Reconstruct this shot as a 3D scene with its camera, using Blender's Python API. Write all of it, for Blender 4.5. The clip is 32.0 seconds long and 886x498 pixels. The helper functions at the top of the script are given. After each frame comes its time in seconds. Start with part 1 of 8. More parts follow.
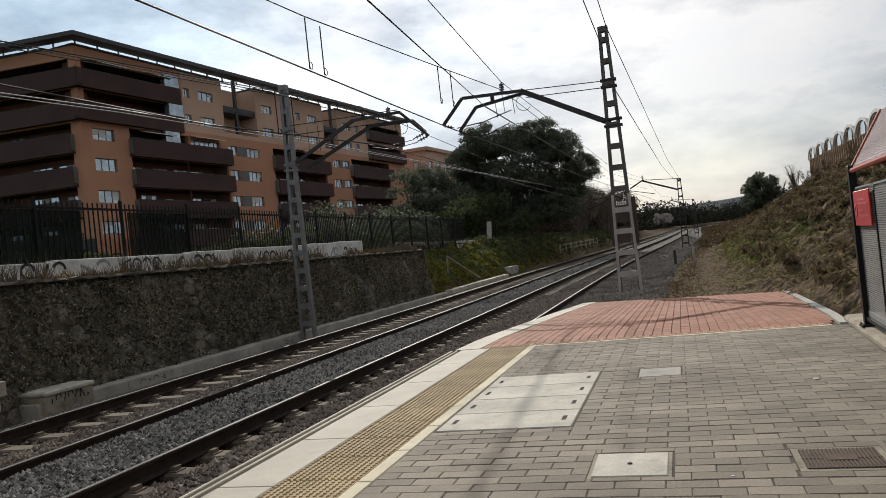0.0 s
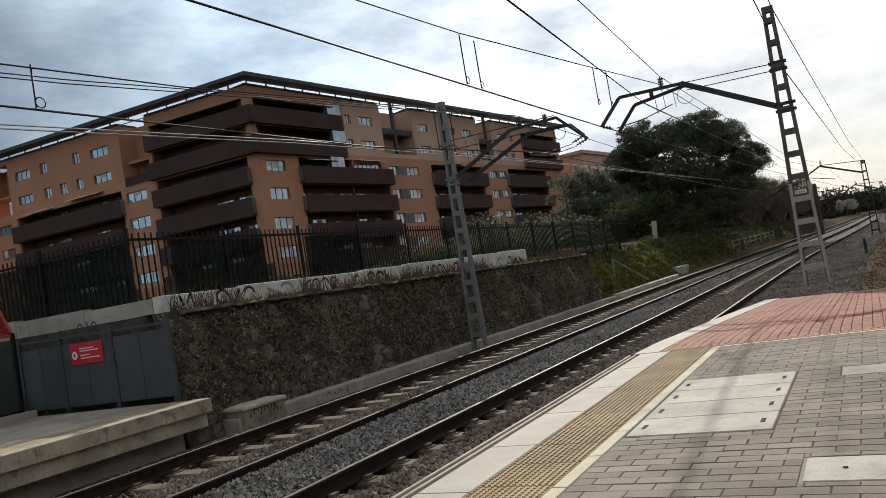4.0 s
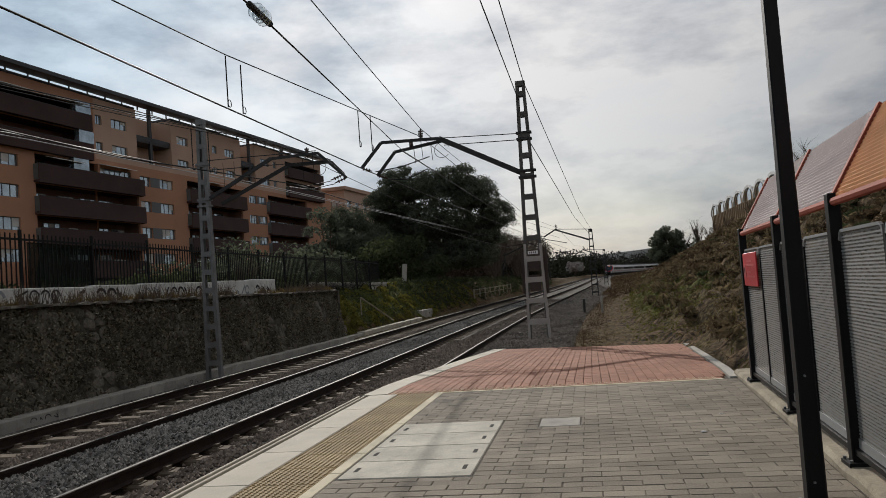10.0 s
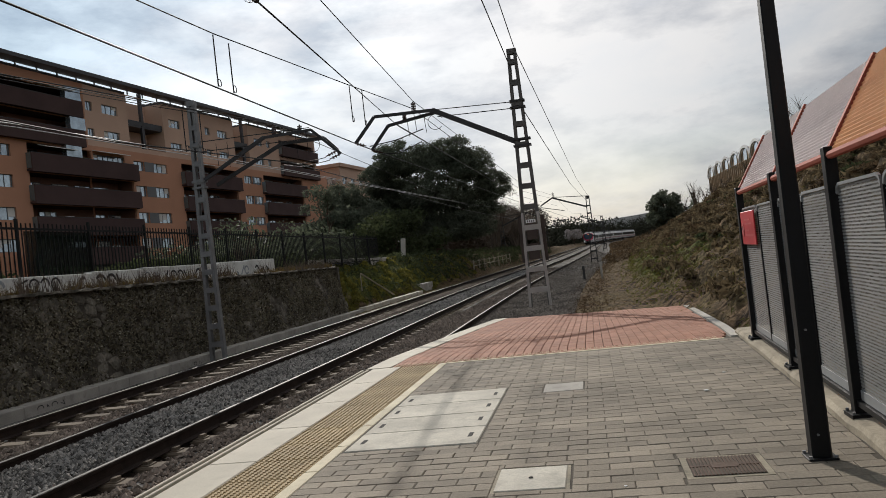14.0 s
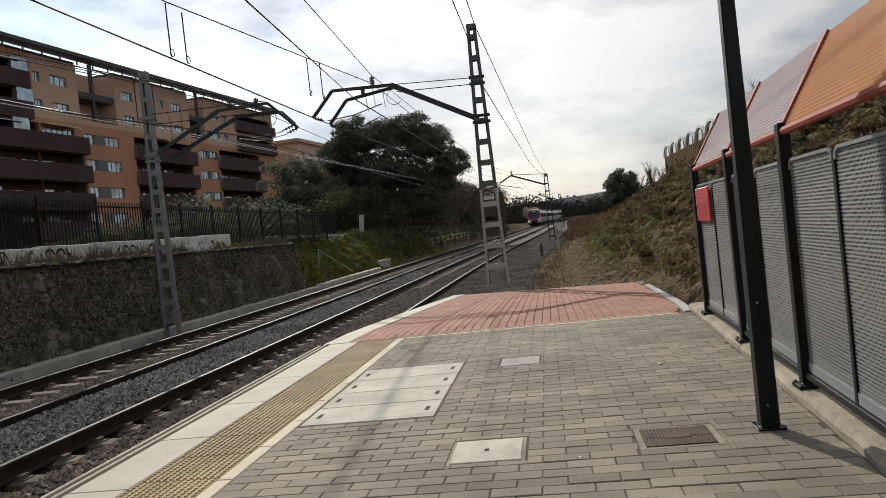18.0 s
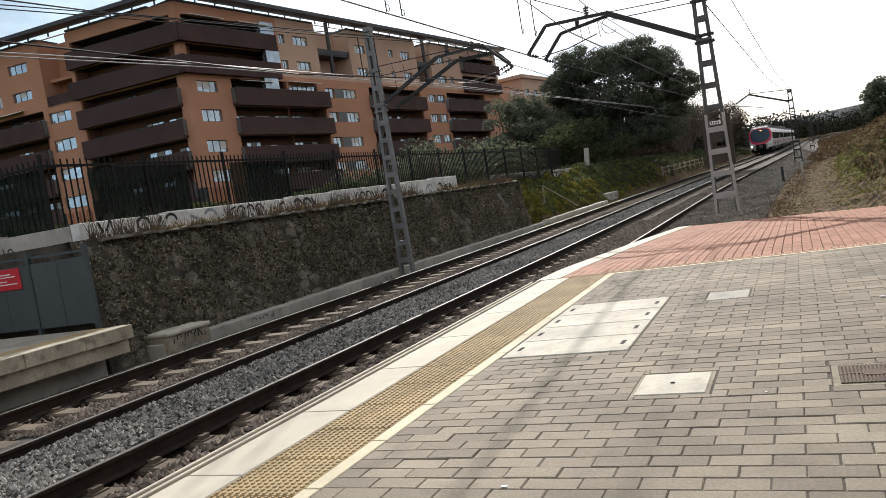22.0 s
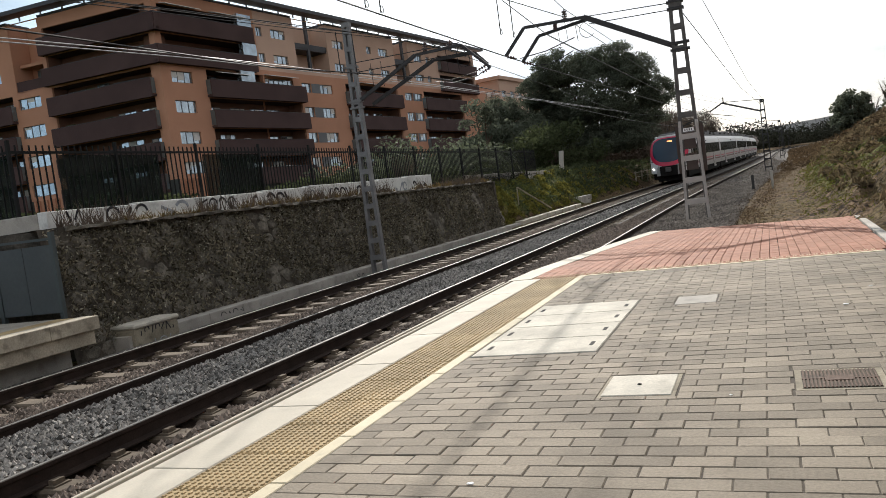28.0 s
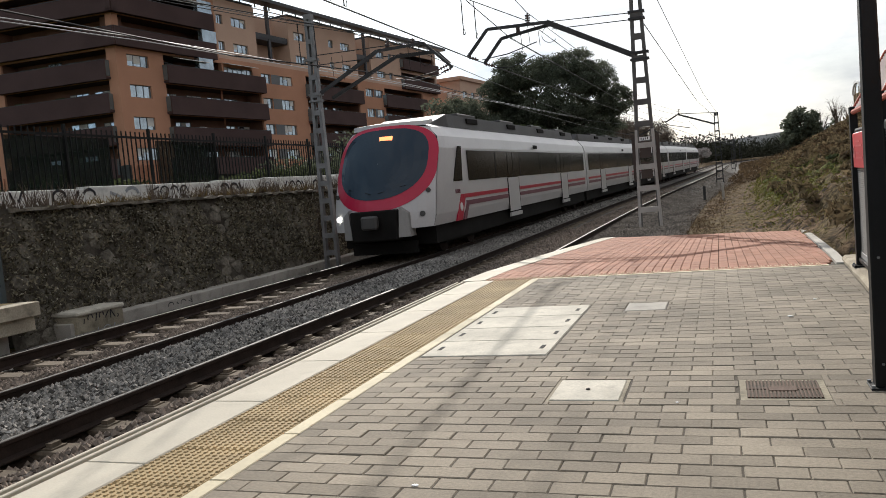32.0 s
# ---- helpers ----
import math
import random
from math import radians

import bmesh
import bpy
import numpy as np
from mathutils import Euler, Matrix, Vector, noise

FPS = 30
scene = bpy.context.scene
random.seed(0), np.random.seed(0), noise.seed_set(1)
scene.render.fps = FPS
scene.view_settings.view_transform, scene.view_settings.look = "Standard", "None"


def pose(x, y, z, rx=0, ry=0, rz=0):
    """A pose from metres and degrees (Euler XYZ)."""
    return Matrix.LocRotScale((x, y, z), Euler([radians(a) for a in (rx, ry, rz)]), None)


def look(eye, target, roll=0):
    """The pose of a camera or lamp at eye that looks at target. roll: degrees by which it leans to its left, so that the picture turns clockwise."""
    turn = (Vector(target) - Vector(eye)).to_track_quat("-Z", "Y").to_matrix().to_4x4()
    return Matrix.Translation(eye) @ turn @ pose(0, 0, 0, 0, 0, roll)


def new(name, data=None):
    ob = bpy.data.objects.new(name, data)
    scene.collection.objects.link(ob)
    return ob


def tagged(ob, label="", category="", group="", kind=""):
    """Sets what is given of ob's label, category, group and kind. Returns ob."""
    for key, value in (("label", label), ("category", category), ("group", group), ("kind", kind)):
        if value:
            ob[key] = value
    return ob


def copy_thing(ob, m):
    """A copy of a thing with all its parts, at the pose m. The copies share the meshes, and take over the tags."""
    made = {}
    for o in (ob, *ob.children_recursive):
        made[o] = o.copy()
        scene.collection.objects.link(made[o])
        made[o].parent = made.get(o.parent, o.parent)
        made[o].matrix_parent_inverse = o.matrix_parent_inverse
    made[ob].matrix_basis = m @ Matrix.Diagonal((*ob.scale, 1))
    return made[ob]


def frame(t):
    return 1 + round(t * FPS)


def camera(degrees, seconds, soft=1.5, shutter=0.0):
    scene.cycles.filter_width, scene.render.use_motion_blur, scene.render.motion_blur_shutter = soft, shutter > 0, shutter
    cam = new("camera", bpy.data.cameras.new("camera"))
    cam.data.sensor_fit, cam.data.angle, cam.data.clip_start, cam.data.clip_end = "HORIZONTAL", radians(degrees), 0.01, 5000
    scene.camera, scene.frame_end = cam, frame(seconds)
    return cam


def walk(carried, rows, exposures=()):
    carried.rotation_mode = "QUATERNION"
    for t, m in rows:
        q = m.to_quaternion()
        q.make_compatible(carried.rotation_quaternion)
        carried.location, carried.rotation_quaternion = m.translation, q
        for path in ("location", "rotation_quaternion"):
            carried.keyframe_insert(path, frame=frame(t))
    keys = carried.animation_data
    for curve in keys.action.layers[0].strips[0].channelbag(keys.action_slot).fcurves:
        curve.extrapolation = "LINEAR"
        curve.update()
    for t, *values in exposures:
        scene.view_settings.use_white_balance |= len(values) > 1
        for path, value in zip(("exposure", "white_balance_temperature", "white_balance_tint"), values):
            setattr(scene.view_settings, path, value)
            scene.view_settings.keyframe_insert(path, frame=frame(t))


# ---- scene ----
cam = camera(58.46, 32.0, soft=0.6)
PATH = [
    (0.0, pose(-0.073, 0.059, 1.113, 90.373, 6.111, 16.569)),
    (0.5, pose(-0.075, 0.004, 1.111, 89.980, 6.969, 17.365)),
    (1.0, pose(-0.051, -0.005, 1.114, 89.671, 7.551, 18.074)),
    (1.5, pose(-0.050, 0.003, 1.128, 90.995, 7.836, 17.577)),
    (2.0, pose(-0.072, 0.038, 1.129, 92.094, 7.823, 16.754)),
    (2.5, pose(-0.119, 0.067, 1.154, 92.924, 7.767, 16.770)),
    (3.0, pose(-0.154, 0.044, 1.131, 93.579, 7.597, 21.848)),
    (3.5, pose(-0.163, 0.021, 1.110, 92.991, 8.273, 27.665)),
    (5.5, pose(-0.089, -0.074, 1.171, 92.112, 11.472, 28.392)),
    (6.0, pose(-0.094, -0.069, 1.178, 94.607, 12.967, 31.953)),
    (6.5, pose(-0.087, -0.053, 1.175, 94.931, 13.241, 33.876)),
    (7.0, pose(-0.084, 0.002, 1.169, 95.292, 11.233, 31.970)),
    (7.5, pose(-0.062, 0.040, 1.154, 94.449, 8.457, 21.298)),
    (8.0, pose(-0.033, 0.009, 1.163, 93.670, 7.532, 17.031)),
    (8.5, pose(-0.028, 0.003, 1.160, 93.151, 6.811, 15.524)),
    (9.0, pose(-0.018, -0.007, 1.155, 92.946, 6.238, 14.520)),
    (9.5, pose(-0.007, -0.026, 1.156, 92.693, 4.781, 12.478)),
    (10.0, pose(0.001, -0.032, 1.158, 92.834, 4.189, 10.429)),
    (10.5, pose(0.000, -0.017, 1.160, 93.415, 4.489, 10.406)),
    (11.0, pose(-0.002, -0.033, 1.153, 93.059, 4.788, 9.771)),
    (11.5, pose(0.001, -0.019, 1.147, 92.641, 5.023, 9.344)),
    (12.0, pose(0.005, -0.011, 1.138, 92.029, 5.065, 9.547)),
    (12.5, pose(-0.012, -0.016, 1.133, 91.586, 5.529, 10.006)),
    (13.0, pose(-0.000, 0.000, 1.132, 91.150, 6.053, 10.388)),
    (13.5, pose(0.001, -0.009, 1.138, 90.794, 6.647, 10.273)),
    (15.5, pose(0.006, -0.033, 1.141, 91.287, 5.812, 10.966)),
    (16.0, pose(0.025, -0.008, 1.146, 90.854, 8.127, 10.825)),
    (16.5, pose(0.007, 0.028, 1.124, 89.993, 8.395, 9.061)),
    (17.0, pose(0.011, 0.067, 1.132, 88.920, 7.768, 4.661)),
    (17.5, pose(0.006, 0.035, 1.111, 88.953, 5.446, 3.505)),
    (18.0, pose(0.001, 0.014, 1.115, 88.893, 6.236, 7.380)),
    (18.5, pose(0.001, 0.032, 1.093, 88.947, 6.756, 14.906)),
    (19.0, pose(0.018, 0.007, 1.122, 88.920, 6.620, 17.006)),
    (19.5, pose(0.053, -0.038, 1.120, 89.748, 3.850, 17.262)),
    (20.0, pose(0.189, -0.026, 1.130, 89.456, 4.083, 17.462)),
    (20.5, pose(0.258, -0.032, 1.113, 85.270, 3.672, 20.684)),
    (21.0, pose(0.344, -0.137, 1.126, 84.722, 4.624, 22.844)),
    (21.5, pose(0.357, -0.145, 1.128, 84.631, 6.471, 23.955)),
    (22.0, pose(0.301, -0.122, 1.127, 86.416, 9.220, 24.013)),
    (22.5, pose(0.280, -0.127, 1.120, 86.802, 9.065, 24.310)),
    (23.0, pose(0.269, -0.123, 1.118, 86.601, 8.564, 25.424)),
    (23.5, pose(0.271, -0.119, 1.123, 86.648, 8.592, 26.171)),
    (24.0, pose(0.274, -0.109, 1.121, 87.492, 7.845, 26.228)),
    (24.5, pose(0.279, -0.104, 1.118, 87.475, 7.283, 25.205)),
    (25.0, pose(0.283, -0.126, 1.117, 86.936, 6.773, 23.251)),
    (25.5, pose(0.299, -0.124, 1.119, 86.373, 7.784, 21.591)),
    (27.5, pose(0.299, -0.127, 1.117, 85.967, 7.368, 21.966)),
    (28.0, pose(0.304, -0.125, 1.118, 86.077, 7.607, 22.144)),
    (28.5, pose(0.301, -0.134, 1.113, 85.773, 7.873, 21.542)),
    (29.0, pose(0.292, -0.126, 1.115, 85.222, 7.077, 19.326)),
    (29.5, pose(0.300, -0.101, 1.117, 85.168, 6.513, 18.442)),
    (30.0, pose(0.308, -0.095, 1.116, 85.301, 6.854, 18.498)),
    (30.5, pose(0.315, -0.087, 1.116, 85.517, 6.460, 18.534)),
    (31.0, pose(0.309, -0.091, 1.118, 85.806, 5.619, 18.602)),
    (31.5, pose(0.301, -0.095, 1.113, 85.543, 5.076, 18.814)),
    (32.0, pose(0.292, -0.086, 1.114, 85.646, 5.143, 19.026)),
]
walk(cam, PATH, exposures=((0.0, 0.0), (1.0, 0.35), (2.0, -0.3), (3.0, -0.05), (5.0, 0.1), (6.0, 0.15), (7.0, 0.2), (8.0, -0.35), (9.0, -0.35), (10.0, -0.42), (11.0, -0.42), (12.0, -0.2), (13.0, -0.15), (16.0, -0.15), (18.0, 0.05), (19.0, 0.15), (20.0, 0.1), (21.0, 0.6), (23.0, 0.66), (25.0, 0.62), (28.0, 0.6), (30.0, 0.55), (32.0, 0.45)))

# ---- light ----
SUN_EL, SUN_AZ = radians(27.4), radians(-18.3)          # azimuth from +Y towards +X
world = bpy.data.worlds.new("world")
scene.world = world
world.use_nodes = True
wn, wl = world.node_tree.nodes, world.node_tree.links
wn.clear()
sky = wn.new("ShaderNodeTexSky")
sky.sky_type, sky.sun_disc = "NISHITA", False
sky.sun_elevation, sky.sun_rotation = SUN_EL, SUN_AZ
sky.air_density, sky.dust_density = 1.0, 0.8
coord = wn.new("ShaderNodeTexCoord")
squash = wn.new("ShaderNodeMapping")
squash.inputs["Scale"].default_value = (1.0, 1.0, 2.6)
wl.new(coord.outputs["Generated"], squash.inputs["Vector"])
cloud = wn.new("ShaderNodeTexNoise")
cloud.inputs["Scale"].default_value, cloud.inputs["Detail"].default_value, cloud.inputs["Roughness"].default_value = 2.6, 8.0, 0.58
cloud.inputs["Distortion"].default_value = 0.35
wl.new(squash.outputs["Vector"], cloud.inputs["Vector"])
cover = wn.new("ShaderNodeValToRGB")
cover.color_ramp.elements[0].position, cover.color_ramp.elements[1].position = 0.30, 0.56
wl.new(cloud.outputs["Fac"], cover.inputs["Fac"])
shade = wn.new("ShaderNodeTexNoise")
shade.inputs["Scale"].default_value, shade.inputs["Detail"].default_value, shade.inputs["Roughness"].default_value = 4.5, 7.0, 0.6
wl.new(squash.outputs["Vector"], shade.inputs["Vector"])
grey = wn.new("ShaderNodeValToRGB")
grey.color_ramp.elements[0].position, grey.color_ramp.elements[1].position = 0.38, 0.6
grey.color_ramp.elements[0].color, grey.color_ramp.elements[1].color = (6.2, 6.5, 7.1, 1), (11.0, 10.9, 10.9, 1)
wl.new(shade.outputs["Fac"], grey.inputs["Fac"])
skymix = wn.new("ShaderNodeMix")
skymix.data_type = "RGBA"
skyfac = wn.new("ShaderNodeMath")
skyfac.operation = "MULTIPLY_ADD"
skyfac.inputs[1].default_value, skyfac.inputs[2].default_value = 0.55, 0.42
wl.new(cover.outputs["Color"], skyfac.inputs[0])
wl.new(skyfac.outputs[0], skymix.inputs[0])
wl.new(sky.outputs["Color"], skymix.inputs[6])
# the cloud deck is thin and blue-grey away from the sun's side
side = wn.new("ShaderNodeSeparateXYZ")
wl.new(coord.outputs["Generated"], side.inputs[0])
veil = wn.new("ShaderNodeMapRange")
veil.inputs[1].default_value, veil.inputs[2].default_value, veil.inputs[3].default_value, veil.inputs[4].default_value = -0.65, -0.05, 1.0, 0.0
wl.new(side.outputs["X"], veil.inputs[0])
thin = wn.new("ShaderNodeMix")
thin.data_type = "RGBA"
thin.blend_type = "MULTIPLY"
thin.inputs[7].default_value = (0.74, 0.93, 1.08, 1)
wl.new(veil.outputs[0], thin.inputs[0])
wl.new(grey.outputs["Color"], thin.inputs[6])
dim = wn.new("ShaderNodeMapRange")
dim.inputs[1].default_value, dim.inputs[2].default_value, dim.inputs[3].default_value, dim.inputs[4].default_value = -0.88, -0.64, 0.62, 1.0
wl.new(side.outputs["X"], dim.inputs[0])
wl.new(thin.outputs[2], skymix.inputs[7])
backg = wn.new("ShaderNodeBackground")
backg.inputs["Strength"].default_value = 0.073
# thin cloud is brighter round the sun
ahead = wn.new("ShaderNodeVectorMath")
ahead.operation = "DOT_PRODUCT"
ahead.inputs[1].default_value = (math.sin(SUN_AZ) * math.cos(SUN_EL), math.cos(SUN_AZ) * math.cos(SUN_EL), math.sin(SUN_EL))
wl.new(coord.outputs["Generated"], ahead.inputs[0])
halo = wn.new("ShaderNodeMapRange")
halo.inputs[1].default_value, halo.inputs[2].default_value, halo.inputs[3].default_value, halo.inputs[4].default_value = 0.72, 1.0, 0.66, 1.5
wl.new(ahead.outputs["Value"], halo.inputs[0])
lit = wn.new("ShaderNodeVectorMath")
lit.operation = "SCALE"
wl.new(skymix.outputs[2], lit.inputs[0])
both = wn.new("ShaderNodeMath")
both.operation = "MULTIPLY"
front = wn.new("ShaderNodeMapRange")
front.inputs[1].default_value, front.inputs[2].default_value, front.inputs[3].default_value, front.inputs[4].default_value = -0.9, 0.1, 0.34, 0.0
wl.new(ahead.outputs["Value"], front.inputs[0])
glare = wn.new("ShaderNodeMath")
wl.new(halo.outputs[0], glare.inputs[0])
wl.new(front.outputs[0], glare.inputs[1])
wl.new(glare.outputs[0], both.inputs[0])
wl.new(dim.outputs[0], both.inputs[1])
wl.new(both.outputs[0], lit.inputs["Scale"])
wl.new(lit.outputs[0], backg.inputs["Color"])
wout = wn.new("ShaderNodeOutputWorld")
wl.new(backg.outputs[0], wout.inputs["Surface"])

sun = new("sun", bpy.data.lights.new("sun", "SUN"))
sun.data.energy, sun.data.angle, sun.data.color = 3.8, radians(0.55), (1.0, 0.94, 0.86)
sun_from = Vector((math.sin(SUN_AZ) * math.cos(SUN_EL), math.cos(SUN_AZ) * math.cos(SUN_EL), math.sin(SUN_EL)))
sun.matrix_world = look(sun_from * 60, (0, 0, 0))


# ---- materials ----
def mat(name, color, rough=0.7, metal=0.0, vary=0.25, scale=6.0, grain=60.0, bump=0.15, tint=None, spots=0.0, island=0.0, objrand=0.0, spec=None, alpha=None):
    """A procedural surface: base colour with stains (scale) and grain, bump from the grain."""
    m = bpy.data.materials.new(name)
    m.use_nodes = True
    n, l = m.node_tree.nodes, m.node_tree.links
    b = n["Principled BSDF"]
    b.inputs["Roughness"].default_value, b.inputs["Metallic"].default_value = rough, metal
    b.inputs["Specular IOR Level"].default_value = spec if spec is not None else 0.5 if rough < 0.75 else 0.18
    tc = n.new("ShaderNodeTexCoord")
    geo = n.new("ShaderNodeNewGeometry")
    big = n.new("ShaderNodeTexNoise")
    big.inputs["Scale"].default_value, big.inputs["Detail"].default_value = scale, 5
    fine = n.new("ShaderNodeTexNoise")
    fine.inputs["Scale"].default_value, fine.inputs["Detail"].default_value, fine.inputs["Roughness"].default_value = grain, 4, 0.65
    l.new(geo.outputs["Position"], big.inputs["Vector"])
    l.new(geo.outputs["Position"], fine.inputs["Vector"])
    ramp = n.new("ShaderNodeMix")
    ramp.data_type = "RGBA"
    c = Vector(color)
    lo = c * (1 - vary)
    hi = Vector(tint) if tint else c * (1 + vary)
    ramp.inputs[6].default_value, ramp.inputs[7].default_value = (*lo, 1), (*[min(v, 0.95) for v in hi], 1)
    stretch = n.new("ShaderNodeMapRange")
    stretch.inputs[1].default_value, stretch.inputs[2].default_value = 0.3, 0.7
    l.new(big.outputs["Fac"], stretch.inputs[0])
    l.new(stretch.outputs[0], ramp.inputs[0])
    hs = n.new("ShaderNodeHueSaturation")
    l.new(ramp.outputs[2], hs.inputs["Color"])
    val = n.new("ShaderNodeMapRange")
    val.inputs[1].default_value, val.inputs[2].default_value = 0.25, 0.75
    val.inputs[3].default_value, val.inputs[4].default_value = 1 - vary * 0.8, 1 + vary * 0.8
    l.new(fine.outputs["Fac"], val.inputs[0])
    value = val.outputs[0]
    for amount, out in ((island, geo.outputs["Random Per Island"]), (objrand, None)):
        if amount:
            if out is None:
                out = n.new("ShaderNodeObjectInfo").outputs["Random"]
            r = n.new("ShaderNodeMapRange")
            r.inputs[3].default_value, r.inputs[4].default_value = 1 - amount, 1 + amount
            l.new(out, r.inputs[0])
            mul = n.new("ShaderNodeMath")
            mul.operation = "MULTIPLY"
            l.new(value, mul.inputs[0])
            l.new(r.outputs[0], mul.inputs[1])
            value = mul.outputs[0]
    l.new(value, hs.inputs["Value"])
    colour = hs.outputs["Color"]
    if spots:
        v = n.new("ShaderNodeTexNoise")
        v.inputs["Scale"].default_value, v.inputs["Detail"].default_value = scale * 3.1, 6
        l.new(geo.outputs["Position"], v.inputs["Vector"])
        mr = n.new("ShaderNodeMapRange")
        mr.inputs[1].default_value, mr.inputs[2].default_value, mr.inputs[4].default_value = 0.55, 0.7, spots
        l.new(v.outputs["Fac"], mr.inputs[0])
        mx = n.new("ShaderNodeMix")
        mx.data_type = "RGBA"
        mx.inputs[7].default_value = (*(c * 0.35), 1)
        l.new(mr.outputs[0], mx.inputs[0])
        l.new(colour, mx.inputs[6])
        colour = mx.outputs[2]
    l.new(colour, b.inputs["Base Color"])
    if bump:
        bp = n.new("ShaderNodeBump")
        bp.inputs["Strength"].default_value, bp.inputs["Distance"].default_value = bump, 0.01
        l.new(fine.outputs["Fac"], bp.inputs["Height"])
        l.new(bp.outputs[0], b.inputs["Normal"])
    if alpha is not None:
        b.inputs["Alpha"].default_value = alpha
    return m


def glow(name, color, strength):
    m = bpy.data.materials.new(name)
    m.use_nodes = True
    b = m.node_tree.nodes["Principled BSDF"]
    b.inputs["Base Color"].default_value = (*color, 1)
    b.inputs["Emission Color"].default_value, b.inputs["Emission Strength"].default_value = (*color, 1), strength
    return m


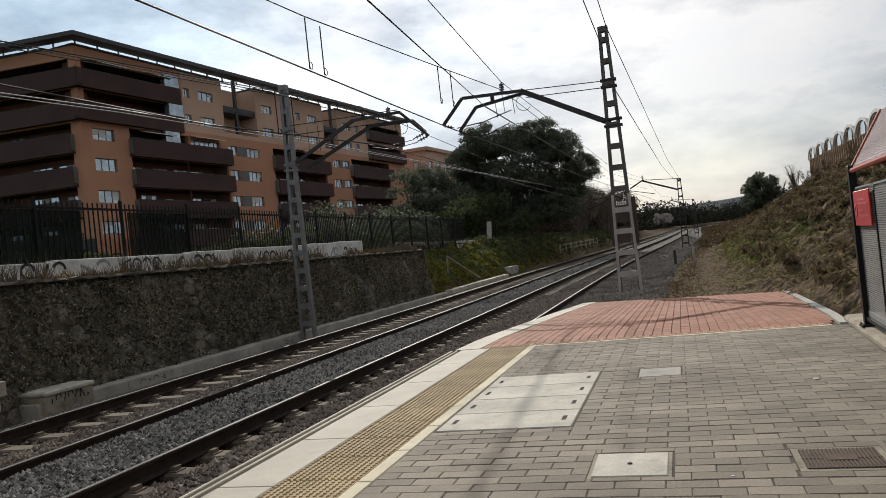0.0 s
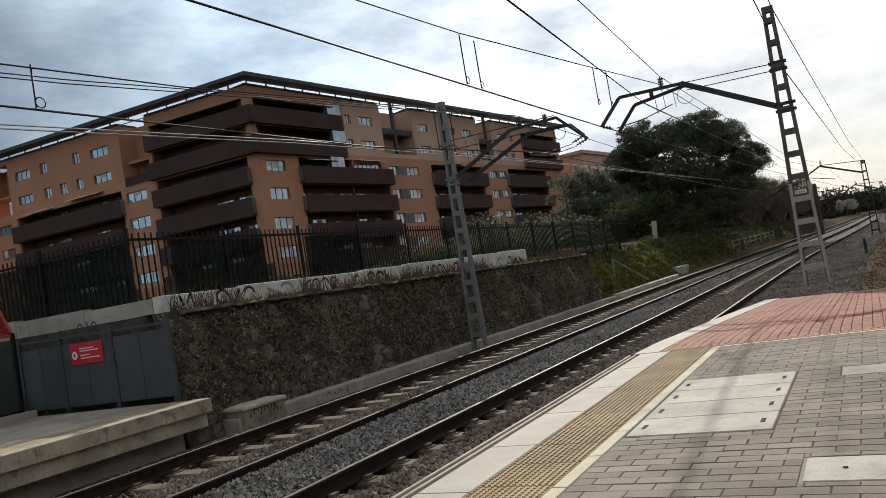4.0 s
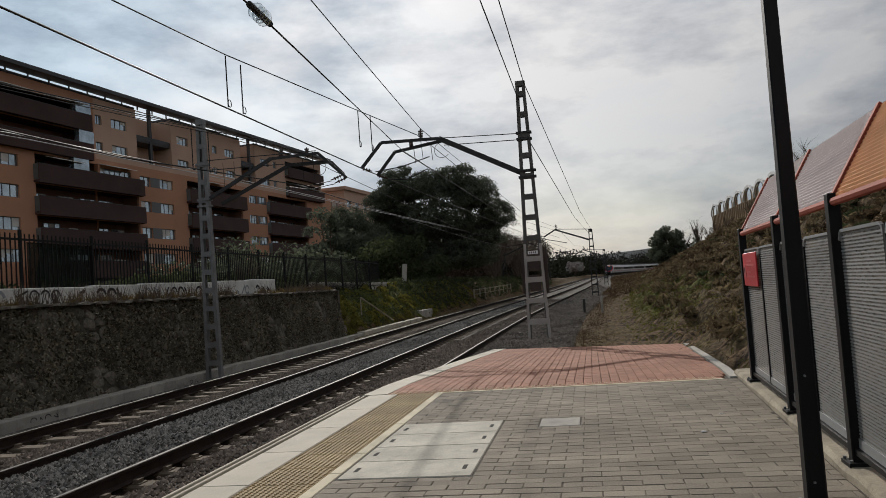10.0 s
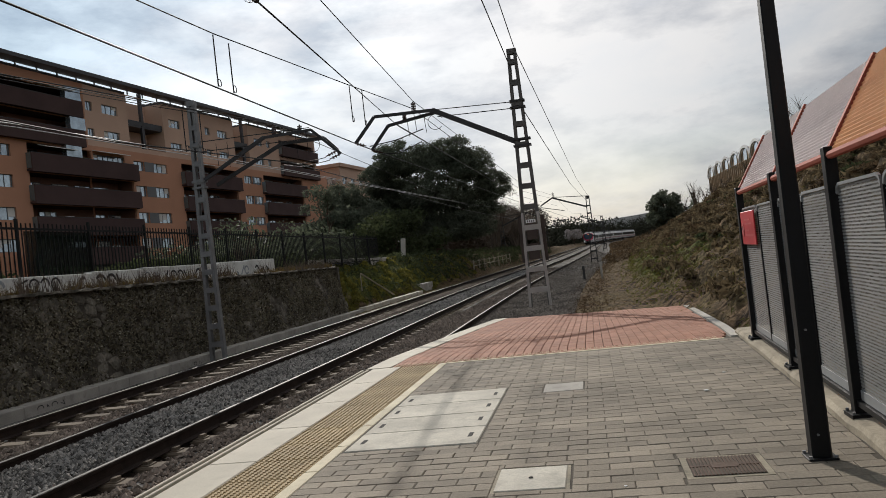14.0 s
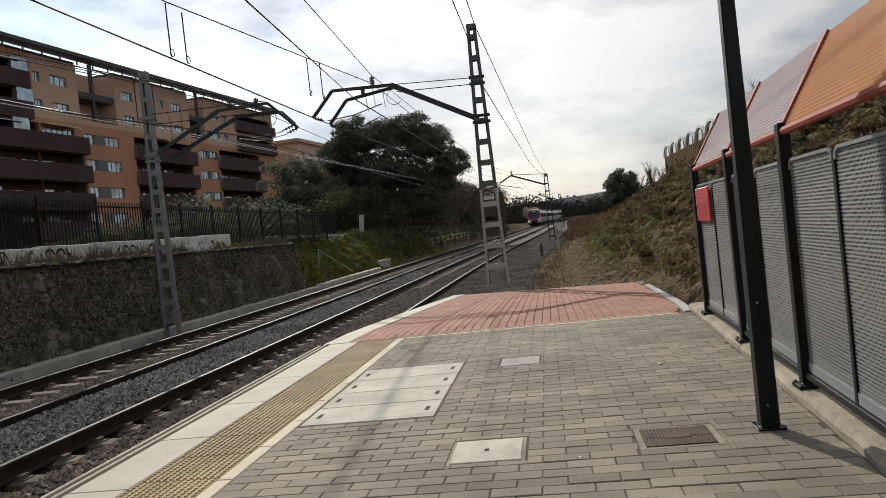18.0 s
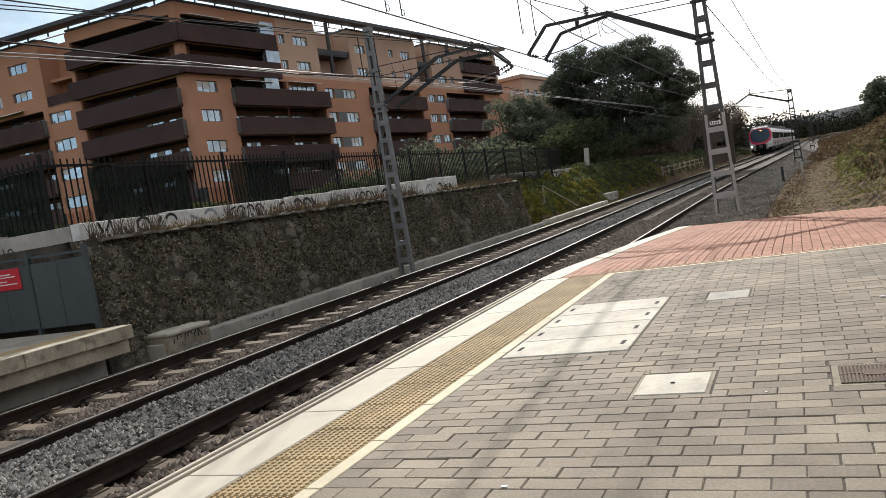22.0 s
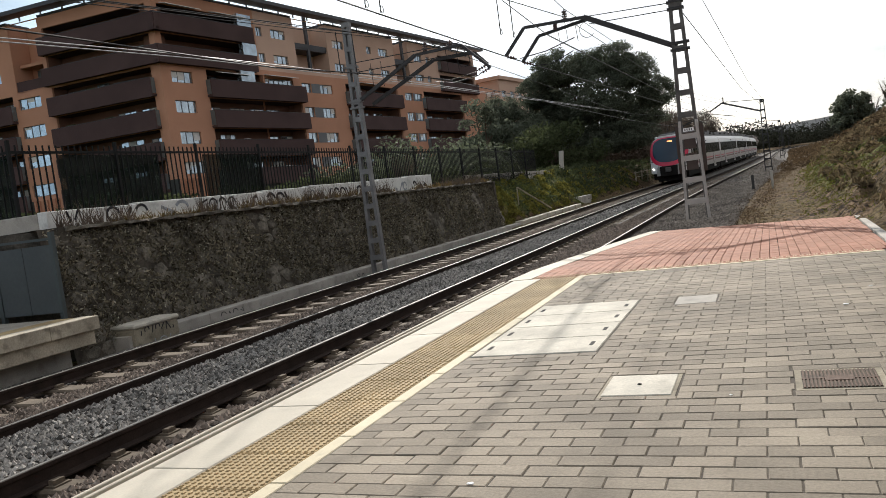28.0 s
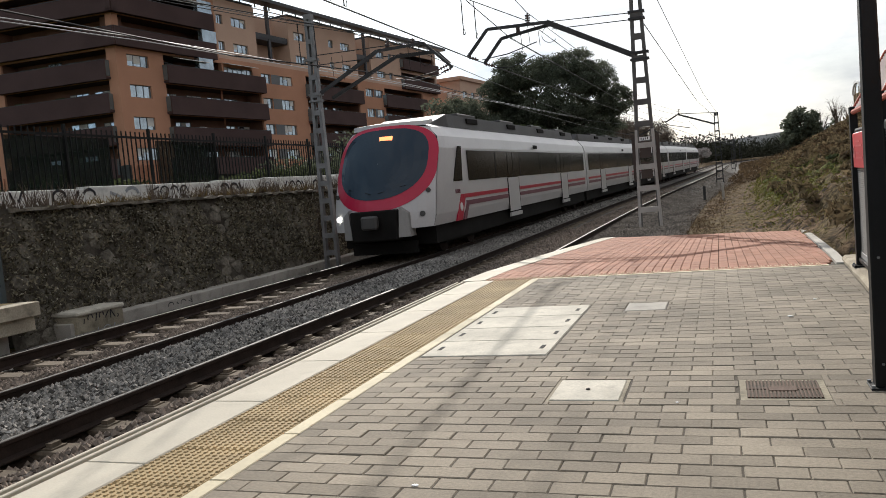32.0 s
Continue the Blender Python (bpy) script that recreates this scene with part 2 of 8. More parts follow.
M = dict(
    paver=mat("grey_concrete_paver", (0.262, 0.224, 0.174), 0.85, vary=0.26, scale=0.9, grain=70, bump=0.35, island=0.2, objrand=0.2, spots=0.3),
    joint=mat("paver_joint_dirt", (0.085, 0.073, 0.058), 0.95, vary=0.3, scale=3, grain=80),
    redpaver=mat("red_paver", (0.345, 0.166, 0.11), 0.85, vary=0.14, scale=1.2, grain=80, bump=0.2, island=0.12, spots=0.2),
    slab=mat("pale_edge_slab", (0.52, 0.475, 0.39), 0.8, vary=0.1, scale=2, grain=70, bump=0.12, objrand=0.05, spots=0.15),
    tactile=mat("yellow_tactile_tile", (0.375, 0.275, 0.145), 0.8, vary=0.18, scale=2.2, grain=60, bump=0.2, spots=0.3),
    cream=mat("cream_line_tile", (0.6, 0.53, 0.38), 0.8, vary=0.12, scale=3, grain=60, spots=0.2),
    concrete=mat("weathered_concrete", (0.4, 0.375, 0.335), 0.88, vary=0.2, scale=1.6, grain=50, bump=0.3, spots=0.4),
    hatch=mat("hatch_concrete", (0.53, 0.495, 0.42), 0.85, vary=0.18, scale=3.0, grain=60, bump=0.3, spots=0.3, objrand=0.05),
    sleeper=mat("sleeper_concrete", (0.14, 0.112, 0.084), 0.9, vary=0.22, scale=4, grain=60, bump=0.3, spots=0.4, objrand=0.12),
    ballast=mat("ballast_bed", (0.13, 0.12, 0.11), 0.95, spec=0.05, vary=0.5, scale=1.0, grain=34, bump=1.0),
    stone=mat("ballast_stone", (0.22, 0.207, 0.19), 0.9, spec=0.15, vary=0.3, scale=0.5, grain=30, bump=0.3, island=0.8),
    brownstone=mat("rusty_ballast_stone", (0.21, 0.17, 0.14), 0.9, spec=0.1, vary=0.3, scale=0.5, grain=30, bump=0.3, island=0.5),
    shadeddirt=mat("rust_dirt_with_rail_shade", (0.045, 0.034, 0.027), 0.95, vary=0.4, scale=2.0, grain=34, bump=1.0, spec=0.05),
    gravel=mat("brown_gravel_shoulder", (0.2, 0.175, 0.15), 0.92, vary=0.35, scale=0.8, grain=30, bump=0.3, island=0.5, spec=0.05),
    mosskerb=mat("mossy_kerb_concrete", (0.3, 0.265, 0.2), 0.9, vary=0.25, scale=2.2, grain=40, bump=0.5, spots=0.6),
    greytrim=mat("dark_grey_window_frame", (0.12, 0.125, 0.13), 0.6, vary=0.06, scale=2, grain=20, bump=0.0),
    slatewall=mat("dark_slate_cladding", (0.035, 0.04, 0.038), 0.7, vary=0.15, scale=0.4, grain=6, bump=0.0),
    infill=mat("slate_infill_panel", (0.13, 0.135, 0.14), 0.7, vary=0.1, scale=0.5, grain=6, bump=0.0),
    peach=mat("pale_peach_render", (0.52, 0.36, 0.275), 0.9, vary=0.07, scale=0.25, grain=12, bump=0.1),
    mesh=mat("dark_green_privacy_mesh", (0.018, 0.03, 0.023), 0.9, vary=0.25, scale=2, grain=40, bump=0.0, alpha=0.66),
    palegalv=mat("pale_galvanised_steel", (0.36, 0.34, 0.32), 0.6, 0.2, vary=0.15, scale=3, grain=40, bump=0.05),
    guardbrown=mat("brown_guard_plate", (0.05, 0.034, 0.028), 0.7, vary=0.15, scale=3, grain=30, bump=0.05),
    rust=mat("rusty_rail_side", (0.03, 0.02, 0.016), 0.85, vary=0.3, scale=6, grain=60, bump=0.3),
    railtop=mat("worn_rail_top", (0.135, 0.125, 0.112), 0.66, 0.3, vary=0.06, scale=8, grain=90, bump=0.02),
    galv=mat("galvanised_steel", (0.185, 0.185, 0.188), 0.6, 0.2, vary=0.2, scale=3, grain=40, bump=0.05),
    darkmast=mat("dark_mast_steel", (0.04, 0.039, 0.04), 0.6, 0.4, vary=0.25, scale=4, grain=40, bump=0.05),
    blackpole=mat("black_painted_steel", (0.008, 0.008, 0.009), 0.5, 0.0, spec=0.22, vary=0.2, scale=5, grain=60, bump=0.05),
    wire=mat("overhead_wire", (0.03, 0.028, 0.027), 0.55, 0.6, vary=0.1, bump=0.0),
    ceramic=mat("insulator_ceramic", (0.06, 0.03, 0.025), 0.25, vary=0.1, bump=0.0),
    ivywall=mat("weedy_stone_wall", (0.085, 0.074, 0.06), 0.95, vary=0.45, scale=1.8, grain=22, bump=0.9, spots=0.6),
    creeper=mat("dry_creeper", (0.175, 0.155, 0.112), 0.9, spec=0.05, vary=0.4, scale=0.8, grain=10, bump=0.0, island=0.75),
    rubble=mat("rubble_wall_stone", (0.15, 0.136, 0.112), 0.95, vary=0.6, scale=2.6, grain=22, bump=1.0, island=0.1, objrand=0.1, spots=0.6, spec=0.08),
    whitewall=mat("whitewashed_parapet", (0.66, 0.66, 0.63), 0.9, vary=0.15, scale=1.2, grain=30, bump=0.3, spots=0.35),
    paint=mat("black_spray_paint", (0.03, 0.03, 0.035), 0.8, vary=0.2, bump=0.0),
    greypaint=mat("grey_spray_paint", (0.3, 0.32, 0.34), 0.8, vary=0.2, bump=0.0),
    fence=mat("black_fence_paint", (0.01, 0.01, 0.01), 0.7, spec=0.2, vary=0.2, bump=0.0),
    orange=mat("orange_render", (0.455, 0.24, 0.155), 0.9, vary=0.07, scale=0.25, grain=12, bump=0.1),
    orangered=mat("red_orange_render", (0.38, 0.115, 0.06), 0.9, vary=0.07, scale=0.25, grain=12, bump=0.1),
    brown=mat("brown_balcony_cladding", (0.068, 0.042, 0.04), 0.8, spec=0.2, vary=0.15, scale=0.4, grain=8, bump=0.05),
    roofmetal=mat("dark_roof_metal", (0.05, 0.05, 0.055), 0.5, 0.3, vary=0.15, scale=0.4, grain=5),
    whitetrim=mat("white_painted_trim", (0.75, 0.74, 0.72), 0.6, vary=0.06, scale=2, grain=20, bump=0.0),
    shutter=mat("blind_slats", (0.62, 0.61, 0.58), 0.7, vary=0.08, scale=2, grain=15, bump=0.0),
    glass=mat("coated_window_glass", (0.42, 0.5, 0.56), 0.12, 0.75, vary=0.3, scale=0.5, grain=1.5, bump=0.0),
    bark=mat("pine_bark", (0.09, 0.065, 0.048), 0.95, vary=0.3, scale=5, grain=30, bump=0.6),
    needles=mat("pine_needles", (0.108, 0.122, 0.088), 0.9, spec=0.2, vary=0.3, scale=0.6, grain=8, bump=0.0, island=0.45),
    farwoods=mat("far_wood_foliage", (0.042, 0.043, 0.03), 0.95, spec=0.03, vary=0.25, scale=0.3, grain=4, bump=0.0, island=0.3),
    thicket=mat("bare_thicket_twigs", (0.085, 0.066, 0.052), 0.95, spec=0.03, vary=0.3, scale=0.5, grain=6, bump=0.0, island=0.3),
    seedhead=mat("pale_seed_heads", (0.33, 0.31, 0.25), 0.9, spec=0.05, vary=0.2, scale=1.0, grain=10, bump=0.0, island=0.6),
    leaf=mat("hedge_leaves", (0.06, 0.072, 0.034), 0.9, spec=0.15, vary=0.3, scale=0.8, grain=10, bump=0.0, island=0.4),
    greygreen=mat("olive_leaves", (0.095, 0.11, 0.07), 0.7, vary=0.25, scale=0.8, grain=10, bump=0.0, island=0.4),
    twig=mat("bare_twigs", (0.12, 0.095, 0.075), 0.9, vary=0.25, scale=1, grain=10, bump=0.0, island=0.3),
    drygrass=mat("dry_grass", (0.115, 0.083, 0.038), 0.9, spec=0.05, vary=0.3, scale=0.7, grain=10, bump=0.0, island=0.4),
    grass=mat("green_grass", (0.1, 0.102, 0.024), 0.85, spec=0.05, vary=0.35, scale=0.6, grain=10, bump=0.0, island=0.4),
    tussock=mat("grey_brown_tussock", (0.135, 0.104, 0.062), 0.9, spec=0.05, vary=0.35, scale=0.9, grain=10, bump=0.0, island=0.45),
    shrub=mat("brown_shrub", (0.082, 0.057, 0.034), 0.9, spec=0.05, vary=0.3, scale=0.6, grain=10, bump=0.0, island=0.45),
    blossom=mat("pale_blossom", (0.4, 0.36, 0.34), 0.8, vary=0.2, scale=1, grain=10, bump=0.0, island=0.3),
    panel=mat("perforated_steel_panel", (0.33, 0.34, 0.35), 0.5, 0.35, vary=0.1, scale=2, grain=30, bump=0.05, spots=0.2),
    greypanel=mat("grey_sheet_panel", (0.075, 0.088, 0.094), 0.6, 0.2, vary=0.12, scale=1.2, grain=20, bump=0.03),
    lushgrass=mat("lush_bank_grass", (0.165, 0.152, 0.036), 0.9, spec=0.1, vary=0.3, scale=0.8, grain=10, bump=0.0, island=0.4),
    fadedprint=mat("faded_sign_print", (0.6, 0.12, 0.12), 0.5, vary=0.1, scale=4, grain=20, bump=0.0),
    signred=mat("red_enamel_sign", (0.55, 0.03, 0.04), 0.45, vary=0.07, scale=3, grain=20, bump=0.0),
    white=mat("white_print", (0.8, 0.8, 0.8), 0.5, vary=0.03, bump=0.0),
    redroof=mat("red_roof_sheet", (0.42, 0.045, 0.03), 0.5, vary=0.08, scale=1.5, grain=20, bump=0.03),
    orangeroof=mat("orange_roof_sheet", (0.93, 0.5, 0.235), 0.45, spec=0.4, vary=0.08, scale=1.5, grain=20, bump=0.03),
    pinkroof=mat("faded_pink_roof_sheet", (0.9, 0.8, 0.8), 0.45, spec=0.4, vary=0.08, scale=1.5, grain=20, bump=0.03),
    frame_red=mat("red_steel_tube", (0.36, 0.09, 0.06), 0.7, spec=0.12, vary=0.1, scale=4, grain=30, bump=0.02),
    trainwhite=mat("white_train_paint", (0.52, 0.51, 0.51), 0.35, vary=0.05, scale=0.8, grain=15, bump=0.0),
    trainred=mat("red_train_paint", (0.46, 0.006, 0.045), 0.3, vary=0.05, scale=1, grain=15, bump=0.0),
    trainpurple=mat("plum_train_stripe", (0.16, 0.045, 0.07), 0.4, vary=0.08, scale=1, grain=15, bump=0.0),
    traingrey=mat("grey_train_roof", (0.07, 0.067, 0.065), 0.6, 0.2, vary=0.15, scale=1, grain=12, bump=0.05),
    underframe=mat("black_underframe", (0.012, 0.011, 0.01), 0.85, spec=0.15, vary=0.2, scale=2, grain=20, bump=0.1),
    trainglass=mat("tinted_train_glass", (0.013, 0.012, 0.011), 0.14, vary=0.3, scale=0.5, grain=2, bump=0.0, spec=0.16),
    windscreen=mat("blue_tinted_windscreen", (0.02, 0.036, 0.056), 0.12, vary=0.06, scale=0.3, grain=1, bump=0.0, spec=0.32),
    lamp=glow("lit_headlamp", (1.0, 0.96, 0.85), 4.0),
    amber=glow("amber_destination_display", (1.0, 0.32, 0.12), 1.6),
    farhill=mat("haze_paled_hillside", (0.27, 0.265, 0.25), 1.0, vary=0.25, scale=0.02, grain=0.3, bump=0.0),
    vault=mat("tan_corrugated_wall", (0.34, 0.24, 0.15), 0.8, vary=0.12, scale=0.3, grain=6, bump=0.1),
)


def translucent(m, share):
    """Let thin leaves pass some of the light that falls on their far side."""
    n, l = m.node_tree.nodes, m.node_tree.links
    b = n["Principled BSDF"]
    t = n.new("ShaderNodeBsdfTranslucent")
    l.new(b.inputs["Base Color"].links[0].from_socket, t.inputs["Color"])
    mx = n.new("ShaderNodeMixShader")
    mx.inputs[0].default_value = share
    l.new(b.outputs[0], mx.inputs[1])
    l.new(t.outputs[0], mx.inputs[2])
    l.new(mx.outputs[0], n["Material Output"].inputs["Surface"])


for key in ("needles", "leaf", "greygreen", "grass", "drygrass", "shrub", "creeper", "tussock", "lushgrass"):
    translucent(M[key], 0.4)


# ---- mesh helpers ----
def finish(name, bm, material, parent=None):
    me = bpy.data.meshes.new(name)
    bm.to_mesh(me)
    bm.free()
    me.materials.append(material)
    ob = new(name, me)
    if parent:
        ob.parent = parent
    return ob


def part(name, bm, material, parent, label=""):
    ob = finish(name, bm, material, parent)
    if label:
        ob["label"] = label
    return ob


def empty(name, m=None, **tags):
    ob = new(name)
    if m is not None:
        ob.matrix_basis = m
    return tagged(ob, **tags)


def B(bm, x0, x1, y0, y1, z0, z1, m=None, bevel=0.0):
    """A box between two corners, turned by m, into bm."""
    vs = bmesh.ops.create_cube(bm, size=1.0)["verts"]
    for v in vs:
        v.co = Vector((x0 + (v.co.x + 0.5) * (x1 - x0), y0 + (v.co.y + 0.5) * (y1 - y0), z0 + (v.co.z + 0.5) * (z1 - z0)))
    if bevel:
        es = list({e for v in vs for e in v.link_edges})
        r = bmesh.ops.bevel(bm, geom=es, offset=bevel, segments=1, affect="EDGES")
        vs = list({v for f in r["faces"] for v in f.verts} | {v for v in vs if v.is_valid})
    if m is not None:
        bmesh.ops.transform(bm, matrix=m, verts=vs)
    return bm


def box(x0, x1, y0, y1, z0, z1, m=None, bevel=0.0):
    return B(bmesh.new(), x0, x1, y0, y1, z0, z1, m, bevel)


def bar(bm, a, b, w, d=None, up=(0, 0, 1)):
    """A square bar of width w and depth d from a to b."""
    a, b = Vector(a), Vector(b)
    d = d or w
    ax = (b - a).normalized()
    side = ax.cross(Vector(up))
    if side.length < 1e-4:
        side = ax.cross(Vector((1, 0, 0)))
    side.normalize()
    nrm = side.cross(ax)
    vs = []
    for p in (a, b):
        for s, t in ((-1, -1), (1, -1), (1, 1), (-1, 1)):
            vs.append(bm.verts.new(p + side * (s * w / 2) + nrm * (t * d / 2)))
    for i in range(4):
        bm.faces.new((vs[i], vs[(i + 1) % 4], vs[4 + (i + 1) % 4], vs[4 + i]))
    bm.faces.new(vs[3::-1])
    bm.faces.new(vs[4:])
    return bm


def tube(bm, pts, r, n=6, r1=None):
    """A round tube along pts, radius r (r1 at the end)."""
    pts = [Vector(p) for p in pts]
    rings = []
    for i, p in enumerate(pts):
        ax = (pts[min(i + 1, len(pts) - 1)] - pts[max(i - 1, 0)]).normalized()
        s = ax.cross(Vector((0, 0, 1)))
        if s.length < 1e-3:
            s = Vector((1, 0, 0))
        s.normalize()
        t = s.cross(ax)
        rr = r + ((r1 if r1 is not None else r) - r) * i / max(1, len(pts) - 1)
        rings.append([bm.verts.new(p + (s * math.cos(a) + t * math.sin(a)) * rr) for a in [2 * math.pi * k / n for k in range(n)]])
    for u, v in zip(rings, rings[1:]):
        for k in range(n):
            bm.faces.new((u[k], u[(k + 1) % n], v[(k + 1) % n], v[k]))
    bm.faces.new(rings[0][::-1])
    bm.faces.new(rings[-1])
    return bm


def disc(bm, c, axis, r, h, n=12):
    c, axis = Vector(c), Vector(axis).normalized()
    return tube(bm, [c - axis * h / 2, c + axis * h / 2], r, n)


def loft(bm, rings, close=True, caps=True):
    """Joins rings of equal length."""
    rs = [[bm.verts.new(p) for p in r] for r in rings]
    n = len(rs[0])
    for u, v in zip(rs, rs[1:]):
        for k in range(n if close else n - 1):
            bm.faces.new((u[k], u[(k + 1) % n], v[(k + 1) % n], v[k]))
    if caps:
        bm.faces.new(rs[0][::-1])
        bm.faces.new(rs[-1])
    return bm


def raw(name, verts, faces, material, parent=None):
    me = bpy.data.meshes.new(name)
    me.from_pydata([tuple(map(float, v)) for v in verts], [], [tuple(map(int, f)) for f in faces])
    me.materials.append(material)
    me.update()
    ob = new(name, me)
    if parent:
        ob.parent = parent
    return ob


def leaves(centers, sizes, rng, flat=0.35):
    """Many small two-triangle leaves or clumps round the given places, as arrays of vertices and faces."""
    n = len(centers)
    a = rng.normal(size=(n, 3))
    a /= np.linalg.norm(a, axis=1)[:, None]
    b = np.cross(a, rng.normal(size=(n, 3)))
    b /= np.linalg.norm(b, axis=1)[:, None]
    s = np.asarray(sizes)[:, None]
    c = np.asarray(centers)
    v = np.stack([c - a * s, c + b * s * flat, c + a * s, c - b * s * flat], 1).reshape(-1, 3)
    f = np.arange(4 * n).reshape(-1, 4)
    return v, f


RT = -0.52                                            # rail top
NEAR, FAR = -4.07, -7.40                              # centre lines of the two tracks


# the line swings to the right and climbs: (distance, swing, climb)
LINE = ((-50, 0, 0), (26, 0, 0.04), (40, 0.42, 0.18), (58, 1.38, 0.34), (92, 3.25, 0.68), (108, 4.0, 0.85), (130, 4.6, 0.96), (150, 5.05, 1.06), (180, 5.85, 1.25), (210, 7.0, 1.45),
        (240, 9.1, 1.65), (275, 14.2, 2.0), (300, 19.5, 2.12), (330, 28, 2.2), (400, 55, 2.2), (600, 150, 2.2))
_at = np.arange(-60.0, 640.0)
_kernel = np.ones(13) / 13.0
_swing, _climb = [np.convolve(np.pad(np.interp(_at, [p[0] for p in LINE], [p[k] for p in LINE]), 6, mode="edge"), _kernel, "valid") for k in (1, 2)]


def _look(table, y):
    f = min(max(y + 60.0, 0.0), 698.0)
    i = int(f)
    return float(table[i] + (table[i + 1] - table[i]) * (f - i))


def bend(y):
    """How far the line has swung to the right at y."""
    return _look(_swing, y)


def grade(y):
    """How far the line has climbed at y."""
    return _look(_climb, y)


def verge(y):
    """How far the verge beside the line has climbed at y: it lags below the track."""
    return max(0.0, grade(y) - 0.55)


def swing(y):
    """The wider sweep of the slope and the wires beside the line."""
    return max(0.0, y - 35.0) ** 2 / 3000.0


# ---- ground: one sheet to the horizon ----
def ground_z(x, y):
    """Height of the ground: track bed, verge, the slope on one side and the terrace on the other."""
    u = x - bend(y)
    if u < -9.5:
        wall = 1.0 if 9.7 < y < 31.5 else 0.0
        if y <= 9.7:
            z = -0.8 if u > -13.9 else 0.25
        elif wall:
            z = -0.8 if u > -10.62 else 1.38
        else:
            foot = -0.75 + grade(y)
            z = foot + max(0.7, 1.45 - foot) * min(1.0, max(0.0, (-10.2 - u) / 2.1)) ** 0.8
        if u < -60:
            z = z + min(6.0, (-60 - u) * 0.02)
        return z
    up = grade(y)
    if u < -2.9:
        return -0.8 + up
    low = verge(y)
    if u < -1.0:
        return -0.8 + 0.25 * max(0.0, u + 2.0) + up + (low - up) * min(1.0, (u + 2.9) / 1.0)
    up = low
    if u < 1.2:
        return -0.55 + 0.045 * (u + 1.0) + up
    crest = max(0.6, 4.75 - 0.0155 * y)
    wide = max(2.0, 9.0 - bend(y) + swing(y))
    crest = max(crest, up)
    k = min(1.0, (u - 1.2) / wide)
    z = -0.45 + up + (crest + 0.45 - up) * (k ** 1.05)
    if u > 1.2 + wide:
        z += min(4.0, (u - 1.2 - wide) * 0.015)
    return z


def axis(points):
    out = []
    for a, b, step in points:
        out += list(np.arange(a, b, step))
    return np.array(out + [points[-1][1]])


def lump(x, y):
    """Hummocks of the slope, positive on their crowns."""
    return 0.6 * noise.noise((x * 2.0, y * 1.05, 3)) + 0.4 * noise.noise((x * 4.2, y * 2.3, 7))


def rough(x, y):
    """Lumps, tussocks and rills of the unmown ground."""
    big = 1.0 + 0.8 * min(1.0, max(0.0, (x - bend(y) - 2.5) / 2.0))
    return big * (0.17 * noise.noise((x * 0.5, y * 0.4, 0)) + 0.17 * math.tanh(5.0 * lump(x, y)) + 0.06 * noise.noise((x * 5.0 + y * 0.8, y * 2.9, 8)))


gx = axis(((-2500, -300, 300), (-300, -60, 24), (-60, -15, 5), (-15, -9, 0.25), (-9, -2.2, 0.6), (-2.2, 2.0, 0.4), (2.0, 11, 0.14), (11, 60, 6), (60, 300, 30), (300, 2500, 300)))
gy = axis(((-600, -40, 80), (-40, 2, 3), (2, 9, 0.5), (9, 10.4, 0.2), (10.4, 32, 0.25), (32, 34, 0.25), (34, 60, 0.42), (60, 110, 1.6), (110, 300, 8), (300, 700, 40), (700, 3000, 300)))
gv, gf = [], []
for yy in gy:
    for xx in gx:
        w = xx + bend(min(yy, 400.0))
        z = ground_z(w, min(yy, 400.0))
        if 0.3 < xx < 60 or (xx < -10.2 and not 9 < yy < 31.7):
            z += rough(w, yy) * (1.0 if xx < 0 else min(1.0, (xx - 0.3) / 2.0))
        if yy > 420:
            z += (yy - 420) * 0.004
        gv.append((w, yy, z))
nx = len(gx)
for j in range(len(gy) - 1):
    for i in range(nx - 1):
        gf.append((j * nx + i, j * nx + i + 1, (j + 1) * nx + i + 1, (j + 1) * nx + i))


